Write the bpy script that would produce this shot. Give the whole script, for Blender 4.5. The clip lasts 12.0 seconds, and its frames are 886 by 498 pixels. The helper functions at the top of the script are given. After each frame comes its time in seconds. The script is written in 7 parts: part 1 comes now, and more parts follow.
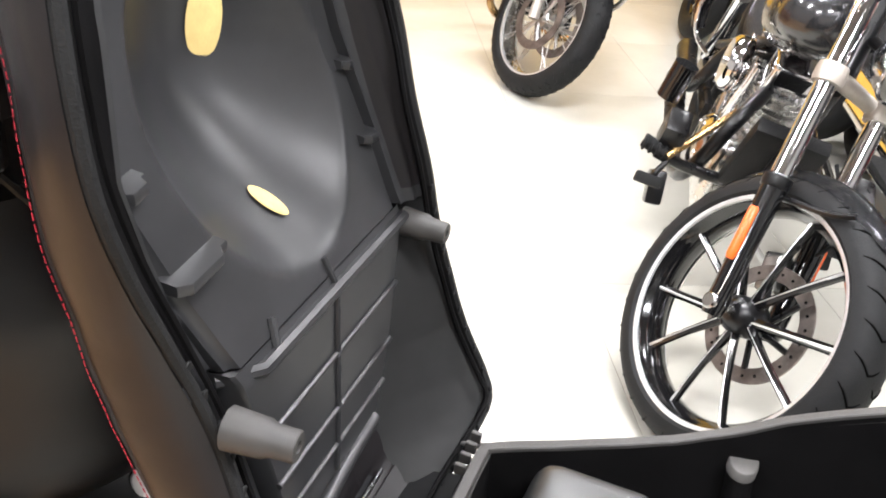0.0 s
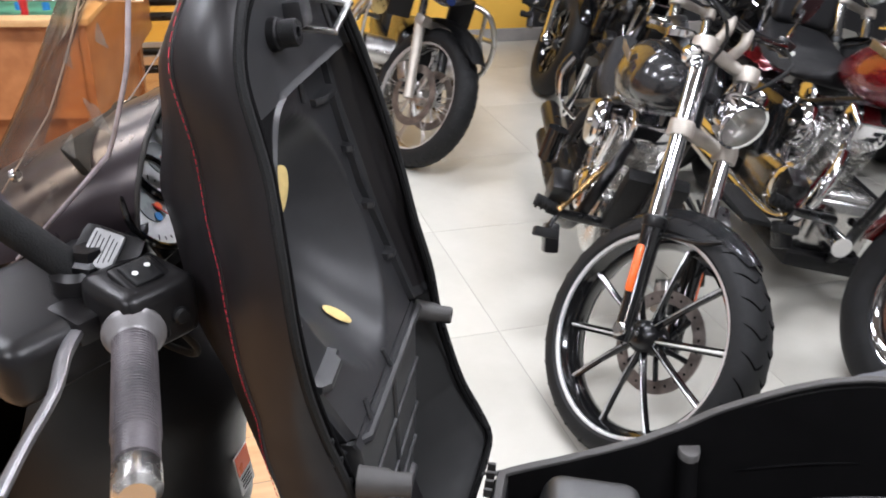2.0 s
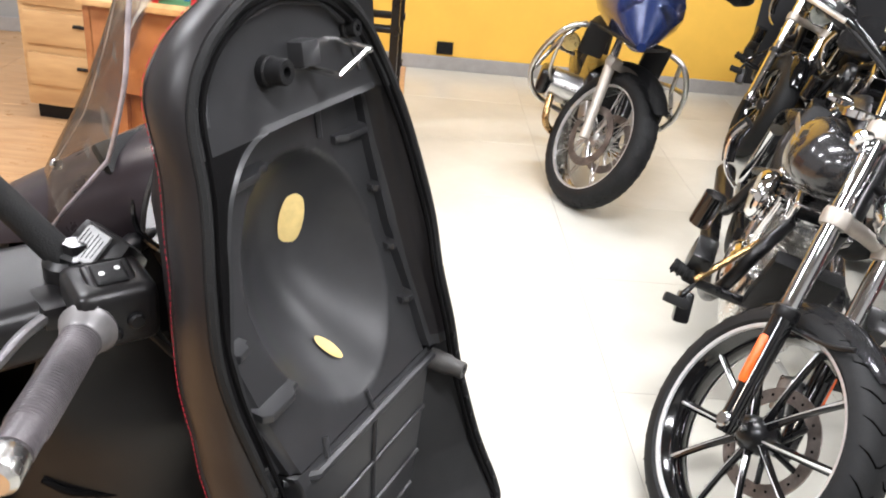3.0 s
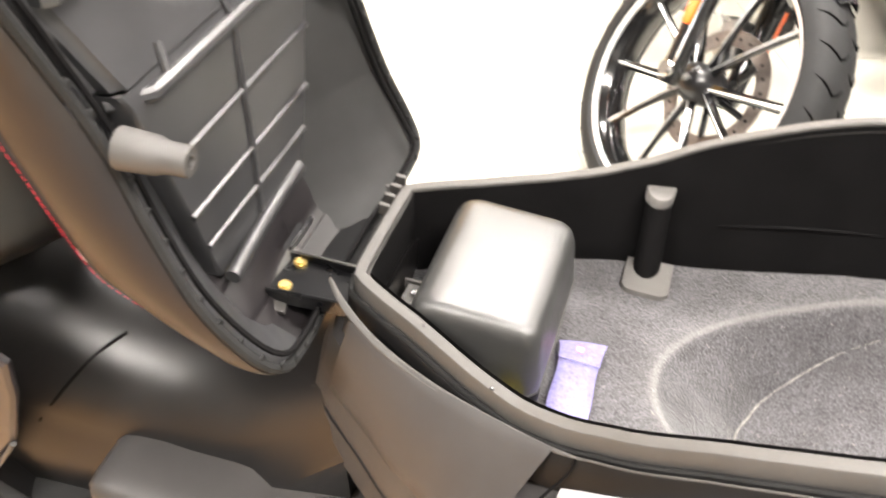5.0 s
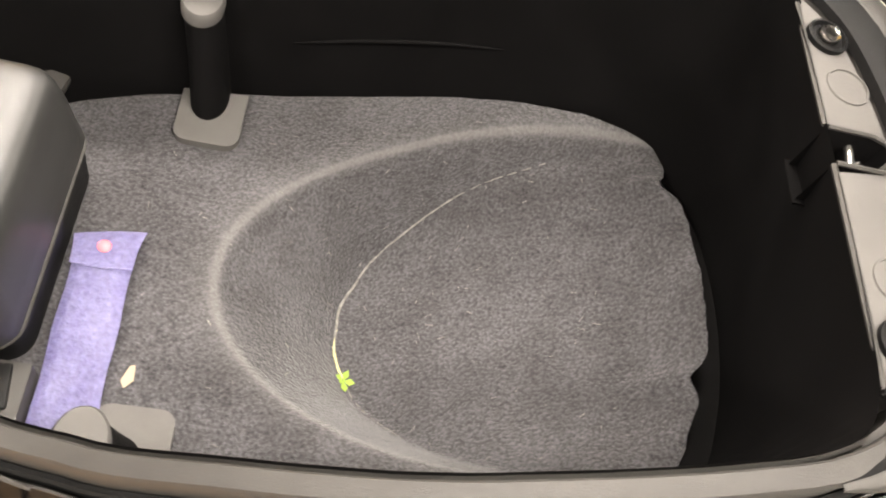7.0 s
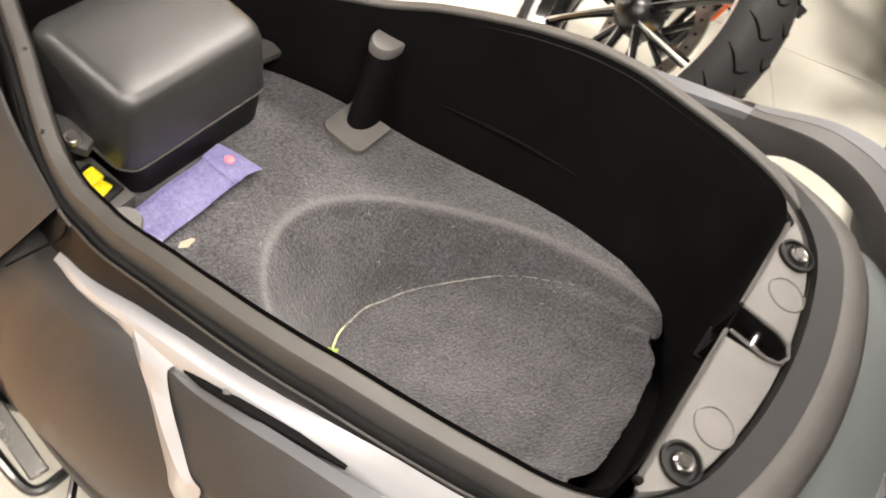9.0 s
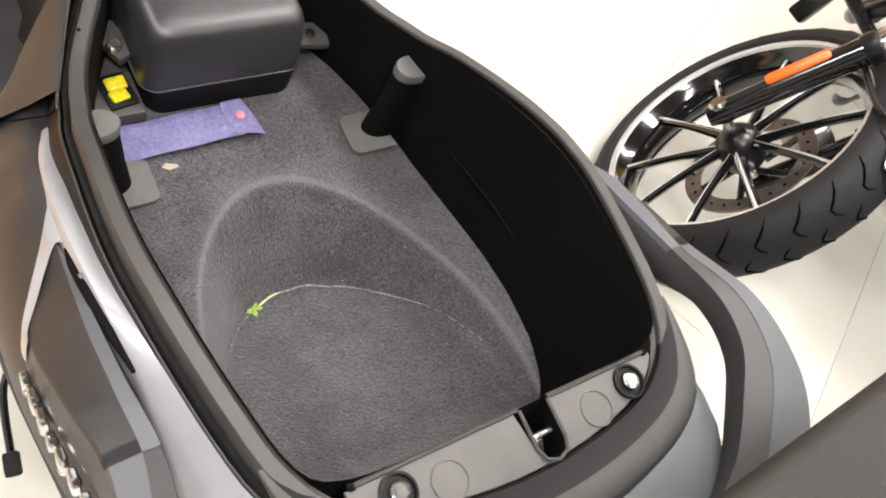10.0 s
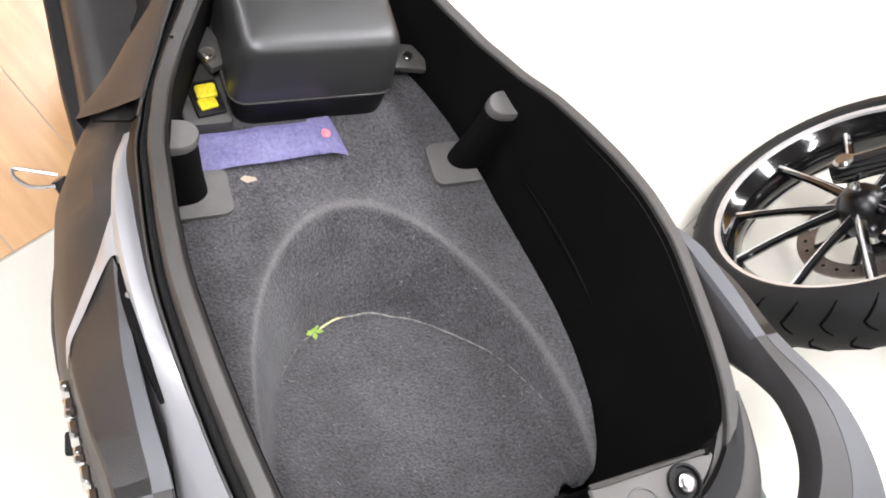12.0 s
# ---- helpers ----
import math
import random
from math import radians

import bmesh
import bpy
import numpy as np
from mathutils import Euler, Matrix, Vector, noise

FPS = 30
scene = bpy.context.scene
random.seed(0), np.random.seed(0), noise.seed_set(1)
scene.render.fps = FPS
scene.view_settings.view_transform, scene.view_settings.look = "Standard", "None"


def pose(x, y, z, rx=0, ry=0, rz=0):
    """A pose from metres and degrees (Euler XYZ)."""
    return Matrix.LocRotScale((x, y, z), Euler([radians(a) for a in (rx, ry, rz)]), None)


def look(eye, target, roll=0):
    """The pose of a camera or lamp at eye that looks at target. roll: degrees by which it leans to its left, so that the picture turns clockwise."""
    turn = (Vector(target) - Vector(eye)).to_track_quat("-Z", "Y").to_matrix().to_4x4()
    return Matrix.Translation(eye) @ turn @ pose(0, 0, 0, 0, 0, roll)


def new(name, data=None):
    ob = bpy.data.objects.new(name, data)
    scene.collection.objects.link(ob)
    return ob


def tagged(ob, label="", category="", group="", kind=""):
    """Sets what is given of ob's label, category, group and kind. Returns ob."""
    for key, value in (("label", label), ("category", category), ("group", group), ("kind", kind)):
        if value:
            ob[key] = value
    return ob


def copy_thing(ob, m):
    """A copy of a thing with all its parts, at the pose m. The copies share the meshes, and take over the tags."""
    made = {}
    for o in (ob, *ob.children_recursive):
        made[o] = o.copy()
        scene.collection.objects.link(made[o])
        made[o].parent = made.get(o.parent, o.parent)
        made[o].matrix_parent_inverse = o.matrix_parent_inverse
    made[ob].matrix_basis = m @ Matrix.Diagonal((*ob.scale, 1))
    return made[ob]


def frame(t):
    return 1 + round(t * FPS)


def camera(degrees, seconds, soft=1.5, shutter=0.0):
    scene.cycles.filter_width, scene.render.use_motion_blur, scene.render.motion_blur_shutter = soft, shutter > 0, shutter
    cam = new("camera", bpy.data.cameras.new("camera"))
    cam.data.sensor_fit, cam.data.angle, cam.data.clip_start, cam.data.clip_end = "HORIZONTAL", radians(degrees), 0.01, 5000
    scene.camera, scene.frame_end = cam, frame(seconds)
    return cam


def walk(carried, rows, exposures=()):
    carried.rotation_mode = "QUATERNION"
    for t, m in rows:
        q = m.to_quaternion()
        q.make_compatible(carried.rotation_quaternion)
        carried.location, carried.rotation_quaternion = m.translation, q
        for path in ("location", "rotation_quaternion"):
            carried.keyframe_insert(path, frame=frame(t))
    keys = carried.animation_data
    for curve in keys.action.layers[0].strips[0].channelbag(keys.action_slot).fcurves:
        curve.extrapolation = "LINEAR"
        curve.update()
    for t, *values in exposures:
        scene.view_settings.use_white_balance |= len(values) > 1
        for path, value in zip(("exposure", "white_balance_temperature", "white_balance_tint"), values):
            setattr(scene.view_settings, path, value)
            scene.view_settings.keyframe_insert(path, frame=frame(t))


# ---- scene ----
cam = camera(55.7, 12.0, soft=1.8, shutter=0.3)
PATH = [
    (0, (-0.155, 0.038, 1.451), (-0.672, 1.647, 0.381), 6.4),
    (0.4, (-0.118, -0.027, 1.518), (-0.68, 1.612, 0.52), 4.5),
    (0.5, (-0.116, -0.045, 1.539), (-0.686, 1.621, 0.589), 3.5),
    (1, (-0.209, -0.163, 1.588), (-0.537, 1.615, 0.733), 0.6),
    (1.5, (-0.289, -0.231, 1.621), (-0.445, 1.549, 0.724), 0.7),
    (2, (-0.252, -0.214, 1.611), (-0.509, 1.537, 0.679), 2.3),
    (2.5, (-0.119, -0.151, 1.643), (-0.681, 1.544, 0.742), 4.7),
    (2.7, (-0.069, -0.137, 1.659), (-0.736, 1.527, 0.772), 5.6),
    (4.3, (-0.04, -0.048, 1.483), (-0.739, 1.375, 0.264), 4.3),
    (4.5, (-0.04, -0.038, 1.462), (-0.687, 1.361, 0.188), 4.3),
    (5, (-0.063, 0.015, 1.397), (-0.439, 1.387, -0.008), 4.9),
    (5.5, (-0.119, 0.114, 1.339), (-0.084, 1.411, -0.183), 8.4),
    (6, (-0.114, 0.187, 1.309), (0.183, 1.344, -0.295), 15.1),
    (6.5, (-0.04, 0.265, 1.288), (0.381, 1.302, -0.369), 24.4),
    (6.7, (0.008, 0.295, 1.294), (0.421, 1.293, -0.389), 26.4),
    (8.3, (0.155, 0.218, 1.294), (0.165, 1.449, -0.281), 28.0),
    (8.5, (0.179, 0.183, 1.302), (0.098, 1.433, -0.257), 27.7),
    (9, (0.256, 0.174, 1.392), (0.015, 1.363, -0.198), 30.8),
    (9.5, (0.335, 0.22, 1.474), (-0.039, 1.228, -0.212), 38.1),
    (10, (0.396, 0.266, 1.513), (-0.089, 1.284, -0.139), 42.3),
    (10.5, (0.414, 0.29, 1.526), (-0.114, 1.257, -0.143), 42.5),
    (11, (0.393, 0.307, 1.53), (-0.15, 1.226, -0.161), 42.4),
    (11.5, (0.367, 0.324, 1.519), (-0.184, 1.181, -0.202), 41.9),
    (12, (0.359, 0.323, 1.509), (-0.218, 1.129, -0.227), 40.9),
]
EXPOSURES = [
    (0.0, 0.3, 6350, 12), (0.5, -0.08, 6250, 13), (1.0, -0.42, 6100, 14), (1.5, -0.6, 6050, 14), (2.0, -0.5, 6050, 14), (2.5, -0.32, 6150, 14), (2.7, -0.22, 6200, 13),
    (4.3, 0.66, 6600, 11), (4.5, 0.85, 6650, 11), (5.0, 1.3, 7100, 12), (5.5, 0.16, 7100, 12), (6.0, 0.47, 7350, 12), (6.5, 0.55, 7500, 12),
    (8.3, 0.66, 7550, 12), (8.5, 0.63, 7550, 12), (9.0, 0.32, 7350, 12), (9.5, 0.05, 7000, 12), (10.5, -0.1, 6600, 12), (12.0, 0.05, 6350, 13)]
walk(cam, [(t, look(eye, target, roll)) for t, eye, target, roll in PATH], EXPOSURES)

# ---- light ----
world = bpy.data.worlds.new("showroom_air")
scene.world = world
world.use_nodes = True
world.node_tree.nodes["Background"].inputs[0].default_value = (0.9, 0.93, 1.0, 1)
world.node_tree.nodes["Background"].inputs[1].default_value = 0.03
CEIL = 3.2
LAMP_W = 84.0


def ceiling_lamp(x, y, turn, watts, sx=1.25, sy=0.32):
    data = bpy.data.lights.new("fluorescent_light", "AREA")
    data.shape, data.size, data.size_y = "RECTANGLE", sx, sy
    data.energy, data.color = watts, (0.975, 0.98, 1.0)
    ob = new("fluorescent_light", data)
    ob.matrix_basis = pose(x, y, CEIL - 0.075, 0, 0, turn)
    return ob

# ---- materials ----
def mat(name, color, rough=0.5, metal=0.0, vary=0.12, scale=18.0, bump=0.0, bscale=250.0, spec=0.5, coat=0.0, color2=None, rvary=0.12, fine=0.0):
    """A principled surface with mottling, fine grain and uneven gloss."""
    m = bpy.data.materials.new(name)
    m.use_nodes = True
    nt = m.node_tree
    b = nt.nodes["Principled BSDF"]
    tc = nt.nodes.new("ShaderNodeTexCoord")
    big = nt.nodes.new("ShaderNodeTexNoise")
    big.inputs["Scale"].default_value, big.inputs["Detail"].default_value, big.inputs["Roughness"].default_value = scale, 6, 0.65
    nt.links.new(tc.outputs["Object"], big.inputs["Vector"])
    mix = nt.nodes.new("ShaderNodeMix")
    mix.data_type = "RGBA"
    c2 = color2 or [max(0.0, c * (1 - 2 * vary)) for c in color]
    mix.inputs[6].default_value, mix.inputs[7].default_value = (*c2, 1), (*color, 1)
    ramp = nt.nodes.new("ShaderNodeMapRange")
    ramp.inputs[1].default_value, ramp.inputs[2].default_value = 0.32, 0.66
    nt.links.new(big.outputs["Fac"], ramp.inputs[0])
    nt.links.new(ramp.outputs[0], mix.inputs[0])
    out = mix.outputs[2]
    small = nt.nodes.new("ShaderNodeTexNoise")
    small.inputs["Scale"].default_value, small.inputs["Detail"].default_value = bscale, 3
    nt.links.new(tc.outputs["Object"], small.inputs["Vector"])
    if fine:
        fr = nt.nodes.new("ShaderNodeMapRange")
        fr.inputs[1].default_value, fr.inputs[2].default_value = 0.25, 0.75
        fr.inputs[3].default_value, fr.inputs[4].default_value = 1 - fine, 1 + fine
        nt.links.new(small.outputs["Fac"], fr.inputs[0])
        mul = nt.nodes.new("ShaderNodeVectorMath")
        mul.operation = "SCALE"
        nt.links.new(out, mul.inputs[0])
        nt.links.new(fr.outputs[0], mul.inputs["Scale"])
        out = mul.outputs[0]
    nt.links.new(out, b.inputs["Base Color"])
    rr = nt.nodes.new("ShaderNodeMapRange")
    rr.inputs[3].default_value, rr.inputs[4].default_value = max(0.02, rough - rvary), min(1.0, rough + rvary)
    nt.links.new(big.outputs["Fac"], rr.inputs[0])
    nt.links.new(rr.outputs[0], b.inputs["Roughness"])
    b.inputs["Metallic"].default_value = metal
    b.inputs["Specular IOR Level"].default_value = spec
    b.inputs["Coat Weight"].default_value = coat
    b.inputs["Coat Roughness"].default_value = 0.06
    if bump:
        bp = nt.nodes.new("ShaderNodeBump")
        bp.inputs["Strength"].default_value, bp.inputs["Distance"].default_value = bump, 0.004
        nt.links.new(small.outputs["Fac"], bp.inputs["Height"])
        nt.links.new(bp.outputs[0], b.inputs["Normal"])
    return m


def wood(name, dark, light, ring=9.0, rough=0.35):
    m = mat(name, light, rough, 0, 0.1, 6, 0.06, 120)
    nt = m.node_tree
    b = nt.nodes["Principled BSDF"]
    tc = nt.nodes.new("ShaderNodeTexCoord")
    mp = nt.nodes.new("ShaderNodeMapping")
    mp.inputs["Scale"].default_value = (1.2, ring, ring)
    nz = nt.nodes.new("ShaderNodeTexNoise")
    nz.inputs["Scale"].default_value, nz.inputs["Detail"].default_value = 3.0, 8
    nt.links.new(tc.outputs["Object"], mp.inputs[0])
    nt.links.new(mp.outputs[0], nz.inputs["Vector"])
    cr = nt.nodes.new("ShaderNodeMix")
    cr.data_type = "RGBA"
    cr.inputs[6].default_value, cr.inputs[7].default_value = (*dark, 1), (*light, 1)
    mr = nt.nodes.new("ShaderNodeMapRange")
    mr.inputs[1].default_value, mr.inputs[2].default_value = 0.3, 0.7
    nt.links.new(nz.outputs["Fac"], mr.inputs[0])
    nt.links.new(mr.outputs[0], cr.inputs[0])
    nt.links.new(cr.outputs[2], b.inputs["Base Color"])
    return m


def clear(name, tint, rough=0.02, ior=1.3):
    m = bpy.data.materials.new(name)
    m.use_nodes = True
    b = m.node_tree.nodes["Principled BSDF"]
    b.inputs["Base Color"].default_value = (*tint, 1)
    b.inputs["Transmission Weight"].default_value = 1.0
    b.inputs["Roughness"].default_value = rough
    b.inputs["IOR"].default_value = ior
    return m


def thin_clear(name, tint):
    """A thin clear sheet: tinted see-through with a Fresnel gloss."""
    m = bpy.data.materials.new(name)
    m.use_nodes = True
    nt = m.node_tree
    nt.nodes.remove(nt.nodes["Principled BSDF"])
    out = nt.nodes["Material Output"]
    tr = nt.nodes.new("ShaderNodeBsdfTransparent")
    tr.inputs[0].default_value = (*tint, 1)
    gl = nt.nodes.new("ShaderNodeBsdfGlossy")
    gl.inputs["Roughness"].default_value = 0.03
    fr = nt.nodes.new("ShaderNodeFresnel")
    fr.inputs[0].default_value = 1.22
    mx = nt.nodes.new("ShaderNodeMixShader")
    nt.links.new(fr.outputs[0], mx.inputs[0])
    nt.links.new(tr.outputs[0], mx.inputs[1])
    nt.links.new(gl.outputs[0], mx.inputs[2])
    nt.links.new(mx.outputs[0], out.inputs[0])
    return m


def glow(name, color, strength):
    m = bpy.data.materials.new(name)
    m.use_nodes = True
    b = m.node_tree.nodes["Principled BSDF"]
    b.inputs["Emission Color"].default_value, b.inputs["Emission Strength"].default_value = (*color, 1), strength
    return m


def carpet_mat():
    m = mat("felt_carpet", (0.072, 0.070, 0.074), 0.95, 0, 0.42, 22, 0.7, 360, spec=0.1, fine=0.62, color2=(0.046, 0.044, 0.046))
    b = m.node_tree.nodes["Principled BSDF"]
    b.inputs["Sheen Weight"].default_value = 0.25
    b.inputs["Sheen Roughness"].default_value = 0.5
    # highlight on the brushed pile along the hollow's upper edge, put into the colour
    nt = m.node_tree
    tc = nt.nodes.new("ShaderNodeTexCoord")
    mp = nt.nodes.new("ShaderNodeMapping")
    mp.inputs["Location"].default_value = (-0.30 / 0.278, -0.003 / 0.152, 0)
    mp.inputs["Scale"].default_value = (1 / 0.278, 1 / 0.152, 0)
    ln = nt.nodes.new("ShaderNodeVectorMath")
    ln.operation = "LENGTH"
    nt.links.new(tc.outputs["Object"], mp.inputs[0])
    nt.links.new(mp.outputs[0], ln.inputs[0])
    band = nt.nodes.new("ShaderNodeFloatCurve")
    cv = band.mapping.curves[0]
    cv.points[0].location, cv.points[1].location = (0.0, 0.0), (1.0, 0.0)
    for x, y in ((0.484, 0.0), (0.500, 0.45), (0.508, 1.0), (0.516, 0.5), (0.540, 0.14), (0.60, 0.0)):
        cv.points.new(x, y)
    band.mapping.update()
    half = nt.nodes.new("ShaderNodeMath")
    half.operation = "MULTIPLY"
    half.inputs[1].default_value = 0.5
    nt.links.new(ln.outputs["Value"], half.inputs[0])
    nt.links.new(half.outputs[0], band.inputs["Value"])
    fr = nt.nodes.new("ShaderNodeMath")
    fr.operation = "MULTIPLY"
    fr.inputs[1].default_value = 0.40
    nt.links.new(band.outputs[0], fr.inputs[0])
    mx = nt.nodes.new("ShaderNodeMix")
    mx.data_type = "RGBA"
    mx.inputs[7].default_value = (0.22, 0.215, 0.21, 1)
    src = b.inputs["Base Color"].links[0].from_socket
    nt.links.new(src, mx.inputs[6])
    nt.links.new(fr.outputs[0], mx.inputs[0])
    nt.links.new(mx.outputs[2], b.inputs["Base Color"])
    return m


def floor_mat():
    m = mat("polished_porcelain_tile", (0.56, 0.545, 0.485), 0.22, 0, 0.04, 1.6, 0.0, 60, spec=0.4, color2=(0.49, 0.475, 0.415), rvary=0.05)
    nt = m.node_tree
    b = nt.nodes["Principled BSDF"]
    info = nt.nodes.new("ShaderNodeObjectInfo")
    mr = nt.nodes.new("ShaderNodeMapRange")
    mr.inputs[3].default_value, mr.inputs[4].default_value = 0.95, 1.03
    nt.links.new(info.outputs["Random"], mr.inputs[0])
    sc = nt.nodes.new("ShaderNodeVectorMath")
    sc.operation = "SCALE"
    src = b.inputs["Base Color"].links[0].from_socket
    nt.links.new(src, sc.inputs[0])
    nt.links.new(mr.outputs[0], sc.inputs["Scale"])
    nt.links.new(sc.outputs[0], b.inputs["Base Color"])
    return m


M_FLOOR = floor_mat()
M_GROUT = mat("grey_grout", (0.40, 0.375, 0.33), 0.9, 0, 0.2, 30, 0.2, 300)
M_YELLOW = mat("yellow_wall_paint", (0.84, 0.49, 0.07), 0.7, 0, 0.05, 3, 0.08, 220)
M_WHITE = mat("grey_wall_paint", (0.30, 0.30, 0.29), 0.8, 0, 0.04, 3, 0.08, 220)
M_SKIRT = mat("grey_skirting", (0.36, 0.34, 0.32), 0.5, 0, 0.1, 8, 0.05, 200)
M_CEIL = mat("grey_ceiling", (0.16, 0.16, 0.155), 0.9, 0, 0.03, 3, 0.1, 150)
M_LAMP = glow("lit_diffuser", (1.0, 0.96, 0.88), 14.0)
M_STEEL = mat("white_enamel_steel", (0.75, 0.75, 0.73), 0.4, 0, 0.05, 8)

M_SHELL = mat("graphite_shell_plastic", (0.033, 0.031, 0.0305), 0.46, 0, 0.12, 14, 0.12, 900, spec=0.4, rvary=0.04)
M_GREY = mat("satin_grey_paint", (0.43, 0.43, 0.445), 0.36, 0.35, 0.06, 10, 0.03, 900, coat=0.15)
# lit copy of the handle's dark grey, for its upper faces
M_LITGREY = mat("lit_handle_grey", (0.085, 0.087, 0.094), 0.55, 0.1, 0.06, 10, 0.03, 900)
M_TAIL = mat("pale_grey_paint", (0.115, 0.130, 0.130), 0.5, 0.1, 0.08, 10, 0.03, 900, coat=0.1)
M_TRIM = mat("black_satin_trim", (0.006, 0.0058, 0.006), 0.45, 0, 0.15, 14, 0.1, 900, spec=0.16, rvary=0.04)
M_BLACK = mat("black_textured_plastic", (0.0045, 0.0045, 0.005), 0.5, 0, 0.15, 20, 0.25, 1400, spec=0.25)
M_LINER = mat("black_trunk_liner", (0.0045, 0.0042, 0.0044), 0.75, 0, 0.2, 16, 0.2, 1200, spec=0.08)
M_RIM = mat("dark_grey_rim_plastic", (0.052, 0.049, 0.046), 0.5, 0, 0.12, 22, 0.25, 1500, spec=0.45)
M_LEG = mat("black_leg_shield_plastic", (0.0080, 0.0074, 0.0074), 0.34, 0, 0.15, 12, 0.08, 900, spec=0.34, rvary=0.06)
M_KICK = mat("violet_grey_kick_plastic", (0.020, 0.0175, 0.0195), 0.40, 0, 0.12, 14, 0.08, 900, spec=0.5)
M_TRAY = mat("grey_tray_plastic", (0.118, 0.112, 0.107), 0.6, 0, 0.1, 25, 0.35, 1600, spec=0.4)
M_BOX = mat("grey_box_plastic", (0.026, 0.026, 0.0255), 0.37, 0, 0.1, 18, 0.12, 1600, spec=0.7, rvary=0.05)
M_UNDER = mat("seat_base_plastic", (0.028, 0.028, 0.0295), 0.36, 0, 0.15, 14, 0.025, 1300, spec=0.55, rvary=0.04)
M_FLANGE = mat("matt_grey_base_plastic", (0.024, 0.024, 0.024), 0.7, 0, 0.15, 14, 0.1, 1300, spec=0.25)
M_LEATHER = mat("black_seat_vinyl", (0.0095, 0.0080, 0.0088), 0.42, 0, 0.12, 25, 0.07, 900, spec=0.38, rvary=0.05)
M_RED = mat("red_thread", (0.45, 0.02, 0.04), 0.7, 0, 0.1, 40)
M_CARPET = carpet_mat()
M_RUBBER = mat("black_rubber", (0.009, 0.009, 0.009), 0.75, 0, 0.2, 25, 0.3, 500, spec=0.3)
M_TYRE = mat("tyre_rubber", (0.0125, 0.0125, 0.013), 0.6, 0, 0.25, 14, 0.2, 300, spec=0.22)
M_GRIP = mat("grey_grip_rubber", (0.13, 0.115, 0.122), 0.36, 0, 0.2, 14, 0.2, 500, color2=(0.038, 0.034, 0.037))
M_GROOVE = mat("black_tread_groove", (0.002, 0.002, 0.002), 0.9, 0, 0.1, 20, spec=0.05)
M_CHROME = mat("chrome", (0.80, 0.80, 0.82), 0.07, 1.0, 0.04, 10, 0, rvary=0.04)
M_ALU = mat("brushed_aluminium", (0.60, 0.59, 0.57), 0.30, 1.0, 0.08, 20, 0.04, 600)
M_POLISH = mat("polished_alloy", (0.70, 0.69, 0.67), 0.26, 1.0, 0.08, 20, 0.02, 400, rvary=0.08)
M_BRIGHT = mat("machined_alloy", (0.86, 0.86, 0.86), 0.34, 0.8, 0.06, 20, 0.02, 400, rvary=0.06)
M_DARKMETAL = mat("black_engine_enamel", (0.008, 0.008, 0.009), 0.3, 0.3, 0.2, 20, 0.12, 500, coat=0.2)
M_GLOSSBLACK = mat("gloss_black_paint", (0.005, 0.005, 0.0055), 0.12, 0, 0.1, 10, coat=0.6, rvary=0.04)
M_GREYPAINT = mat("charcoal_metallic_paint", (0.030, 0.0292, 0.031), 0.25, 0.4, 0.1, 12, coat=0.8, rvary=0.05)
M_SILVERPAINT = mat("charcoal_fender_paint", (0.075, 0.075, 0.08), 0.18, 0.6, 0.1, 12, coat=0.7, rvary=0.05)
M_REDPAINT = mat("deep_red_metallic_paint", (0.22, 0.006, 0.010), 0.2, 0.35, 0.12, 10, coat=0.9, rvary=0.04)
M_BLUEPAINT = mat("dark_blue_paint", (0.009, 0.020, 0.08), 0.25, 0.2, 0.1, 10, coat=0.7, rvary=0.05)
M_CREAM = mat("cast_alloy_cream", (0.44, 0.40, 0.35), 0.42, 0.6, 0.1, 20, 0.1, 400)
M_BRASS = mat("gilded_pipe", (0.50, 0.32, 0.14), 0.25, 0.9, 0.15, 14)
M_ORANGE = mat("orange_reflector", (0.85, 0.13, 0.015), 0.3, 0, 0.08, 40, spec=0.6)
M_DISC = mat("brake_disc_steel", (0.30, 0.26, 0.235), 0.38, 0.85, 0.25, 20, 0.08, 300)
M_WOOD = wood("foosball_cabinet_wood", (0.26, 0.10, 0.035), (0.40, 0.17, 0.065), 5)
M_PALEWOOD = wood("pale_board_wood", (0.46, 0.27, 0.12), (0.62, 0.40, 0.19), 7)
M_PLANK = wood("light_floor_board", (0.40, 0.22, 0.10), (0.55, 0.34, 0.17), 8, 0.3)
M_PITCH = mat("green_pitch", (0.06, 0.25, 0.14), 0.6, 0, 0.2, 15)
M_REDPLAS = mat("red_plastic", (0.6, 0.03, 0.03), 0.4)
M_BLUEPLAS = mat("blue_plastic", (0.03, 0.22, 0.55), 0.4)
M_PURPLE = mat("violet_pouch_film", (0.22, 0.20, 0.42), 0.42, 0, 0.25, 60, 0.5, 260, fine=0.2, color2=(0.31, 0.29, 0.52))
M_PINK = mat("pink_snap_button", (0.80, 0.16, 0.20), 0.4)
M_STICKER = mat("yellow_plug", (0.85, 0.70, 0.02), 0.5, 0, 0.2, 220, 0.3, 400)
M_LEAF = mat("green_scrap", (0.27, 0.40, 0.06), 0.7)
M_PAPER = mat("beige_scrap", (0.42, 0.35, 0.26), 0.8)
M_DIAL = mat("white_dial_face", (0.88, 0.88, 0.88), 0.35)
M_SWITCH = mat("black_switchgear_plastic", (0.0085, 0.0078, 0.0082), 0.36, 0, 0.15, 14, 0.06, 900, spec=0.32, rvary=0.05)
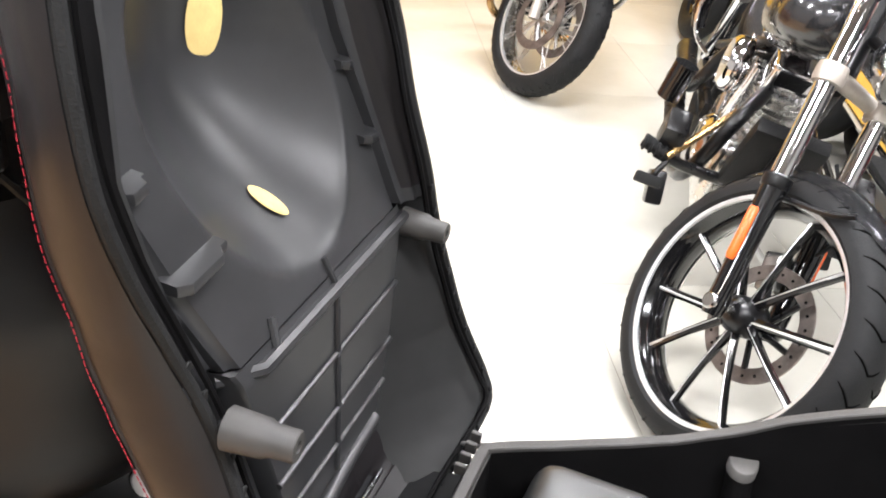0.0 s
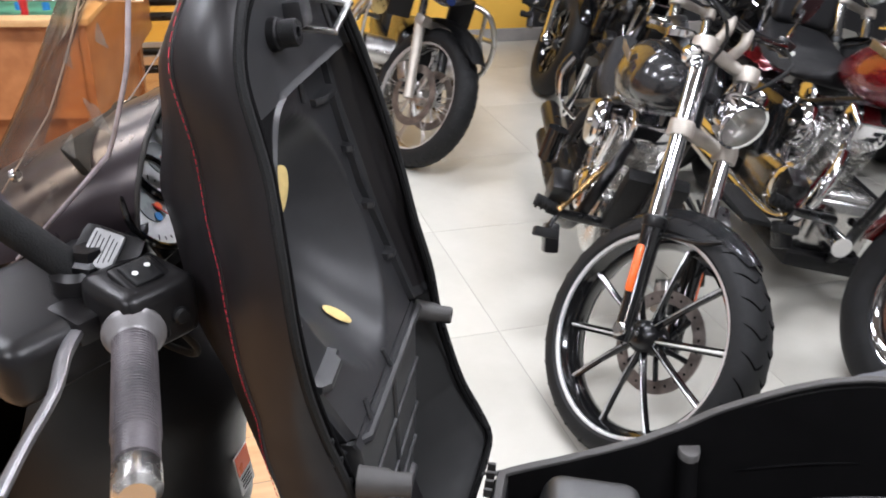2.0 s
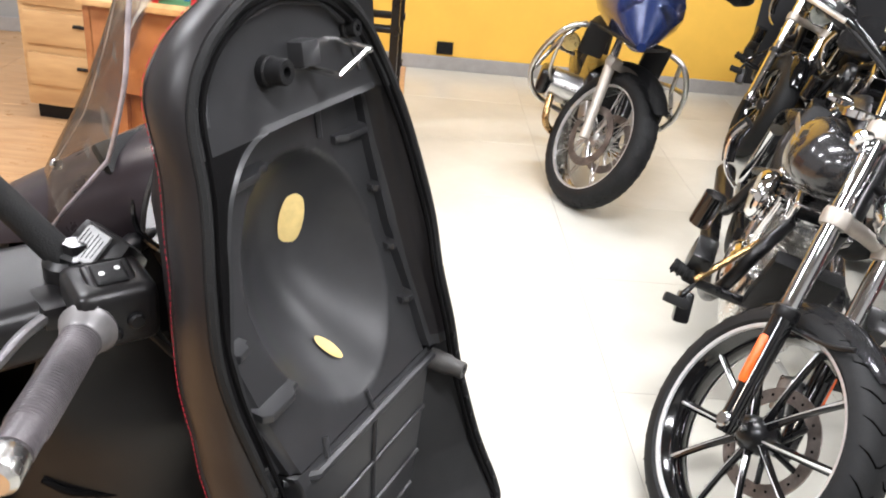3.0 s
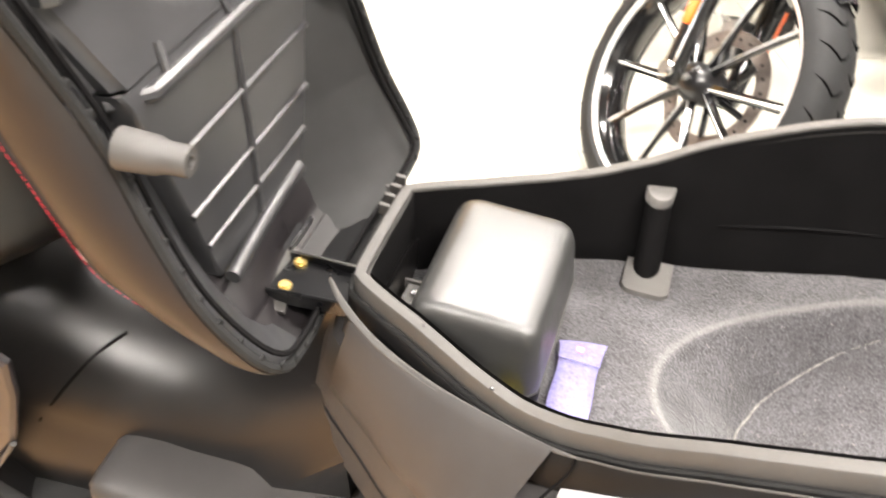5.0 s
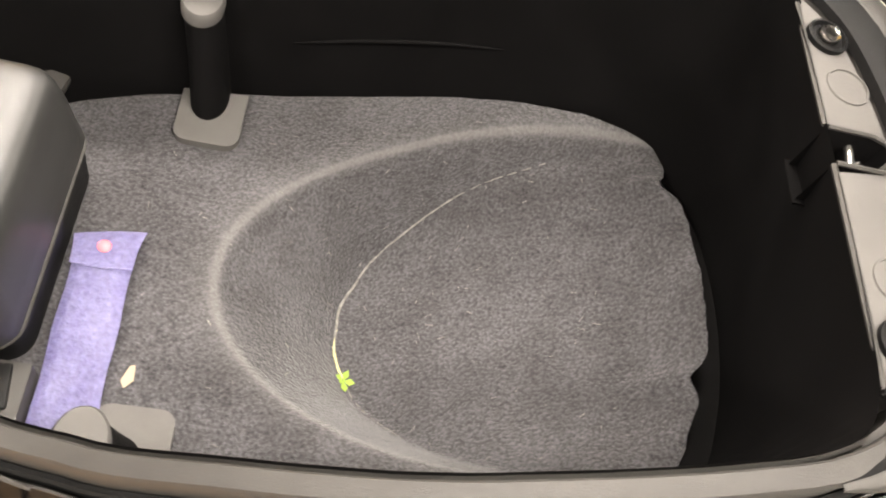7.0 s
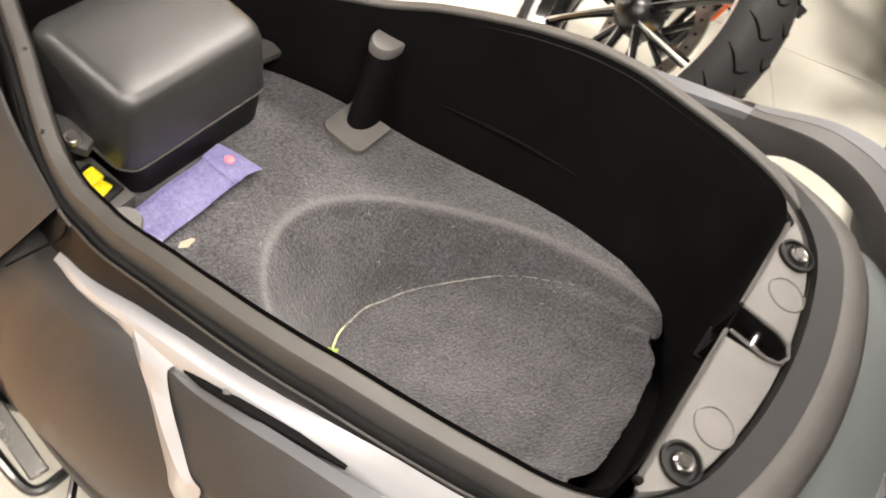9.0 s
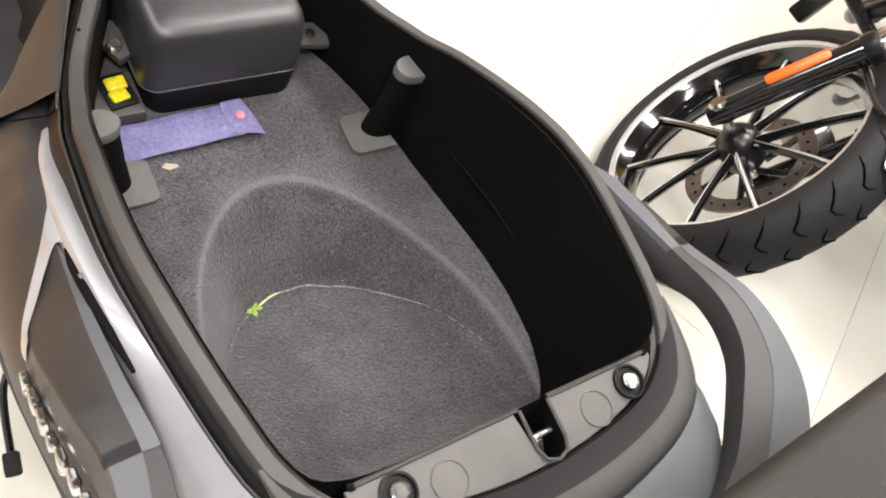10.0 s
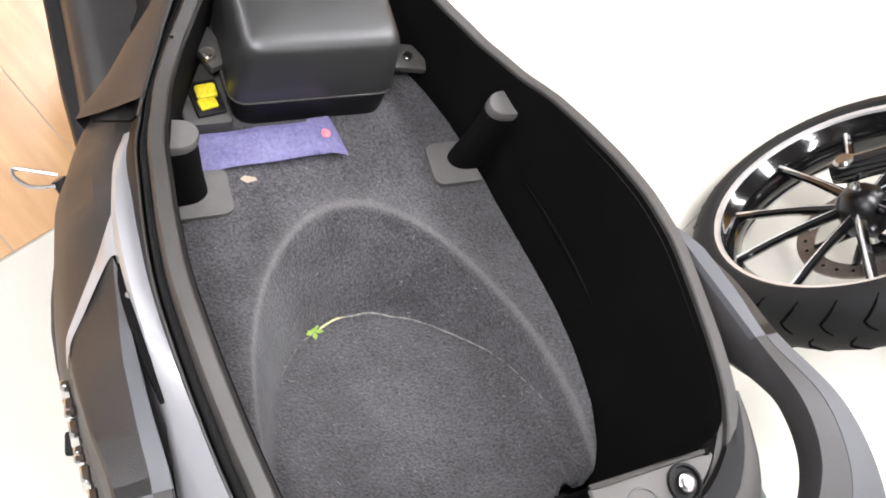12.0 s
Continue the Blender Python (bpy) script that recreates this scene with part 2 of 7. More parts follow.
M_COLLAR = mat("grey_collar_plastic", (0.20, 0.19, 0.19), 0.35, 0.2, 0.1, 40)
M_LEVER = mat("satin_lever_alloy", (0.30, 0.29, 0.30), 0.42, 0.8, 0.15, 30, 0.1, 800)
M_LIDPAINT = mat("dull_alloy_lid", (0.33, 0.33, 0.33), 0.45, 0.3, 0.1, 60)
M_LCD = mat("grey_lcd", (0.33, 0.36, 0.36), 0.25)
M_SCREEN = thin_clear("clear_windscreen", (0.95, 0.84, 0.69))
M_SCREENLINE = mat("bright_bend_acrylic", (0.62, 0.52, 0.47), 0.15, 0.2, 0.2, 30, spec=0.9)
M_LENS = clear("clear_lens", (0.92, 0.92, 0.92), 0.04, 1.25)
M_MARK = mat("white_marking", (0.80, 0.80, 0.78), 0.5)
M_DARKCLOTH = mat("dark_brown_vinyl", (0.0140, 0.0115, 0.0090), 0.7, 0, 0.2, 30, 0.4, 600)
M_GREYVINYL = mat("grey_seat_vinyl", (0.007, 0.007, 0.0078), 0.55, 0, 0.1, 20, 0.2, 500, spec=0.25)
M_GOLD = mat("yellow_zinc", (0.55, 0.42, 0.18), 0.3, 0.9, 0.1, 60)
M_DARKCHROME = mat("smoked_chrome", (0.48, 0.47, 0.46), 0.2, 1.0, 0.1, 20)
M_COWL = mat("violet_grey_gloss_plastic", (0.032, 0.024, 0.028), 0.28, 0.3, 0.1, 14, 0.04, 900, spec=0.5, rvary=0.03)
M_DARKWALL = mat("charcoal_wall_paint", (0.022, 0.022, 0.024), 0.75, 0, 0.1, 3, 0.08, 220)
M_CREASE = mat("worn_felt", (0.27, 0.26, 0.24), 0.95, 0, 0.3, 120, 0.5, 500, spec=0.1)
M_THREAD = mat("yellow_thread", (0.72, 0.66, 0.34), 0.7, 0, 0.2, 200)

# ---- shape helpers ----
def V(*a):
    return Vector(a)


def thing(name, m, label, category, group="", kind=""):
    ob = new(name)
    ob.empty_display_size = 0.05
    ob.matrix_basis = m
    return tagged(ob, label, category, group, kind)


def part(name, bm, material, parent=None, label="", flat=False, sharp=38):
    """Links a bmesh as one mesh object under a thing or a part."""
    bmesh.ops.recalc_face_normals(bm, faces=bm.faces)
    me = bpy.data.meshes.new(name)
    bm.to_mesh(me)
    bm.free()
    me.materials.append(material)
    if not flat:
        me.shade_smooth()
        me.set_sharp_from_angle(angle=radians(sharp))
    ob = new(name, me)
    if parent is not None:
        ob.parent = parent
    if label:
        ob["label"] = label
    return ob


def piece(name, mesh, parent, m):
    ob = new(name, mesh)
    ob.parent = parent
    ob.matrix_basis = m
    return ob


def loft(rings, closed=True, caps=True, bm=None):
    bm = bm or bmesh.new()
    vs = [[bm.verts.new(p) for p in r] for r in rings]
    n = len(vs[0])
    for a, b in zip(vs, vs[1:]):
        for i in range(n if closed else n - 1):
            j = (i + 1) % n
            bm.faces.new((a[i], a[j], b[j], b[i]))
    if caps and closed:
        bm.faces.new(vs[0])
        bm.faces.new(vs[-1])
    return bm


def catmull(pts, n=6, closed=False):
    pts = [Vector(p) for p in pts]
    out, k = [], len(pts)
    for i in range(k if closed else k - 1):
        if closed:
            p0, p1, p2, p3 = pts[i - 1], pts[i], pts[(i + 1) % k], pts[(i + 2) % k]
        else:
            p0, p1, p2, p3 = pts[max(i - 1, 0)], pts[i], pts[i + 1], pts[min(i + 2, k - 1)]
        for s in range(n):
            t = s / n
            out.append(0.5 * (2 * p1 + (p2 - p0) * t + (2 * p0 - 5 * p1 + 4 * p2 - p3) * t * t + (3 * p1 - p0 - 3 * p2 + p3) * t ** 3))
    if not closed:
        out.append(pts[-1])
    return out


def tube(pts, r, n=10, smooth=5, bm=None, closed=False, flat=1.0, caps=True):
    """A round bar along points; r may be a list, one radius a point. flat squeezes its section."""
    k = len(pts)
    rs = list(r) if isinstance(r, (list, tuple)) else [r] * k
    if smooth > 1 and k > 2:
        path = catmull(pts, smooth, closed)
        m = len(path)
        rad = []
        for i in range(m):
            f = i / smooth
            a = int(f) % k
            b = (a + 1) % k if closed else min(a + 1, k - 1)
            rad.append(rs[a] + (rs[b] - rs[a]) * (f - int(f)))
    else:
        path, rad = [Vector(p) for p in pts], rs
    m = len(path)
    rings, up = [], None
    for i, p in enumerate(path):
        a = path[i - 1] if (i or closed) else path[0]
        b = path[(i + 1) % m] if (i < m - 1 or closed) else path[-1]
        d = (b - a).normalized()
        if up is None:
            up = d.orthogonal().normalized()
        up = (up - d * up.dot(d)).normalized()
        side = d.cross(up)
        rings.append([p + rad[i] * (math.cos(2 * math.pi * j / n) * up + flat * math.sin(2 * math.pi * j / n) * side) for j in range(n)])
    if closed:
        rings.append(rings[0])
        b2 = loft(rings, True, False, bm)
        bmesh.ops.remove_doubles(b2, verts=b2.verts, dist=1e-5)
        return b2
    return loft(rings, True, caps, bm)


def lathe(profile, n=32, m=None, bm=None, arc=None):
    """Turns (radius, height) points about the z axis, then moves by m."""
    m = m or Matrix()
    bm = bm or bmesh.new()
    vs = []
    for r, h in profile:
        if r < 1e-6:
            vs.append([bm.verts.new(m @ V(0, 0, h))])
        else:
            vs.append([bm.verts.new(m @ V(r * math.cos(2 * math.pi * j / n), r * math.sin(2 * math.pi * j / n), h)) for j in range(n)])
    for a, b in zip(vs, vs[1:]):
        for j in range(n):
            q = (j + 1) % n
            if len(a) == 1 and len(b) == 1:
                continue
            if len(a) == 1:
                bm.faces.new((a[0], b[j], b[q]))
            elif len(b) == 1:
                bm.faces.new((a[j], a[q], b[0]))
            else:
                bm.faces.new((a[j], a[q], b[q], b[j]))
    return bm


def rod(a, b, r, n=12, bm=None, r2=None):
    return tube([a, b], [r, r if r2 is None else r2], n, 1, bm)


def rbox(sx, sy, sz, bev=0.004, seg=2, m=None, bm=None):
    """A box of full sizes with rounded edges."""
    b = bmesh.new()
    bmesh.ops.create_cube(b, size=1, matrix=Matrix.Diagonal((sx, sy, sz, 1)))
    if bev:
        bmesh.ops.bevel(b, geom=b.edges[:], offset=bev, segments=seg, profile=0.6, affect="EDGES")
    if m is not None:
        b.transform(m)
    return merge(bm, b) if bm is not None else b


def merge(bm, other):
    me = bpy.data.meshes.new("tmp")
    other.to_mesh(me)
    other.free()
    bm.from_mesh(me)
    bpy.data.meshes.remove(me)
    return bm


def slab(outline, depth, m=None, bev=0.0, seg=2, bm=None):
    """A plate from a flat outline (x, y), from z = 0 down by depth, with a rounded top edge."""
    b = bmesh.new()
    top = [b.verts.new((x, y, 0)) for x, y in outline]
    f = b.faces.new(top)
    r = bmesh.ops.extrude_face_region(b, geom=[f])
    bmesh.ops.translate(b, vec=(0, 0, -depth), verts=[g for g in r["geom"] if isinstance(g, bmesh.types.BMVert)])
    if bev:
        es = [e for e in b.edges if len(e.link_faces) == 2 and e.calc_face_angle(0) > 0.6]
        bmesh.ops.bevel(b, geom=es, offset=bev, segments=seg, profile=0.6, affect="EDGES")
    if m is not None:
        b.transform(m)
    return merge(bm, b) if bm is not None else b


def interp(x, xs, ys):
    return float(np.interp(x, xs, ys))


def axis_to(d):
    """The turn that takes z to the direction d."""
    return Vector(d).to_track_quat("Z", "Y").to_matrix().to_4x4()


def bolt(at, d, r, h, name, parent, material):
    m = Matrix.Translation(at) @ axis_to(d)
    bm = lathe([(0, h), (r * 0.55, h), (r * 0.6, h * 0.45), (r * 0.75, h * 0.45), (r * 0.95, h * 0.8), (r, h * 0.6), (r, 0)], 14, m)
    return part(name, bm, material, parent)

# ---- the room ----
TURN = 27.0
ROOM = pose(-0.405, 2.25, 0, 0, 0, TURN)
U0, U1, V0, V1 = -4.6, 4.74, -3.95, 3.87
U_PALE, U_DARK = -2.15, 1.72


def room_box(name, u0, u1, v0, v1, z0, z1, material, label, category, bev=0.0):
    bm = rbox(u1 - u0, v1 - v0, z1 - z0, bev, 1, Matrix.Translation(((u0 + u1) / 2, (v0 + v1) / 2, (z0 + z1) / 2)))
    ob = part(name, bm, material, None, "", flat=True)
    ob.matrix_basis = ROOM
    return tagged(ob, label, category, "", "structure")


floor = room_box("floor", U0, U1, V0, V1, -0.12, -0.0015, M_GROUT, "cream polished porcelain floor tiles with thin grey joints", "floor")
room_box("wall_north", U_PALE, U_DARK, V1, V1 + 0.15, 0, CEIL, M_YELLOW, "yellow painted showroom wall above a grey skirting", "wall")
# unseen stretch, added in grey so the chrome mirrors less yellow
room_box("wall_north_3", U0, U_PALE, V1, V1 + 0.15, 0, CEIL, M_WHITE, "unseen grey wall stretch that keeps yellow out of the chrome", "wall")
room_box("wall_north_2", U_DARK, U1, V1, V1 + 0.15, 0, CEIL, M_DARKWALL, "dark charcoal painted showroom wall behind the motorcycles", "wall")
room_box("wall_south", U0, U1, V0 - 0.15, V0, 0, CEIL, M_WHITE, "plain grey painted showroom wall", "wall")
room_box("wall_west", U0 - 0.15, U0, V0 - 0.15, V1 + 0.15, 0, CEIL, M_WHITE, "plain pale painted showroom side wall", "wall")
room_box("wall_east", U1, U1 + 0.15, V0 - 0.15, V1 + 0.15, 0, CEIL, M_DARKWALL, "dark charcoal painted showroom end wall", "wall")
room_box("ceiling", U0 - 0.15, U1 + 0.15, V0 - 0.15, V1 + 0.15, CEIL, CEIL + 0.12, M_CEIL, "plain grey showroom ceiling", "ceiling")
room_box("baseboard", U0, U1, V1 - 0.016, V1, 0, 0.10, M_SKIRT, "grey skirting board along the yellow wall", "skirting", 0.003)


def wall_socket():
    t = thing("wall_socket", ROOM @ pose(-0.52, V1 - 0.001, 0.16), "black plastic socket plate on the yellow wall", "socket")
    part("plate", rbox(0.12, 0.012, 0.09, 0.003, 2, Matrix.Translation((0, -0.006, 0))), M_BLACK, t)
    bm = bmesh.new()
    for x in (-0.028, 0.028):
        lathe([(0.018, 0), (0.018, 0.003), (0.013, 0.003), (0.013, 0.0005), (0, 0.0005)], 16, pose(x, -0.012, 0, 90), bm)
    part("outlet_rings", bm, M_RUBBER, t)


wall_socket()


def ceiling_light(u, v):
    w = ROOM @ Vector((u, v, 0))
    t = thing("ceiling_light", pose(w.x, w.y, CEIL, 0, 0, TURN), "lit white fluorescent ceiling light", "ceiling light", "ceiling lights")
    bm = rbox(1.32, 0.38, 0.05, 0.006, 1, Matrix.Translation((0, 0, -0.027)))
    part("housing", bm, M_STEEL, t)
    part("diffuser", rbox(1.25, 0.32, 0.008, 0.003, 1, Matrix.Translation((0, 0, -0.058))), M_LAMP, t)
    ceiling_lamp(w.x, w.y, TURN, LAMP_W * (0.65 if u > 1.0 else 1.05) * (0.75 if v > 1.0 else 1.0))


for u in (-2.7, 0.0, 2.7):
    for v in (-2.6, -0.4, 1.9):
        ceiling_light(u, v)

# ---- the scooter ----
# x runs to its tail, y is measured from its middle plane, z is the height
scooter = thing("scooter", pose(0, 0.6, 0), "dark grey maxi scooter with its seat tipped open", "scooter")
RIM_X = [-0.292, -0.286, -0.25, -0.217, -0.167, -0.116, -0.07, -0.03, 0.0, 0.05, 0.1, 0.15, 0.2, 0.25, 0.3, 0.343, 0.38, 0.413, 0.43, 0.436]
RIM_W = [0.055, 0.074, 0.095, 0.111, 0.138, 0.164, 0.1825, 0.193, 0.201, 0.207, 0.212, 0.214, 0.211, 0.205, 0.197, 0.187, 0.167, 0.130, 0.07, 0.0]
RZ_X = [-0.45, -0.3, -0.2, -0.15, -0.1, -0.05, 0, 0.05, 0.1, 0.15, 0.2, 0.3, 0.4, 0.5]
RZ_Z = [0.80, 0.805, 0.808, 0.809, 0.814, 0.832, 0.860, 0.886, 0.909, 0.928, 0.942, 0.955, 0.962, 0.962]


def rim_z(x):
    return interp(x, RZ_X, RZ_Z)


def rim_outline(off=0.0, n=120):
    """The trunk's rim seen from above, moved outward by off; starts at the front, goes round the right side."""
    half = [V(x, w, 0) for x, w in zip(RIM_X, RIM_W)]
    pts = half + [V(p.x, -p.y, 0) for p in reversed(half[:-1])]
    dense = catmull(pts, 8, True)
    total = [0.0]
    for a, b in zip(dense, dense[1:] + dense[:1]):
        total.append(total[-1] + (b - a).length)
    loop = dense + dense[:1]
    out = []
    for i in range(n):
        s = total[-1] * i / n
        k = int(np.searchsorted(total, s, side="right")) - 1
        f = (s - total[k]) / max(total[k + 1] - total[k], 1e-9)
        out.append(loop[k].lerp(loop[k + 1], f))
    res = []
    for i, p in enumerate(out):
        d = (out[(i + 1) % n] - out[i - 1]).normalized()
        res.append(p + V(d.y, -d.x, 0) * -off)
    return res


def rim_ring(off, dz):
    base = rim_outline(0.0)
    return [V(q.x, q.y, rim_z(p.x) + dz) for p, q in zip(base, rim_outline(off))]


def trunk_rim():
    prof = [(0.002, -0.035), (0.002, -0.0025), (0.0005, 0.0), (-0.003, 0.0008), (-0.0095, 0.0006), (-0.0108, -0.0008), (-0.0112, -0.006), (-0.0148, -0.008), (-0.0148, -0.03)]
    rings = [rim_ring(o, z) for o, z in prof]
    rings.append(rings[0])
    bm = loft(rings, True, False)
    bmesh.ops.remove_doubles(bm, verts=bm.verts, dist=1e-5)
    part("trunk_rim", bm, M_RIM, scooter, "dark grey moulded rim of the open trunk")
    seal = [rim_ring(o, z) for o, z in ((0.002, -0.035), (0.003, -0.020), (0.006, -0.019), (0.0075, -0.021), (0.0075, -0.035))]
    part("rubber_seal", loft(seal, True, False), M_RUBBER, scooter, "black rubber seal groove")


def smooth_step(a, b, x):
    t = min(1.0, max(0.0, (x - a) / (b - a)))
    return t * t * (3 - 2 * t)


FLOOR_X = [-0.31, 0.0, 0.05, 0.1, 0.15, 0.2, 0.25, 0.3, 0.45]
FLOOR_Z = [0.688, 0.690, 0.696, 0.706, 0.721, 0.739, 0.755, 0.766, 0.772]


def hollow(x, y):
    """Where a point lies in the helmet hollow: its ring (1 at the ridge) and the ring of the crease on that side."""
    u, v = (0.30 - x) / 0.278, (y - 0.003) / 0.152
    turn = abs(math.degrees(math.atan2(v, u)))
    return math.hypot(u, v), interp(turn, [0, 27, 52, 68, 80, 91, 180], [0.633, 0.665, 0.76, 0.85, 0.905, 0.96, 0.96])


def floor_z(x, y):
    """The carpeted floor with its helmet hollow."""
    z = interp(x, FLOOR_X, FLOOR_Z)
    rho, q = hollow(x, y)
    bottom = 0.613 + 0.62 * max(0.0, x - 0.13) ** 1.08
    side = interp(x, [0.10, 0.124, 0.166, 0.22, 0.26, 0.307, 0.36], [0.610, 0.617, 0.65, 0.69, 0.712, 0.741, 0.764])
    bottom += (max(bottom, side) - bottom) * min(1.0, (y / 0.13) ** 2)
    f = min(1.0, max(0.0, (1.03 - rho) / (1.03 - q)))
    f = f ** 1.15 * (1.0 if f > 0.12 else f / 0.12)
    return z + (min(z, bottom) - z) * f


def trunk_liner():
    base = rim_outline(0.0)
    rings = []
    for off, depth, back in ((-0.0145, 0.006, 0.0), (-0.0165, 0.25, 0.01), (-0.020, 0.7, 0.04), (-0.0225, 1.0, 0.062), (-0.0235, 1.12, 0.062)):
        ring = []
        for p, q in zip(base, rim_outline(off)):
            x, y = q.x, q.y
            lim = 0.374 + back
            if x > lim - 0.03:
                x = lim - 0.03 + 0.03 * (1 - math.exp(-(x - lim + 0.03) / 0.03))
            top = rim_z(p.x)
            z = top - (top - interp(x, FLOOR_X, FLOOR_Z)) * depth
            ring.append(V(x, y, z))
        rings.append(ring)
    bm = loft(rings, True, False)
    part("trunk_liner", bm, M_LINER, scooter, "deep black plastic trunk liner", sharp=60)
    # a long moulded crease in each side wall
    for side in (1, -1):
        pts = [(0.045 + 0.024 * i, side * (interp(0.045 + 0.024 * i, RIM_X, RIM_W) - 0.0205), 0.764 + 0.006 * i) for i in range(8)]
        part("wall_crease", tube(pts, [0.0004, 0.0012, 0.0017, 0.002, 0.002, 0.0017, 0.0012, 0.0004], 8), M_LINER, scooter)


def carpet():
    bm = bmesh.new()
    grid = []
    nx, ny = 110, 84
    for i in range(nx + 1):
        x = -0.275 + 0.645 * i / nx
        w = interp(x, RIM_X, RIM_W) - 0.0240
        w = min(w, 0.126 + 0.05 * math.sqrt(max(0.0, 1 - ((x - 0.315) / 0.056) ** 2))) if x > 0.315 else w
        row = []
        for j in range(ny + 1):
            y = -w + 2 * w * j / ny
            wav = 0.0012 * noise.noise(V(x * 30, y * 30, 0)) + 0.0005 * noise.noise(V(x * 140, y * 140, 3))
            back = smooth_step(0.27, 0.37, x)
            curl = 0.021 * smooth_step(0.325, 0.372, x) * max(0.0, 1 - (y / 0.125) ** 2) ** 0.5
            bulge = 0.018 * (1 - (y / 0.14) ** 2) - 0.012 * math.exp(-((y - 0.112) / 0.010) ** 2) - 0.010 * math.exp(-((y + 0.062) / 0.012) ** 2) + 0.002 * noise.noise(V(y * 90, 0, 7)) - 0.012 * smooth_step(0.055, 0.12, -y)
            row.append(bm.verts.new((x + bulge * back, y, max(floor_z(x, y), floor_z(x + bulge * back, y)) + 0.003 + wav + curl)))
        grid.append(row)
    for a, b in zip(grid, grid[1:]):
        for j in range(ny):
            bm.faces.new((a[j], b[j], b[j + 1], a[j + 1]))
    edge = [e for e in bm.edges if e.is_boundary]
    r = bmesh.ops.extrude_edge_only(bm, edges=edge)
    bmesh.ops.translate(bm, vec=(0, 0, -0.004), verts=[g for g in r["geom"] if isinstance(g, bmesh.types.BMVert)])
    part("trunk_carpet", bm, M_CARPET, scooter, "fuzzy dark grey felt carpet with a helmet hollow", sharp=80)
    bm = bmesh.new()
    under = []
    for i in range(41):
        x = -0.285 + 0.722 * i / 40
        w = interp(x, RIM_X, RIM_W) - 0.019
        under.append([V(min(x, 0.437), -w + 2 * w * j / 30, floor_z(x, max(-w + 0.004, min(w - 0.004, -w + 2 * w * j / 30))) - 0.012) for j in range(31)])
    part("liner_floor", loft(under, False, False), M_LINER, scooter, "black plastic trunk floor")
    # the pale worn crease at the bottom of the hollow, with a bright thread caught in it
    def on_crease(deg):
        q = interp(abs(deg), [0, 27, 52, 68, 80, 91, 180], [0.633, 0.665, 0.76, 0.85, 0.905, 0.96, 0.96])
        x, y = 0.30 - 0.278 * q * math.cos(radians(deg)), 0.003 + 0.152 * q * math.sin(radians(deg))
        return V(x, y, floor_z(x, y) + 0.0040)
    part("felt_crease", tube([on_crease(-58 + 6 * k) for k in range(25)], [0.0005 + 0.0008 * math.sin(math.pi * k / 24) for k in range(25)], 6), M_CREASE, scooter, "worn pale crease in the felt")
    part("bright_thread", tube([on_crease(-27 + 3 * k) + V(0, 0, 0.0006) for k in range(10)], [0.0004 + 0.0011 * math.exp(-((k - 3) / 3.0) ** 2) for k in range(10)], 6), M_THREAD, scooter, "pale yellow thread caught in the crease")


    # lint and hairs on the felt
    bm = bmesh.new()
    for i in range(170):
        x = random.uniform(-0.06, 0.35)
        w = interp(x, RIM_X, RIM_W) - 0.05
        y = random.uniform(-w, w)
        if hollow(x, y)[0] > 1.0 and i % 3:
            continue
        a, l = random.uniform(0, math.pi), random.uniform(0.0008, 0.0032)
        d = V(math.cos(a) * l, math.sin(a) * l, 0)
        p, q = V(x, y, 0) - d, V(x, y, 0) + d
        tube([V(p.x, p.y, floor_z(p.x, p.y) + 0.0046), V(q.x, q.y, floor_z(q.x, q.y) + 0.0046)], random.uniform(0.00015, 0.0004), 4, 1, bm)
    part("lint", bm, M_CREASE, scooter, "pale lint specks on the felt")["kind"] = "stuff"


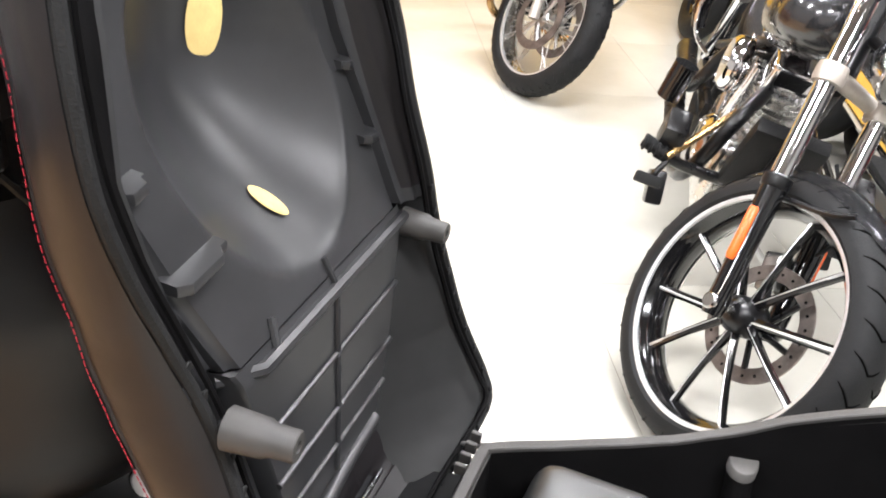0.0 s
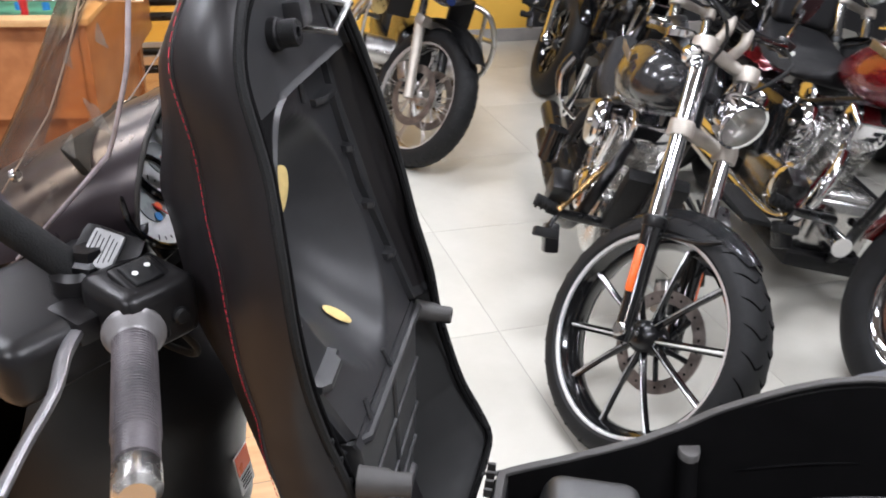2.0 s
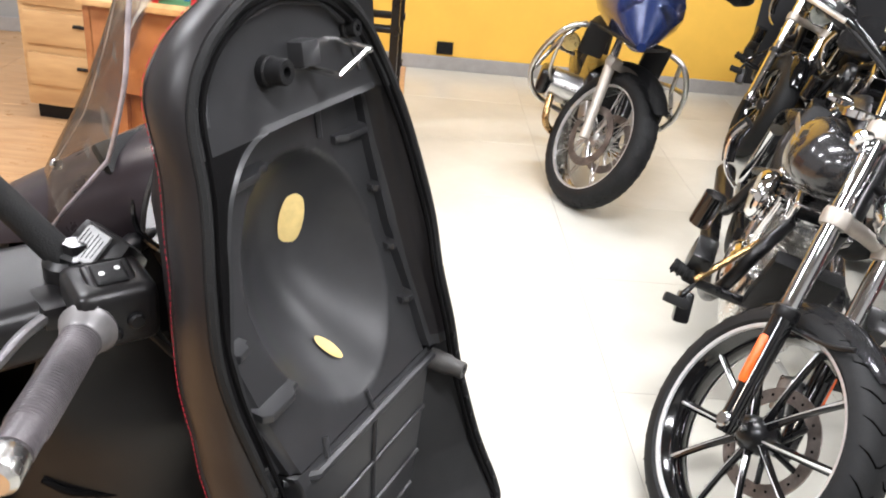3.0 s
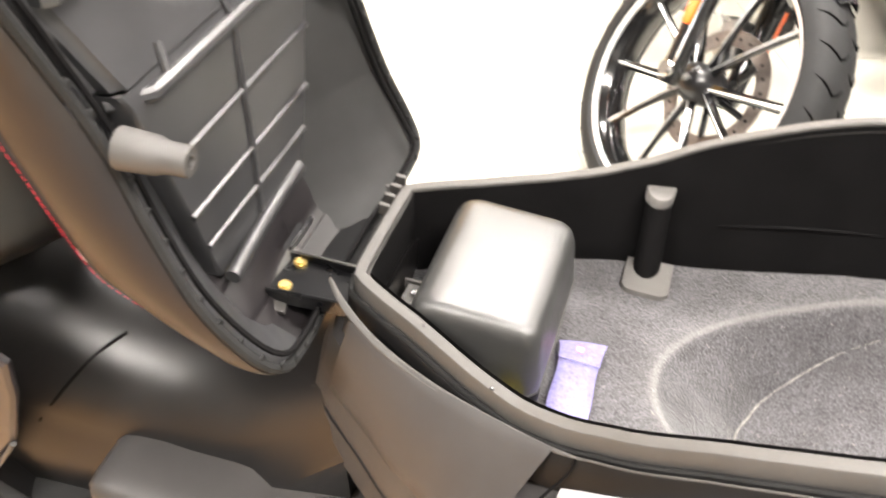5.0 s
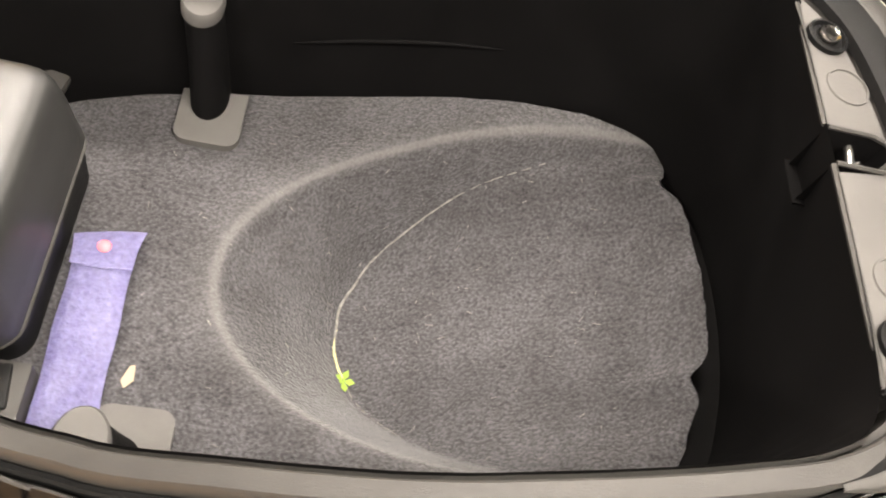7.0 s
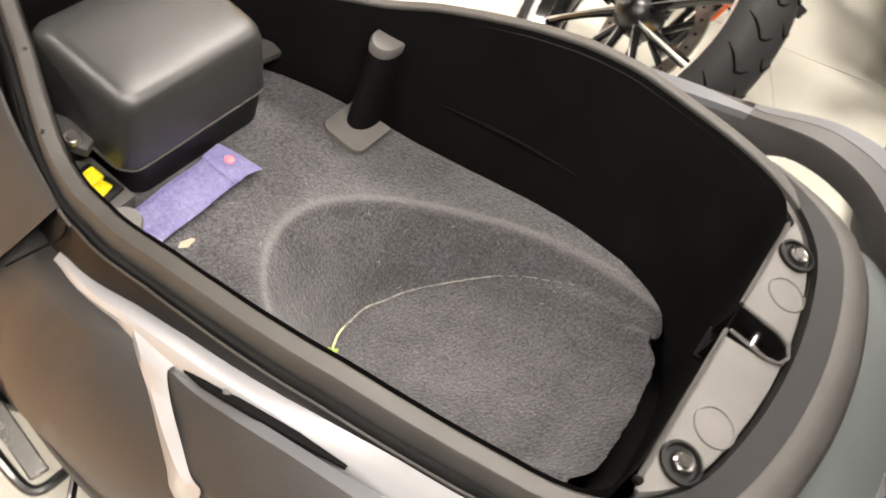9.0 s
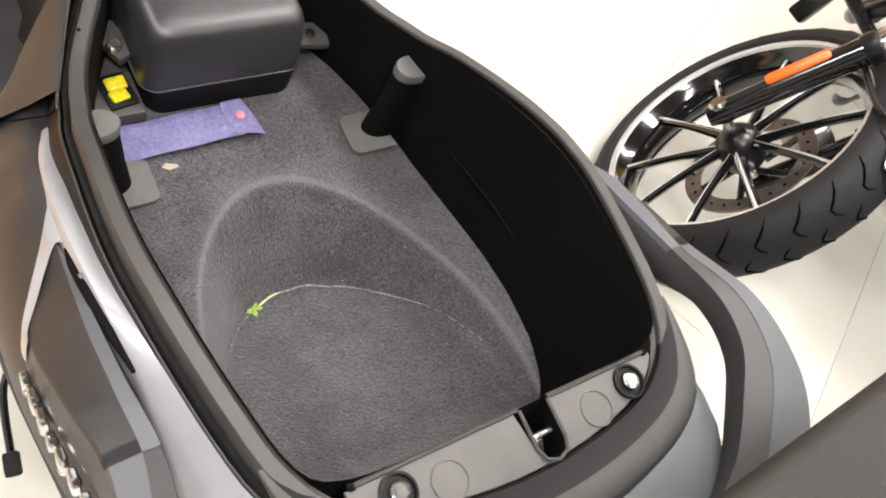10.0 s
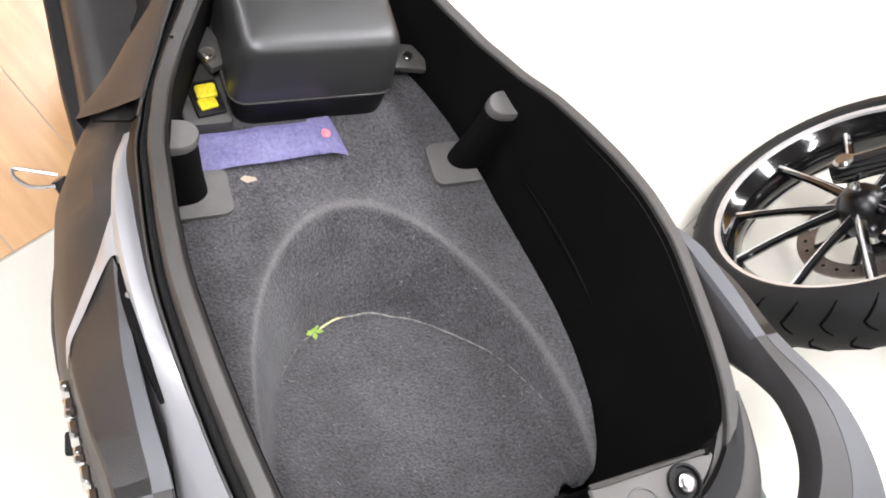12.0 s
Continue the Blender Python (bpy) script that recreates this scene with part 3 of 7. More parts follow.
def trunk_box():
    def ring(x0, x1, y0, y1, z, r):
        out = []
        for cx, cy, a0 in ((x1 - r, y1 - r, 0), (x0 + r, y1 - r, 90), (x0 + r, y0 + r, 180), (x1 - r, y0 + r, 270)):
            for k in range(6):
                a = math.radians(a0 + 18 * k)
                out.append(V(cx + r * math.cos(a), cy + r * math.sin(a), z))
        return out
    X0, X1, Y0, Y1 = -0.238, -0.092, -0.102, 0.082
    box = part("storage_box", loft([ring(X0, X1, Y0 + 0.01, Y1, 0.685, 0.02), ring(X0, X1, Y0 + 0.003, Y1, 0.734, 0.02), ring(X0 + 0.002, X1 - 0.002, Y0 + 0.005, Y1 - 0.002, 0.736, 0.02)]), M_BLACK, scooter, "black plastic box at the trunk's front")
    prof = [(0.0, 0.0, 0.736, 0.018), (-0.001, -0.001, 0.740, 0.018), (0.002, 0.001, 0.760, 0.018), (0.005, 0.003, 0.785, 0.018), (0.0075, 0.005, 0.800, 0.018), (0.0105, 0.0075, 0.8090, 0.017), (0.0145, 0.0105, 0.8140, 0.016), (0.0210, 0.0150, 0.8170, 0.014), (0.030, 0.022, 0.8180, 0.012)]
    rings = [ring(X0 + a * 1.4, X1 - a, Y0 + b, Y1 - b * 1.15, z, r) for a, b, z, r in prof]
    rings.append([p.lerp(V((X0 + X1) / 2, (Y0 + Y1) / 2, p.z), 0.5) + V(0, 0, 0.0012) for p in rings[-1]])
    part("lid", loft(rings), M_BOX, box, "satin grey lid with rounded edges", sharp=60)
    part("lid_lip", tube([p + V(0, 0, 0.0) for p in ring(X0 - 0.001, X1 + 0.001, Y0 - 0.001, Y1 + 0.001, 0.7375, 0.02)], 0.0016, 6, 1, None, True), M_RIM, box)
    # ledge, bracket and screw beside the box
    led = part("side_ledge", rbox(0.078, 0.05, 0.05, 0.005, 2, Matrix.Translation((-0.122, -0.124, 0.691))), M_RIM, scooter, "dark grey plastic ledge beside the box")
    part("plug_frame", rbox(0.042, 0.032, 0.006, 0.003, 2, pose(-0.1135, -0.121, 0.717, 0, 0, 8)), M_BLACK, led)
    bm = rbox(0.016, 0.022, 0.006, 0.003, 2, pose(-0.1205, -0.1205, 0.7205, 4, 3, 4))
    rbox(0.014, 0.020, 0.006, 0.003, 2, pose(-0.1055, -0.1215, 0.7205, -4, -5, 14), bm)
    part("yellow_plug", bm, M_STICKER, led, "bright yellow plastic plug")
    br = part("front_bracket", rbox(0.05, 0.028, 0.012, 0.003, 2, pose(-0.158, -0.112, 0.742, 0, 0, 25)), M_RIM, scooter, "grey plastic bracket holding the box")
    bolt(V(-0.146, -0.116, 0.748), (0, 0, 1), 0.008, 0.007, "screw", br, M_ALU)
    br = part("front_bracket", rbox(0.024, 0.034, 0.010, 0.003, 2, Matrix.Translation((-0.254, 0.007, 0.704))), M_RIM, scooter)
    for y in (-0.010, 0.024):
        part("rail", rbox(0.044, 0.004, 0.016, 0.0015, 1, Matrix.Translation((-0.258, y, 0.706))), M_TRAY, br)
    bolt(V(-0.252, 0.007, 0.709), (0, 0, 1), 0.006, 0.005, "screw", br, M_DARKCHROME)
    br = part("front_bracket", rbox(0.034, 0.05, 0.01, 0.003, 2, pose(-0.140, 0.110, 0.728, 0, 0, -10)), M_RIM, scooter)
    bolt(V(-0.138, 0.112, 0.733), (0, 0, 1), 0.006, 0.005, "screw", br, M_DARKCHROME)


def buffer_post(s):
    """A rubber-capped stop in the trunk's side wall with its foot pad on the carpet."""
    def d_ring(z, w, d, x=-0.026, y=0.172):
        y = y * s
        out = []
        for k in range(13):
            a = math.radians(180 * k / 12)
            out.append(V(x + w * math.cos(a), y - s * d * math.sin(a), z))
        out += [V(x - w, y + s * 0.012, z), V(x + w, y + s * 0.012, z)]
        return out
    p = part("buffer_post", loft([d_ring(0.692, 0.016, 0.024, -0.016, 0.160), d_ring(0.74, 0.015, 0.021, -0.020, 0.166), d_ring(0.795, 0.0145, 0.019)]), M_LINER, scooter, "black half-round buffer post", sharp=50)
    part("cap", loft([d_ring(0.795, 0.016, 0.0205), d_ring(0.8045, 0.016, 0.0205), d_ring(0.807, 0.0145, 0.019)]), M_TRAY, p, "grey rubber cap")
    def corner(cx, cy, a0, r=0.011):
        return [V(cx + r * math.cos(radians(a0 + 15 * k)), s * (cy + r * math.sin(radians(a0 + 15 * k))), 0) for k in range(7)]
    pts = [V(0.014, s * 0.172, 0)] + corner(0.003, 0.126, -90)[::-1] + corner(-0.029, 0.126, 180)[::-1] + [V(-0.040, s * 0.168, 0)]
    ring = [V(q.x, q.y, floor_z(q.x, q.y) + 0.0105) for q in pts]
    base = [V(q.x * 1.0, q.y, floor_z(q.x, q.y) + 0.002) for q in pts]
    part("foot_pad", loft([base, ring]), M_TRAY, p, "grey plastic foot pad")


def rear_tray():
    n = 24
    back = []
    for p in rim_outline(-0.018, 300):
        if p.x > 0.3745:
            back.append((p.x, p.y))
    back.sort(key=lambda q: q[1])
    y0, y1 = back[0][1], back[-1][1]
    slot = [(0.3735, 0.004), (0.405, 0.004), (0.4145, 0.008), (0.4185, 0.018), (0.4145, 0.028), (0.405, 0.032), (0.3735, 0.032)]
    ys = [y0 + (0.004 - y0) * k / 30 for k in range(31)] + [0.00401, 0.008, 0.013, 0.018, 0.023, 0.028, 0.03199] + [0.032 + (y1 - 0.032) * k / 26 for k in range(27)]
    rows = []
    for y in ys:
        xb = interp(y, [q[1] for q in back], [q[0] for q in back])
        xf = interp(y, [0.00401, 0.008, 0.018, 0.028, 0.03199], [0.405, 0.4145, 0.4185, 0.4145, 0.405]) if 0.0040 < y < 0.0320 else 0.3735
        rows.append([V(xf + 0.004, y, 0.9515), V(xf, y, 0.9565), V(xf + 0.001, y, 0.9575), V(max(xf + 0.002, xb - 0.001), y, 0.9575), V(xb, y, 0.9565), V(xb, y, 0.93)])
    tray = part("rear_tray", loft(rows, True, True), M_TRAY, scooter, "light grey plastic tray behind the trunk")
    part("front_lip", tube([(0.372, y0 + 0.004, 0.958), (0.372, 0.003, 0.9585), (0.372, 0.003, 0.9585)], 0.002, 6, 1), M_RIM, tray)
    part("front_lip", tube([(0.372, 0.033, 0.9585), (0.372, y1 - 0.004, 0.958)], 0.002, 6, 1), M_RIM, tray)
    lip = [(x, y, 0.9595) for x, y in slot]
    part("slot_lip", tube(lip, 0.0016, 6, 1), M_RIM, tray)
    # black sleeve added over the tray's grey sides to darken the slot
    part("slot_sleeve", loft([[V(x - 0.0003, 0.018 + (y - 0.018) * 0.97, z) for x, y in slot] for z in (0.9572, 0.915)], False, False), M_LINER, tray, "black sleeve added to darken the inside of the latch slot")
    part("slot_well", rbox(0.05, 0.034, 0.002, 0, 1, Matrix.Translation((0.396, 0.018, 0.918))), M_LINER, tray)
    latch = part("seat_latch", rod(V(0.396, 0.004, 0.943), V(0.396, 0.030, 0.947), 0.0035), M_POLISH, tray, "shiny steel seat latch in its slot")
    part("catch", rbox(0.012, 0.008, 0.018, 0.002, 2, pose(0.399, 0.017, 0.94, 20, 30, 0)), M_POLISH, latch)
    for y in (-0.111, 0.111):
        cup = part("bolt_cup", lathe([(0.0145, 0.0), (0.0145, 0.0035), (0.0125, 0.0038), (0.0115, 0.001), (0, 0.001)], 24, Matrix.Translation((0.389, y, 0.9578))), M_BLACK, tray)
        bolt(V(0.389, y, 0.9585), (0, 0, 1), 0.0080, 0.006, "hex_bolt", cup, M_DARKCHROME)
        c = V(0.397, y * 0.64, 0.958)
        part("round_mark", tube([c + V(0.0145 * math.cos(a), 0.0145 * math.sin(a), 0) for a in [2 * math.pi * k / 24 for k in range(24)]], 0.0009, 5, 1, None, True), M_TRAY, tray)
    for y in (-0.140, 0.140):
        bolt(V(0.372, y, 0.957), (0, 0, 1), 0.0035, 0.003, "pin", tray, M_LINER)


EDGE_X = [-0.315, -0.29, -0.24, -0.17, -0.08, -0.04]
EDGE_Y = [0.075, 0.095, 0.125, 0.156, 0.190, 0.204]
EDGE_Z = [0.792, 0.780, 0.775, 0.782, 0.804, 0.820]


def body_shell():
    """Painted skin below the rim: steep dark wall, satin shoulder shelf, bulging dark flank, tail."""
    base = rim_outline(0.0)
    n = len(base)
    def low_by(x):
        """How far the shoulder sinks towards the front."""
        return interp(x, [-0.30, -0.20, -0.13, -0.05, 0.05], [-0.020, -0.015, -0.010, -0.004, 0.0])

    def ring(off, dz, low=None, f=0.0, sink=1.0):
        out = []
        for p, q in zip(base, rim_outline(1.0)):
            k = off * interp(p.x, [-0.3, -0.18, 0.0, 0.30, 0.44], [0.55, 0.85, 1.0, 1.0, 0.72]) - 0.30 * sink * low_by(p.x) * (1 if off < 0.05 else 0)
            z = rim_z(p.x) + dz + sink * low_by(p.x)
            if low is not None:
                z = z * (1 - f) + low * f
            q = p + (q - p) * k
            out.append(V(q.x, q.y, z))
        return out
    def wall_ring(off, dz, slant):
        """A ring of the wall under the rim, which leans outward ahead of the panel joint."""
        a, b = ring(off, dz, sink=0), ring(off + 0.012, dz, sink=0)
        return [p.lerp(q, slant * interp(o.x, [-0.30, -0.10, -0.02, 0.08, 0.16], [0.5, 1.0, 1.0, 0.6, 0.0])) for p, q, o in zip(a, b, base)]
    steps = ((0.0082, -0.034, 0.0), (0.0088, -0.0245, 0.0), (0.0100, -0.0225, 0.0), (0.0112, -0.0225, 0.0), (0.0119, -0.0240, 0.05), (0.0120, -0.046, 0.6), (0.0115, -0.062, 0.8))
    wall = [wall_ring(*q) for q in steps]
    joint = -0.049
    front = [i for i in range(n) if base[i].x < joint]
    cut = front.index(next(i for i in front if base[i].y < 0)) if base[front[0]].y > 0 else len(front)
    front = front[cut:] + front[:cut] if front[0] == 0 else front
    rear = [i for i in range(n) if base[i].x >= joint - 0.012]
    part("front_cover_wall", loft([[r[i] for i in front] for r in wall], False, False), M_TRIM, scooter, "black gap wall between the rim and the cover", sharp=50)
    part("shoulder_wall", loft([[r[i] for i in rear] for r in wall], False, False), M_TRIM, scooter, "black trim wall under the trunk rim", sharp=50)
    part("wall_edge", tube([wall_ring(0.0112, -0.0225, 0.0)[i] + V(0, 0, 0.0006) for i in rear], 0.0011, 6, 1), M_RIM, scooter, "thin grey edge beside the seal")
    flank = [ring(0.004, -0.046), ring(0.016, -0.062), ring(0.034, -0.064), ring(0.046, -0.073), ring(0.069, -0.108, sink=0.8), ring(0.083, -0.160, sink=0.5), ring(0.087, -0.215, sink=0.2), ring(0.085, 0, 0.60, 0.8, 0), ring(0.066, 0, 0.52, 0.95, 0), ring(0.010, 0, 0.44, 1.0, 0)]
    for r in flank[1:4]:
        for q, p in zip(r, base):
            q.z += interp(p.x, [-0.06, 0.0, 0.06, 0.09], [0.0, 0.009, 0.016, 0.0])
    part("side_shell", loft(flank, True, False), M_SHELL, scooter, "matt dark grey side shell", sharp=28)
    # smooth cover panels ahead of the joint, from the cover's upper edge down to the flank
    low = ring(0.071, -0.112, sink=0.8)
    for s in (1, -1):
        idx = [i for i in range(n) if -0.282 < base[i].x < joint + 0.004 and base[i].y * s > 0.004]
        idx.sort(key=lambda i: base[i].x)
        rows = []
        for i in idx:
            x = base[i].x
            top = V(x - 0.004, s * interp(x, EDGE_X, EDGE_Y), interp(x, EDGE_X, EDGE_Z))
            end = low[i] + V(0, s * 0.003, 0)
            near = min(1.0, max(0.0, 1 - (joint - x) / 0.09))
            end = end + V(-0.030 * near, -s * 0.003 * near, 0)
            row = [top + V(0, -s * 0.004, -0.004), top + V(0, -s * 0.001, 0.0005)]
            row += [top.lerp(end, k / 8) + V(0, s, 1) * (0.005 * (1 - near) - 0.0025 * near) * math.sin(math.pi * k / 8) for k in range(9)]
            row.append(end + V(0, -s * 0.01, -0.03))
            rows.append(row)
        part("front_cover", loft(rows, False, False), M_SHELL, scooter, "smooth dark graphite cover panel ahead of the joint", sharp=45)
    # the satin shelf between the wall and the slot behind the grab handle
    def shelf(i, off, dz):
        p, x = base[i], base[i].x
        k = off * interp(x, [-0.3, -0.18, 0.0, 0.30, 0.44], [0.55, 0.85, 1.0, 1.0, 0.72]) - 0.30 * low_by(x)
        q = p + (outward[i] - p) * k
        return V(q.x, q.y, rim_z(x) + dz + low_by(x))
    outward = rim_outline(1.0)
    for s in (1, -1):
        rows = []
        for i in [i for i in range(n) if base[i].x > -0.045 and base[i].y * s > 0.004]:
            x = base[i].x
            b_dz = interp(x, [-0.05, 0.03, 0.10, 0.16, 0.20, 0.25, 0.32, 0.44], [-0.0530, -0.0450, -0.0385, -0.0375, -0.0330, -0.0245, -0.0260, -0.0340])
            c_dz = interp(x, [-0.05, 0.03, 0.066, 0.15, 0.20, 0.24, 0.34, 0.44], [-0.0575, -0.0430, -0.0350, -0.0350, -0.0355, -0.0390, -0.0560, -0.0620])
            c_off = interp(x, [-0.12, -0.03, 0.03, 0.066, 0.15, 0.20, 0.24, 0.34, 0.44], [0.020, 0.026, 0.031, 0.033, 0.0285, 0.0275, 0.0270, 0.046, 0.050])
            b_off = interp(x, [0.0, 0.10, 0.16, 0.44], [0.0140, 0.0120, 0.0090, 0.0090])
            rows.append([shelf(i, b_off, b_dz - 0.006), shelf(i, b_off + 0.002, b_dz), shelf(i, (b_off + c_off) / 2, (b_dz + c_dz) / 2 + 0.001), shelf(i, c_off - 0.003, c_dz), shelf(i, c_off, c_dz - 0.004), shelf(i, c_off + 0.001, c_dz - 0.030)])
        part("shoulder_band", loft(rows, False, False), M_GREY, scooter, "satin grey shoulder band")
    # broad collar behind the tray: a dark inner wall that rises to a grey top
    idx = [i for i in range(n) if base[i].x > 0.325]

    def collar(off, dz, grow):
        out = []
        for i in idx:
            p, q = base[i], far[i]
            w = interp(p.x, [0.325, 0.36, 0.40, 0.436], [0.0, 0.30, 0.85, 1.0])
            k = off * (0.25 + 0.75 * w) + grow * w
            p2 = p + (q - p) * k
            out.append(V(p2.x, p2.y, rim_z(p.x) - 0.002 * (1 - w) + dz * w))
        return out
    far = rim_outline(1.0)
    inner = [collar(-0.0170, -0.004, 0.0), collar(-0.0150, 0.0025, 0.0), collar(-0.004, 0.0070, 0.0), collar(0.004, 0.0095, 0.0)]
    part("collar_wall", loft(inner, False, False), M_TRIM, scooter, "black inner wall of the rear collar", sharp=50)
    top = [collar(0.004, 0.0095, 0.0), collar(0.005, 0.0110, 0.001), collar(0.006, 0.0105, 0.018), collar(0.006, 0.006, 0.024), collar(0.006, -0.006, 0.027), collar(0.004, -0.030, 0.027)]
    part("rear_collar", loft(top, False, False), M_RIM, scooter, "broad grey plastic collar behind the tray", sharp=40)
    # pale tail cover between the collar and the grab handles
    tail = []
    for f, dz in ((0.0, -0.012), (0.15, -0.010), (0.5, -0.014), (0.85, -0.022), (1.0, -0.030), (1.04, -0.06), (1.0, -0.16), (0.5, -0.22)):
        row = []
        for i in idx:
            p = base[i]
            w = interp(p.x, [0.325, 0.36, 0.40, 0.436], [0.0, 0.30, 0.85, 1.0])
            ext = interp(p.x, [0.325, 0.35, 0.38, 0.40, 0.412, 0.436], [0.004, 0.010, 0.024, 0.050, 0.070, 0.105])
            q = p + (far[i] - p) * (0.004 + 0.024 * w + ext * f)
            row.append(V(q.x, q.y, rim_z(p.x) + dz - 0.035 * (1 - w) ** 2))
        tail.append(row)
    part("tail_cover", loft(tail, False, False), M_TAIL, scooter, "pale grey-green painted tail cover", sharp=40)


def side_dress(s):
    """Panel seams, the slot under the grab handle and the chrome badge bars on one flank."""
    def on(x, off, dz):
        w = interp(x, RIM_X, RIM_W) + off
        return V(x, s * w, rim_z(x) + dz)
    part("panel_seam", tube([on(-0.045, 0.0135, -0.018), on(-0.046, 0.0190, -0.032), on(-0.058, 0.0330, -0.046), on(-0.078, 0.058, -0.070)], 0.0012, 6), M_LINER, scooter)
    if s < 0:
        bm = bmesh.new()
        for i in range(9):
            x = 0.190 + 0.018 * i
            p = V(x, s * interp(x, [0.19, 0.25, 0.33], [0.2955, 0.2925, 0.2800]), 0.812 + 0.25 * (x - 0.19))
            rbox(0.013 if i % 3 else 0.007, 0.007, 0.026, 0.0015, 1, Matrix.Translation(p) @ pose(0, 0, 0, 0, -14, 0), bm)
            rbox(0.007, 0.008, 0.006, 0.0015, 1, Matrix.Translation(p + V(0.004, 0, 0.014 if i % 2 else -0.012)), bm)
        part("badge", bm, M_CHROME, scooter, "row of raised chrome badge shapes")
    part("belt_line", tube([on(-0.05, 0.0855, -0.215), on(0.10, 0.0885, -0.23), on(0.28, 0.0885, -0.235)], 0.003, 6), M_RIM, scooter)


def grab_handle(s):
    """A deep blade that stands off the flank, curving round to the tail."""
    outer = [(0.103, 0.249, 0.858), (0.130, 0.266, 0.850), (0.170, 0.287, 0.857), (0.235, 0.284, 0.903), (0.297, 0.276, 0.936), (0.368, 0.285, 0.966), (0.434, 0.281, 0.973), (0.484, 0.258, 0.973), (0.528, 0.212, 0.968), (0.550, 0.145, 0.960), (0.550, 0.067, 0.954)]
    inner = [(0.107, 0.2455, 0.860), (0.125, 0.2440, 0.866), (0.170, 0.2445, 0.892), (0.238, 0.2430, 0.920), (0.297, 0.2400, 0.945), (0.356, 0.2440, 0.963), (0.404, 0.2340, 0.968), (0.443, 0.2040, 0.968), (0.484, 0.1650, 0.964), (0.510, 0.1180, 0.957), (0.525, 0.0580, 0.950)]
    A, B = catmull(outer, 6), catmull(inner, 6)
    front, top, strip, rest = [], [], [], []
    for a, b in zip(A, B):
        deep = interp(a.x, [0.10, 0.13, 0.20, 0.28, 0.36, 0.6], [0.030, 0.050, 0.075, 0.070, 0.040, 0.028])
        k = interp(a.x, [0.10, 0.24, 0.30, 0.36, 0.5], [0.86, 0.86, 0.62, 0.50, 0.60])
        m = a.lerp(b, k)
        crest_x = [0.105, 0.12, 0.14, 0.16, 0.18, 0.20, 0.25, 0.30]
        crest = V(m.x, interp(m.x, crest_x, [0.2470, 0.2485, 0.2500, 0.2515, 0.2535, 0.2550, 0.2545, 0.2530]), interp(m.x, crest_x, [0.857, 0.859, 0.868, 0.8805, 0.895, 0.909, 0.928, 0.944]))
        m = crest.lerp(m, smooth_step(0.26, 0.33, m.x))
        lean = 0.10 * (deep - 0.03)
        face = [V(a.x, s * a.y, a.z - 0.005), V(a.x, s * (a.y - 0.002), a.z + 0.001), V(m.x, s * m.y, m.z + 0.003)]
        if a.x < 0.30:
            front.append(face)
        if a.x > 0.285:
            top.append(face)
        if a.x < 0.30:
            strip.append([V(m.x, s * m.y, m.z + 0.003), V(b.x, s * (b.y + 0.001), b.z + 0.001), V(b.x, s * b.y, b.z - 0.006)])
        rest.append([V(m.x, s * m.y, m.z + 0.0025), V(b.x, s * (b.y + 0.002), b.z), V(b.x, s * b.y, b.z - 0.006), V(b.x, s * (b.y + 0.004), b.z - deep * 0.8), V(m.x, s * m.y, m.z - deep), V(a.x, s * (a.y + lean), a.z - deep), V(a.x, s * (a.y + lean * 0.55), a.z - deep * 0.5), V(a.x, s * a.y, a.z - 0.005)])
    g = part("grab_handle", loft(rest, False, False), M_SHELL, scooter, "dark grey pillion grab handle", sharp=35)
    part("front_face", loft(front, False, False), M_SHELL, g)
    # light on the handle's upper faces is put into their colour
    part("edge_strip", loft(strip, False, False), M_LITGREY, g, "top edge in a lighter grey for the light on it")
    part("top_face", loft(top, False, False), M_LITGREY, g, "top face in a lighter grey for the light on it")
    # bright bevel that frames the handle's nose, and the dark slot behind it
    near = catmull([(0.112, 0.2400, 0.8680), (0.1035, 0.2475, 0.8590), (0.120, 0.2600, 0.8530), (0.145, 0.2745, 0.8520), (0.163, 0.2850, 0.8540), (0.174, 0.2880, 0.8580)], 5)
    far = catmull([(0.066, 0.2390, 0.8580), (0.069, 0.2435, 0.8555), (0.098, 0.2580, 0.8460), (0.130, 0.2750, 0.8430), (0.159, 0.2885, 0.8480), (0.176, 0.2895, 0.8560)], 5)
    rows = [[V(p.x, s * p.y, p.z), V(q.x, s * q.y, q.z), V(q.x, s * (q.y + 0.002), q.z - 0.04)] for p, q in zip(near, far)]
    part("nose_bevel", loft(rows, False, False), M_GREY, scooter, "satin grey bevel framing the grab handle")
    slot = []
    for i in range(15):
        x = 0.114 + 0.121 * i / 14
        w = interp(x, RIM_X, RIM_W)
        h = interp(x, [0.114, 0.13, 0.20, 0.235], [0.0008, 0.0024, 0.0024, 0.001])
        slot.append((x, s * (w + interp(x, [0.114, 0.16, 0.235], [0.0310, 0.0300, 0.0280])), rim_z(x) + interp(x, [0.114, 0.16, 0.20, 0.235], [-0.046, -0.0405, -0.0395, -0.0400]), h))
    part("handle_slot", tube([V(*p[:3]) for p in slot], [p[3] * 1.6 for p in slot], 8, 1), M_LINER, scooter, "black slot behind the grab handle")
    part("slot_clip", rbox(0.006, 0.004, 0.004, 0.001, 1, Matrix.Translation((0.148, s * 0.2430, rim_z(0.148) - 0.039))), M_TRAY, scooter)


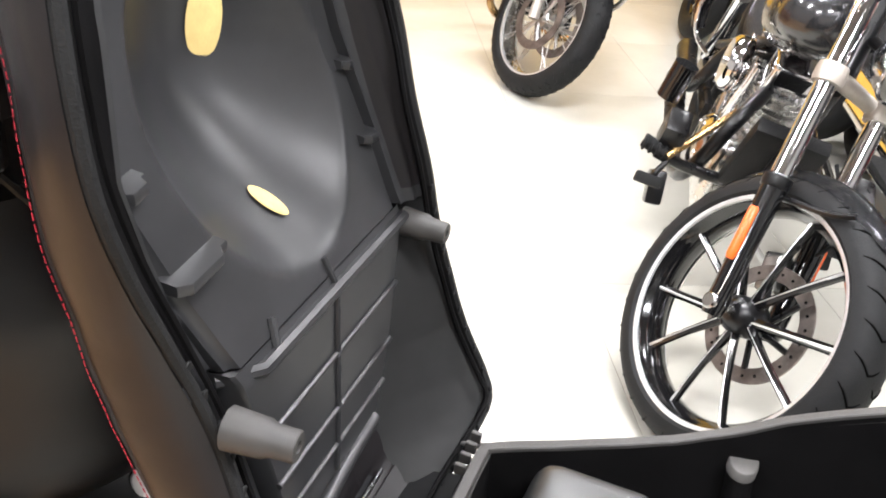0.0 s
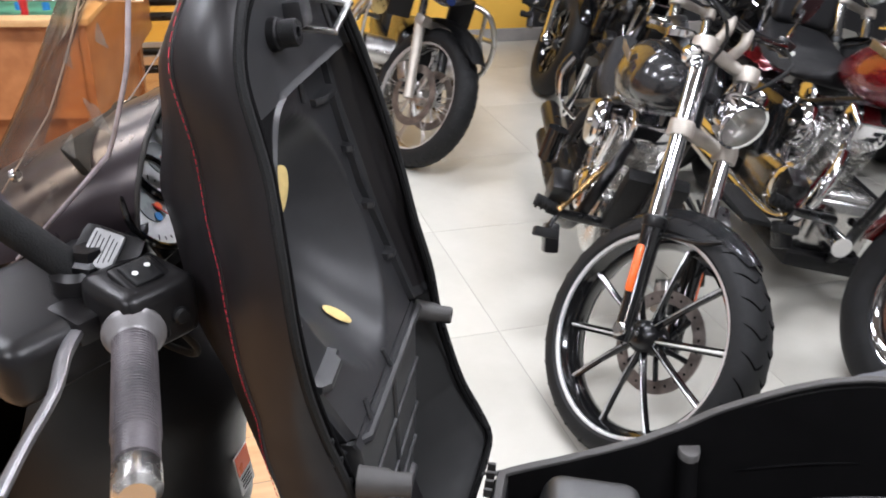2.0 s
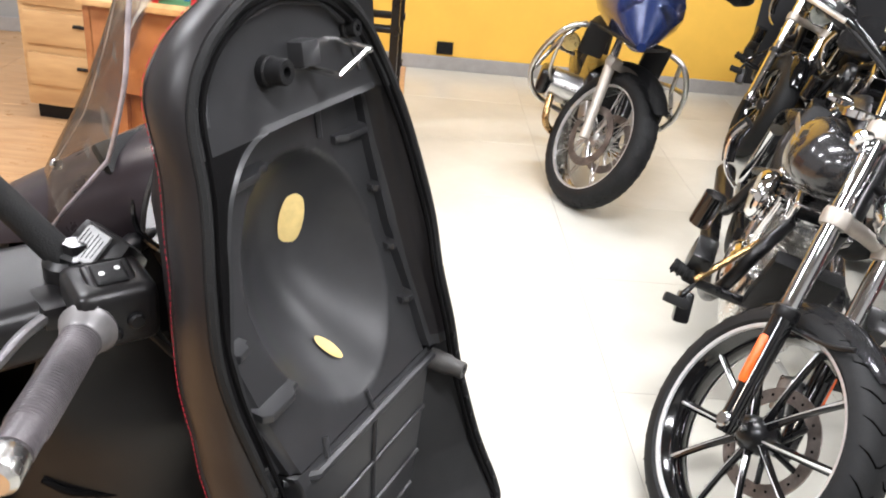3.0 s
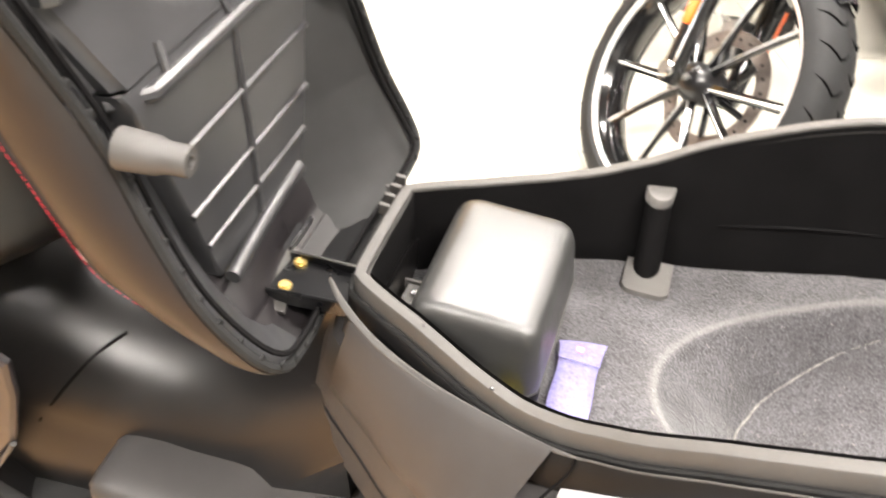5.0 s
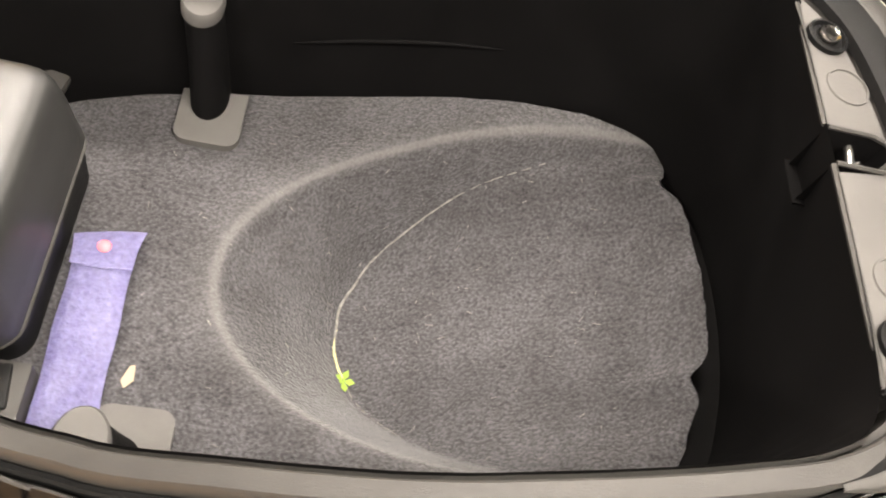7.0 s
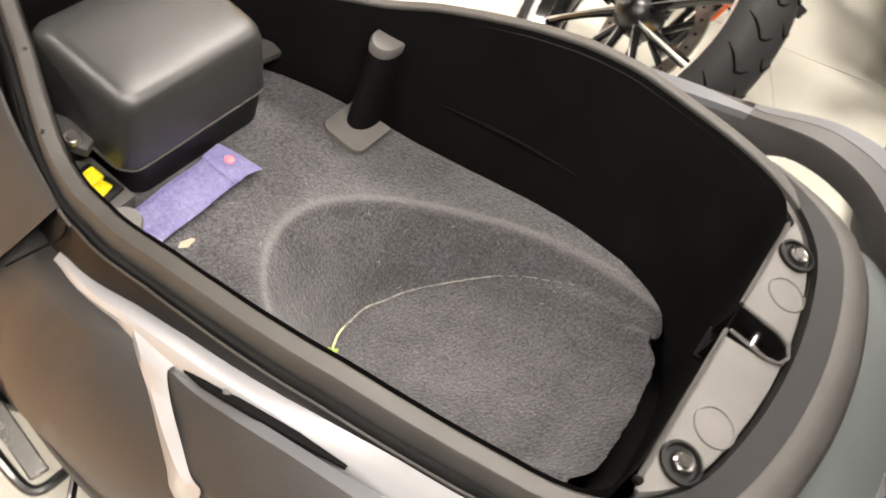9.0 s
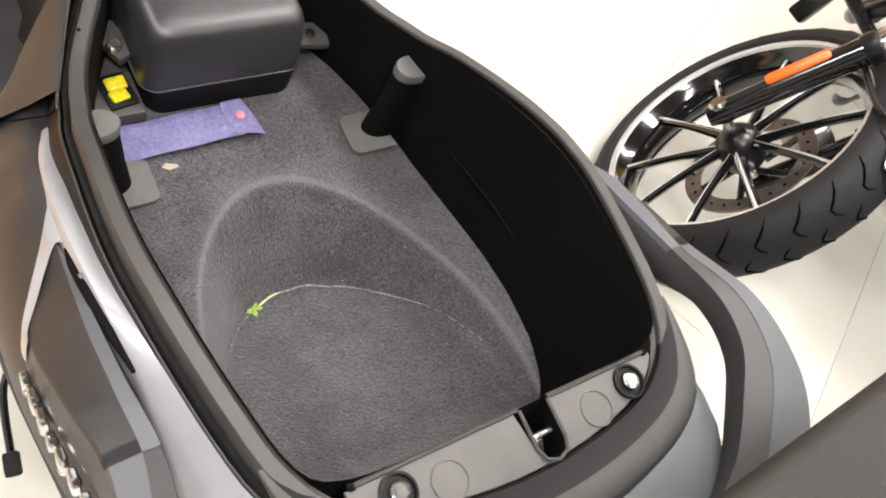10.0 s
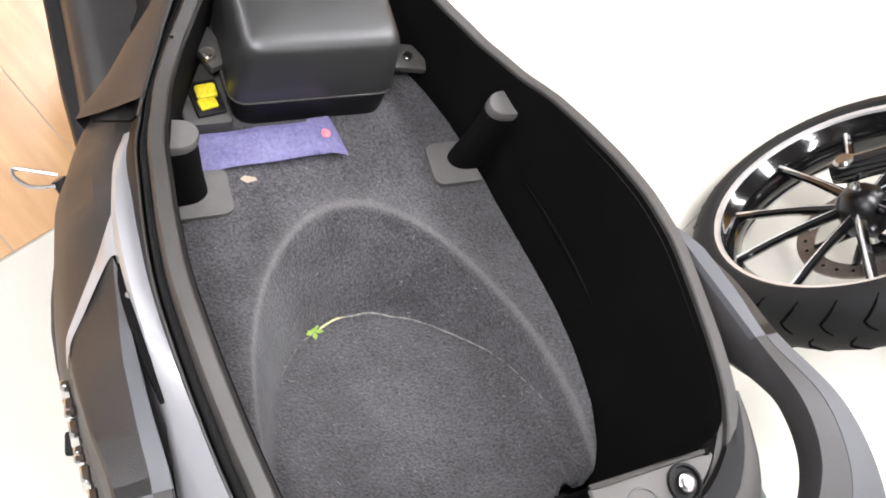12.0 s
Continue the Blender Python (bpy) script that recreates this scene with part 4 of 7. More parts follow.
def hinge():
    h = part("seat_hinge", rbox(0.092, 0.056, 0.004, 0.001, 1, pose(-0.341, -0.050, 0.751, 0, -9, -6)), M_DARKMETAL, scooter, "black steel seat hinge with zinc screws")
    for y, yb, m in ((-0.020, -0.030, M_POLISH), (-0.078, -0.081, M_DARKMETAL)):
        part("flange", loft([[V(-0.386, y, 0.736), V(-0.386, y, 0.752), V(-0.386, y - 0.003, 0.752), V(-0.386, y - 0.003, 0.736)], [V(-0.296, yb, 0.752), V(-0.296, yb, 0.770), V(-0.296, yb - 0.003, 0.770), V(-0.296, yb - 0.003, 0.752)]]), M_DARKMETAL, h)
        part("flange_edge", tube([(-0.386, y - 0.0015, 0.753), (-0.340, (y + yb) / 2 - 0.0015, 0.7625), (-0.296, yb - 0.0015, 0.771)], 0.0018, 6, 1), m, h)
    for y in (-0.031, -0.067):
        bolt(V(-0.370, y, 0.749), (0, 0, 1), 0.0075, 0.005, "zinc_screw", h, M_GOLD)
    part("guard", rbox(0.085, 0.10, 0.006, 0.002, 1, pose(-0.330, 0.030, 0.733, 0, -18, 0)), M_BLACK, h, "black plastic guard behind the hinge")
    part("mount_plate", slab([(-0.405, 0.000), (-0.383, -0.003), (-0.358, -0.094), (-0.410, -0.094)], 0.004, Matrix.Translation((0, 0, 0.742)), 0.001, 1), M_RIM, h, "grey plate under the hinge")
    # moulded cover in front of the trunk, around the hinge
    for s in (1, -1):
        pts = [(x, s * y, z) for x, y, z in zip(EDGE_X, EDGE_Y, EDGE_Z)]
        part("cover_edge", tube(pts, [0.002, 0.004, 0.004, 0.003, 0.002, 0.001], 8, 6, None, False, 0.5), M_RIM, scooter, "grey moulded edge of the hinge cover")
    for x, y in ((-0.126, -0.1585), (-0.205, -0.1110)):
        bolt(V(x, y, rim_z(x) + 0.0004), (0, 0, 1), 0.0022, 0.0008, "rim_screw", scooter, M_DARKMETAL)
    for i in range(4):
        part("rim_tab", rbox(0.012, 0.006, 0.014, 0.001, 1, Matrix.Translation((-0.303, 0.04 + 0.017 * i, 0.792))), M_RIM, scooter)


def tunnel():
    """Body between the seat nose, the footboards and the leg shield."""
    xs = [-0.27, -0.34, -0.42, -0.52, -0.62, -0.72, -0.80]
    top = [0.755, 0.665, 0.605, 0.580, 0.585, 0.615, 0.69]
    wid = [0.135, 0.138, 0.142, 0.148, 0.155, 0.165, 0.185]
    low = [0.50, 0.42, 0.34, 0.31, 0.30, 0.30, 0.30]
    rings = []
    for x, t, w, l in zip(xs, top, wid, low):
        rings.append([V(x, w * math.cos(a) * (1.15 if math.sin(a) < 0 else 1), (t + l) / 2 + (t - l) / 2 * (math.sin(a) if math.sin(a) > -0.3 else -1)) for a in [2 * math.pi * k / 28 for k in range(28)]])
    part("centre_tunnel", loft(rings), M_LEG, scooter, "glossy black centre tunnel", sharp=50)
    for s in (1, -1):
        part("side_skirt", rbox(0.62, 0.13, 0.20, 0.035, 3, pose(-0.27, s * 0.165, 0.40, 0, -4, 0)), M_SHELL, scooter, "dark lower side skirt")
        bd = part("footboard", slab([(-0.85, s * 0.10), (-0.84, s * 0.22), (-0.70, s * 0.255), (-0.40, s * 0.25), (-0.20, s * 0.235), (-0.16, s * 0.12)][::s], 0.05, Matrix.Translation((0, 0, 0.315)), 0.008, 2), M_BLACK, scooter, "black footboard")
        part("foot_mat", slab([(-0.80, s * 0.14), (-0.79, s * 0.205), (-0.68, s * 0.235), (-0.42, s * 0.232), (-0.40, s * 0.15)][::s], 0.008, Matrix.Translation((0, 0, 0.324)), 0.003, 2), M_RUBBER, bd)


def leg_shield():
    def shield(z, f):
        x = interp(z, [0.30, 0.45, 0.62, 0.80, 0.95, 1.06], [-0.74, -0.765, -0.83, -0.85, -0.83, -0.80])
        w = interp(z, [0.30, 0.45, 0.62, 0.80, 0.95, 1.06], [0.20, 0.235, 0.25, 0.24, 0.215, 0.19])
        box = 0.19 * smooth_step(0.60, 0.73, z) * (1 - 0.45 * smooth_step(0.93, 1.06, z))
        return V(x + 0.05 * abs(f) ** 3 + 0.02 * math.cos(f * 3) + box * max(0.0, 1 - f * f) ** 0.8, w * f, z)
    rows = [[shield(0.30 + 0.76 * i / 26, -1 + 2 * k / 32) for k in range(33)] for i in range(27)]
    part("leg_shield", loft(rows, False, False), M_LEG, scooter, "glossy black inner leg shield", sharp=60)
    part("glove_seam", tube([shield(0.665, f) + V(0.001, 0, 0) for f in (-0.92, -0.7, -0.45, -0.2, 0.05, 0.3, 0.6, 0.9)], 0.0028, 6), M_LINER, scooter)
    for y, z in ((-0.15, 0.46), (0.15, 0.46), (-0.14, 0.66)):
        bolt(V(-0.80, y, z), (1, 0, 0), 0.006, 0.004, "screw", scooter, M_DARKMETAL)
    # black line for the panel's seam and the shadow under its lower edge
    part("shadowed_seam", tube([(-0.772, -0.205, 0.892), (-0.748, -0.190, 0.872), (-0.731, -0.170, 0.860), (-0.717, -0.150, 0.851), (-0.702, -0.130, 0.846)], [0.005, 0.005, 0.004, 0.003, 0.001], 8), M_LINER, scooter)
    part("tunnel_seam", tube([(-0.690, -0.160, 0.462), (-0.652, -0.138, 0.522), (-0.628, -0.100, 0.552), (-0.600, -0.066, 0.572)], 0.0022, 8), M_LINER, scooter)
    plate = [V(-0.805, -0.198, 0.80), V(-0.742, -0.222, 0.773), V(-0.690, -0.214, 0.720), V(-0.632, -0.205, 0.660), V(-0.640, -0.207, 0.600), V(-0.672, -0.212, 0.500), V(-0.755, -0.222, 0.388), V(-0.806, -0.225, 0.446), V(-0.856, -0.226, 0.510), V(-0.852, -0.210, 0.66)]
    mid = sum(plate, V(0, 0, 0)) / len(plate)
    inset = [p.lerp(mid, 0.05) + V(0, -0.004, 0) for p in plate]
    field = [p.lerp(mid, 0.30) + V(0, -0.002, 0) for p in plate]
    back = [p.lerp(mid, 0.02) + V(0, 0.008, 0) for p in plate]
    kick = part("kick_panel", loft([back, plate, inset, field]), M_KICK, scooter, "grey plastic kick panel", sharp=20)
    bolt(V(-0.748, -0.226, 0.500), (0.2, -1, 0.1), 0.009, 0.004, "screw", kick, M_LINER)
    part("panel_edge", tube([plate[5] + V(0, -0.004, 0), plate[6] + V(0, -0.004, -0.003), plate[7] + V(0, -0.004, 0), plate[8] + V(0, -0.004, 0)], 0.0035, 8, 3), M_RIM, kick)
    cap_at = Matrix.Translation((-0.690, 0.022, 0.598)) @ axis_to((0.35, -0.25, 0.9))
    cap = part("fuel_cap", lathe([(0.030, -0.02), (0.030, 0.010), (0.027, 0.014), (0, 0.015)], 24, cap_at), M_MARK, scooter, "white fuel filler cap in a black ring")
    part("cap_ring", lathe([(0.040, -0.02), (0.040, 0.004), (0.034, 0.006), (0.031, 0.002)], 24, cap_at), M_RUBBER, cap)
    # front fairing outside
    rows = []
    for z, x, w in ((0.32, -1.02, 0.12), (0.48, -1.10, 0.18), (0.66, -1.16, 0.225), (0.85, -1.15, 0.245), (1.0, -1.08, 0.235), (1.10, -0.99, 0.20), (1.16, -0.90, 0.16)):
        row = []
        for k in range(21):
            a = math.pi * k / 20
            row.append(V(-0.80 + (x + 0.80) * math.sin(a) ** 0.8, -w * math.cos(a), z))
        rows.append(row)
    part("front_fairing", loft(rows, False, False), M_SHELL, scooter, "graphite painted front fairing", sharp=60)
    t = part("front_wheel", torus_tyre(0.27, 0.055, 0.05, pose(-1.15, 0, 0.27, 90)), M_TYRE, scooter, "black front tyre")
    part("hub", lathe([(0.19, -0.03), (0.19, 0.03), (0.15, 0.02), (0.05, 0.025), (0, 0.025)], 28, pose(-1.15, 0, 0.27, 90)), M_DARKMETAL, t)
    t = part("rear_wheel", torus_tyre(0.25, 0.065, 0.055, pose(0.40, 0, 0.25, 90)), M_TYRE, scooter, "black rear tyre")
    part("hub", lathe([(0.18, -0.03), (0.18, 0.03), (0.14, 0.02), (0.05, 0.025), (0, 0.025)], 28, pose(0.40, 0, 0.25, 90)), M_DARKMETAL, t)
    part("engine_case", rbox(0.52, 0.16, 0.20, 0.04, 3, Matrix.Translation((0.18, -0.10, 0.30))), M_DARKMETAL, scooter, "black engine and belt case")
    part("muffler", tube([(0.05, 0.17, 0.28), (0.30, 0.19, 0.33), (0.52, 0.20, 0.40)], [0.04, 0.06, 0.05], 16), M_DARKMETAL, scooter)


def torus_tyre(R, half, depth, m, n=48):
    """A tyre of outer radius R, half width and profile depth, axis z before the move."""
    prof = []
    for k in range(17):
        a = math.pi * k / 16
        prof.append((R - depth * (1 - math.sin(a) ** 0.75), -half * math.cos(a)))
    prof = [(R - depth * 1.25, -half * 0.82)] + prof + [(R - depth * 1.25, half * 0.82)]
    return lathe(prof + prof[:1], n, m)


def stand_and_peg():
    st = part("centre_stand", tube([(-0.02, -0.15, 0.28), (0.02, -0.18, 0.10), (0.03, -0.19, 0.012)], 0.013, 10), M_DARKMETAL, scooter, "black steel centre stand")
    part("foot", rbox(0.07, 0.04, 0.014, 0.004, 1, Matrix.Translation((0.035, -0.19, 0.008))), M_DARKMETAL, st)
    part("stand_leg", tube([(-0.02, 0.15, 0.28), (0.02, 0.18, 0.10), (0.03, 0.19, 0.012)], 0.013, 10), M_DARKMETAL, st)
    part("stand_foot", rbox(0.07, 0.04, 0.014, 0.004, 1, Matrix.Translation((0.035, 0.19, 0.008))), M_DARKMETAL, st)
    tang = part("stand_lever", tube([(-0.06, -0.20, 0.27), (-0.02, -0.25, 0.26), (0.02, -0.292, 0.25), (0.115, -0.309, 0.25)], 0.0055, 8), M_DARKMETAL, st, "thin steel stand lever")
    part("lever_pad", rbox(0.032, 0.022, 0.020, 0.005, 2, pose(0.128, -0.311, 0.25, 0, 0, -8)), M_RUBBER, tang, "black rubber pad")
    s = part("side_stand", tube([(-0.12, -0.20, 0.30), (-0.17, -0.255, 0.37), (-0.20, -0.275, 0.395)], 0.011, 8), M_DARKMETAL, scooter, "folded side stand with a wire spring loop")
    part("spring_loop", tube([(-0.204, -0.275, 0.40), (-0.218, -0.318, 0.40), (-0.220, -0.328, 0.398), (-0.208, -0.326, 0.396), (-0.192, -0.308, 0.396), (-0.19, -0.28, 0.396)], 0.0028, 6), M_ALU, s)
    p = part("pillion_peg", tube([(-0.17, -0.245, 0.40), (-0.12, -0.278, 0.40), (-0.05, -0.291, 0.40), (-0.02, -0.285, 0.40), (-0.015, -0.25, 0.40)], 0.0065, 8), M_DARKMETAL, scooter, "folded pillion foot peg bracket")
    part("peg_plate", rbox(0.10, 0.022, 0.006, 0.002, 1, pose(-0.08, -0.264, 0.40, 0, 0, -10)), M_POLISH, p, "polished peg plate")


trunk_rim()
trunk_liner()
carpet()
trunk_box()
buffer_post(1)
buffer_post(-1)
rear_tray()
body_shell()
for side in (1, -1):
    side_dress(side)
    grab_handle(side)
hinge()
tunnel()
leg_shield()
stand_and_peg()

# ---- the open seat ----
SZ = [0.725, 0.75, 0.77, 0.80, 0.86, 0.93, 1.0, 1.07, 1.14, 1.21, 1.28, 1.35, 1.42, 1.465, 1.495, 1.51]
SH = [0.06, 0.145, 0.183, 0.200, 0.207, 0.204, 0.197, 0.189, 0.192, 0.203, 0.195, 0.182, 0.158, 0.125, 0.08, 0.03]
SX = [-0.330, -0.318, -0.317, -0.333, -0.365, -0.386, -0.402, -0.412, -0.433, -0.453, -0.469, -0.486, -0.503, -0.509, -0.512, -0.514]

# the left side is straighter than the right one
SHL = [0.06, 0.145, 0.183, 0.200, 0.203, 0.190, 0.177, 0.181, 0.195, 0.204, 0.195, 0.174, 0.156, 0.125, 0.08, 0.03]
SXL = [-0.330, -0.318, -0.317, -0.333, -0.370, -0.405, -0.432, -0.451, -0.4585, -0.462, -0.4690, -0.482, -0.502, -0.509, -0.512, -0.514]


def seat_c(z):
    return -0.025 - 0.11 * (z - 1.0)


def seat_edge(n=150):
    """The seat's rim, from its nose at the hinge up the left side, over the top and down the right side."""
    left = [V(x, seat_c(z) - h, z) for x, h, z in zip(SXL, SHL, SZ)]
    right = [V(x, seat_c(z) + h, z) for x, h, z in zip(SX, SH, SZ)]
    pts = left + right[::-1]
    dense = catmull(pts, 8, True)
    loop = dense + dense[:1]
    total = [0.0]
    for a, b in zip(loop, loop[1:]):
        total.append(total[-1] + (b - a).length)
    out = []
    for i in range(n):
        s = total[-1] * i / n
        k = min(int(np.searchsorted(total, s, side="right")) - 1, len(loop) - 2)
        out.append(loop[k].lerp(loop[k + 1], (s - total[k]) / max(total[k + 1] - total[k], 1e-9)))
    return out


EDGE = seat_edge()


def thick(z):
    """How much thicker the cushion is than at its tail."""
    return interp(z, [0.72, 0.80, 0.88, 1.0, 1.1, 1.2, 1.32, 1.45], [1.0, 1.25, 1.7, 1.6, 1.2, 0.85, 0.80, 1.0])


def edge_ring(dx, grow):
    """The seat's rim pushed along x and grown outward by metres."""
    out, n = [], len(EDGE)
    for i, p in enumerate(EDGE):
        d = EDGE[(i + 1) % n] - EDGE[i - 1]
        o = V(0, d.z, -d.y).normalized()
        k = thick(p.z) * interp(p.z, [0.73, 0.80, 0.95, 1.10, 1.30, 1.50], [1.15, 1.30, 1.26, 1.32, 1.15, 1.0]) if dx < 0 else 1.0
        wide = 0.0
        if dx < 0 and p.y < seat_c(p.z):
            f = min(1.0, (seat_c(p.z) - p.y) / 0.10)
            k += f * (interp(p.z, [0.75, 0.86, 0.93, 1.0, 1.1, 1.2, 1.3, 1.42, 1.5], [1.15, 1.9, 1.5, 1.25, 1.0, 1.3, 1.46, 1.25, 1.0]) - k)
            wide = f * dx / 0.0485 * interp(p.z, [0.80, 0.86, 0.93, 1.0, 1.05, 1.1, 1.15, 1.2, 1.25, 1.3, 1.36, 1.44], [0.0, 0.008, 0.024, 0.038, 0.036, 0.027, 0.013, -0.006, -0.017, -0.019, -0.012, 0.0])
        out.append(p + V(dx * k, wide, 0) - o * grow)
    return out


def smooth01(a, b, x):
    t = min(1.0, max(0.0, (x - a) / (b - a)))
    return t * t * (3 - 2 * t)


PANEL_Z = [0.72, 0.80, 0.86, 0.95, 1.02, 1.10, 1.2, 1.3, 1.375]
PANEL_L = [-0.095, -0.116, -0.131, -0.150, -0.167, -0.191, -0.214, -0.200, -0.176]
PANEL_R = [0.035, 0.058, 0.082, 0.107, 0.126, 0.124, 0.112, 0.100, 0.090]


def panel_x(z):
    """Depth of the moulded panel that carries the ribs."""
    return interp(z, [0.72, 0.80, 0.9, 1.02, 1.05, 1.12, 1.2, 1.3, 1.375], [-0.395, -0.410, -0.414, -0.424, -0.438, -0.466, -0.496, -0.522, -0.536])


LIP_Z = 1.376


def panel_sides(z):
    """Left and right edge of the recess; its upper corners are rounded."""
    l, r = interp(z, PANEL_Z, PANEL_L), interp(z, PANEL_Z, PANEL_R)
    for radius, sign in ((0.055, 1), (0.016, -1)):
        t = min(1.0, max(0.0, (z - LIP_Z + radius) / radius))
        bend = radius * (1 - math.sqrt(1 - t * t))
        if sign > 0:
            l += bend
        else:
            r -= bend
    return l, r


def under_x(z, y, panel=True):
    """Depth of the seat's underside at a height and a side position."""
    c = seat_c(z)
    h = interp(z, SZ, SHL if y < c else SH)
    xe = interp(z, SZ, SX) + (interp(z, SZ, SXL) - interp(z, SZ, SX)) * smooth01(0.0, 0.12, c - y)
    v = abs(y - c) / h
    l, r = panel_sides(z)
    out = max(l - y, y - r)
    plate = xe - 0.013 * (1 - smooth01(0.84, 0.97, v))
    if z > LIP_Z:
        return plate + 0.0035 * math.exp(-((z - LIP_Z) / 0.004) ** 2) * (1 - smooth01(0.0, 0.008, out))
    fl = panel_x(z)
    if z < 1.03:
        if out <= 0:
            return fl if panel else fl - 0.026
        rest = (c + h - r) if y > r else (l - c + h)
        t = min(1.0, out / max(0.02, rest * 0.93))
        return fl - 0.026 + (xe - 0.003 - fl + 0.026) * t ** 0.8
    if out > 0:
        if y < l:
            return plate + 0.0045 * math.exp(-(out / 0.005) ** 2)
        t = smooth01(0.0, 0.038, out)
        return fl + 0.004 + (xe - 0.005 - fl - 0.004) * t + 0.003 * math.exp(-((out - 0.016) / 0.004) ** 2)
    x = fl - 0.008 * (1 - smooth01(0.005, 0.010, -out))
    r2 = math.hypot((y - c - 0.008) / 0.118, (z - 1.190) / 0.142)
    if r2 < 1:
        x -= 0.077 * (1 - r2 * r2)
    return x


def open_seat():
    seat = part("seat", loft([edge_ring(0.0, 0.0), edge_ring(-0.006, 0.003), edge_ring(-0.017, 0.003), edge_ring(-0.032, -0.003), edge_ring(-0.046, -0.014)], True, False), M_LEATHER, scooter, "black vinyl seat with red stitching, tipped up")
    a = edge_ring(-0.046, -0.014)
    seam = edge_ring(-0.0475, -0.0135)

    def dome(f, drop):
        out = []
        for p in seam:
            z = p.z + (1.10 - p.z) * 0.05 * (1 - f)
            c = seat_c(p.z)
            bulge = interp(p.z, [0.73, 0.76, 0.80, 0.86, 0.95, 1.05, 1.15, 1.3, 1.42, 1.50], [0.010, 0.030, 0.050, 0.058, 0.058, 0.068, 0.092, 0.092, 0.046, 0.012])
            out.append(V(p.x - bulge * drop, c + (p.y - c) * f, z))
        return out
    rings = [a, seam, dome(0.96, 0.06), dome(0.90, 0.20), dome(0.80, 0.46), dome(0.63, 0.78), dome(0.38, 0.96), dome(0.02, 1.0)]
    part("cushion_top", loft(rings, True, False), M_LEATHER, seat, "padded black vinyl top")
    n = len(EDGE)
    line = edge_ring(-0.0485, -0.0128)
    bm = bmesh.new()
    for i in range(n):
        p, q = line[i], line[(i + 1) % n]
        k = max(1, int((q - p).length / 0.0065))
        for j in range(k):
            tube([p.lerp(q, (j + 0.12) / k), p.lerp(q, (j + 0.8) / k)], 0.0005, 5, 1, bm)
    part("stitching", bm, M_RED, seat, "red double stitching along the seam")
    # underside shell
    bm = bmesh.new()
    rows = []
    zs = [0.727 + (1.508 - 0.727) * i / 130 for i in range(131)]
    zs = sorted(zs + [1.032, 1.036, 1.350, 1.362, 1.366, 1.370, 1.373, 1.375, LIP_Z, LIP_Z + 0.0005, LIP_Z + 0.003, LIP_Z + 0.006])
    for z in zs:
        c = seat_c(z)
        l, r = panel_sides(min(z, LIP_Z))
        a, b = c - interp(z, SZ, SHL), c + interp(z, SZ, SH)
        ys = [a + (l - a) * (k / 18) ** 0.7 for k in range(18)] + [l - 0.0004, l + 0.0012]
        ys += [l + 0.003 + (r - l - 0.006) * k / 84 for k in range(85)] + [r - 0.0012, r + 0.0004]
        ys += [r + (b - r) * k / 22 for k in range(1, 23)]
        rows.append([bm.verts.new((under_x(z, y, False), c + (y - c) * 0.995, z)) for y in ys])
    count = len(rows[0]) - 1
    # strips beside the recess lip get darker materials: shade put into the colour
    dark_sides = [bmesh.new(), bmesh.new()]
    flange = bmesh.new()
    for z, a, b in zip(zs, rows, rows[1:]):
        for j in range(count):
            if 1.04 < z < LIP_Z - 0.002 and (j < 16 or j > 110):
                dark_side = dark_sides[j > 60]
                dark_side.faces.new([dark_side.verts.new(p.co) for p in (a[j], a[j + 1], b[j + 1], b[j])])
            elif z < 1.03 and j > 105:
                flange.faces.new([flange.verts.new(p.co) for p in (a[j], a[j + 1], b[j + 1], b[j])])
            else:
                bm.faces.new((a[j], a[j + 1], b[j + 1], b[j]))
    for dark_side, tone in zip(dark_sides, (M_LINER, M_LEATHER)):
        bmesh.ops.remove_doubles(dark_side, verts=dark_side.verts, dist=1e-5)
        part("shaded_side", dark_side, tone, seat, "side strips of the seat base, their shade put into the colour", sharp=50)
    bmesh.ops.remove_doubles(flange, verts=flange.verts, dist=1e-5)
    part("nose_flange", flange, M_FLANGE, seat, "matt grey flange at the seat's nose", sharp=50)
    base = part("seat_base", bm, M_UNDER, seat, "black ribbed plastic seat base", sharp=40)
    # rolled vinyl hem with staples along the lip
    part("hem", tube([p + V(0.001, 0, 0) for p in edge_ring(0.0, -0.006)], 0.0055, 8, 1, None, True), M_RUBBER, seat, "rolled vinyl hem")
    part("inner_bead", tube([p for p in edge_ring(0.001, -0.020)], 0.003, 6, 1, None, True), M_LINER, seat)
    st = bmesh.new()
    for i, p in enumerate(edge_ring(0.005, -0.010)):
        if i % 2 == 0 and p.z < 1.06:
            rbox(0.003, 0.006, 0.009, 0.001, 1, Matrix.Translation(p) @ pose(0, 0, 0, random.uniform(-40, 40)), st)
    part("hem_folds", st, M_RUBBER, seat)["kind"] = "stuff"

    def rib(name, pts, r=0.0035, lift=0.003, m=M_UNDER):
        path = []
        for (y0, z0), (y1, z1) in zip(pts, pts[1:]):
            for k in range(10):
                y, z = y0 + (y1 - y0) * k / 10, z0 + (z1 - z0) * k / 10
                path.append(V(under_x(z, y) + lift, y, z))
        y, z = pts[-1]
        path.append(V(under_x(z, y) + lift, y, z))
        return part(name, tube(path, r, 8, 1), m, base)
    bm = bmesh.new()
    front, back = [], []
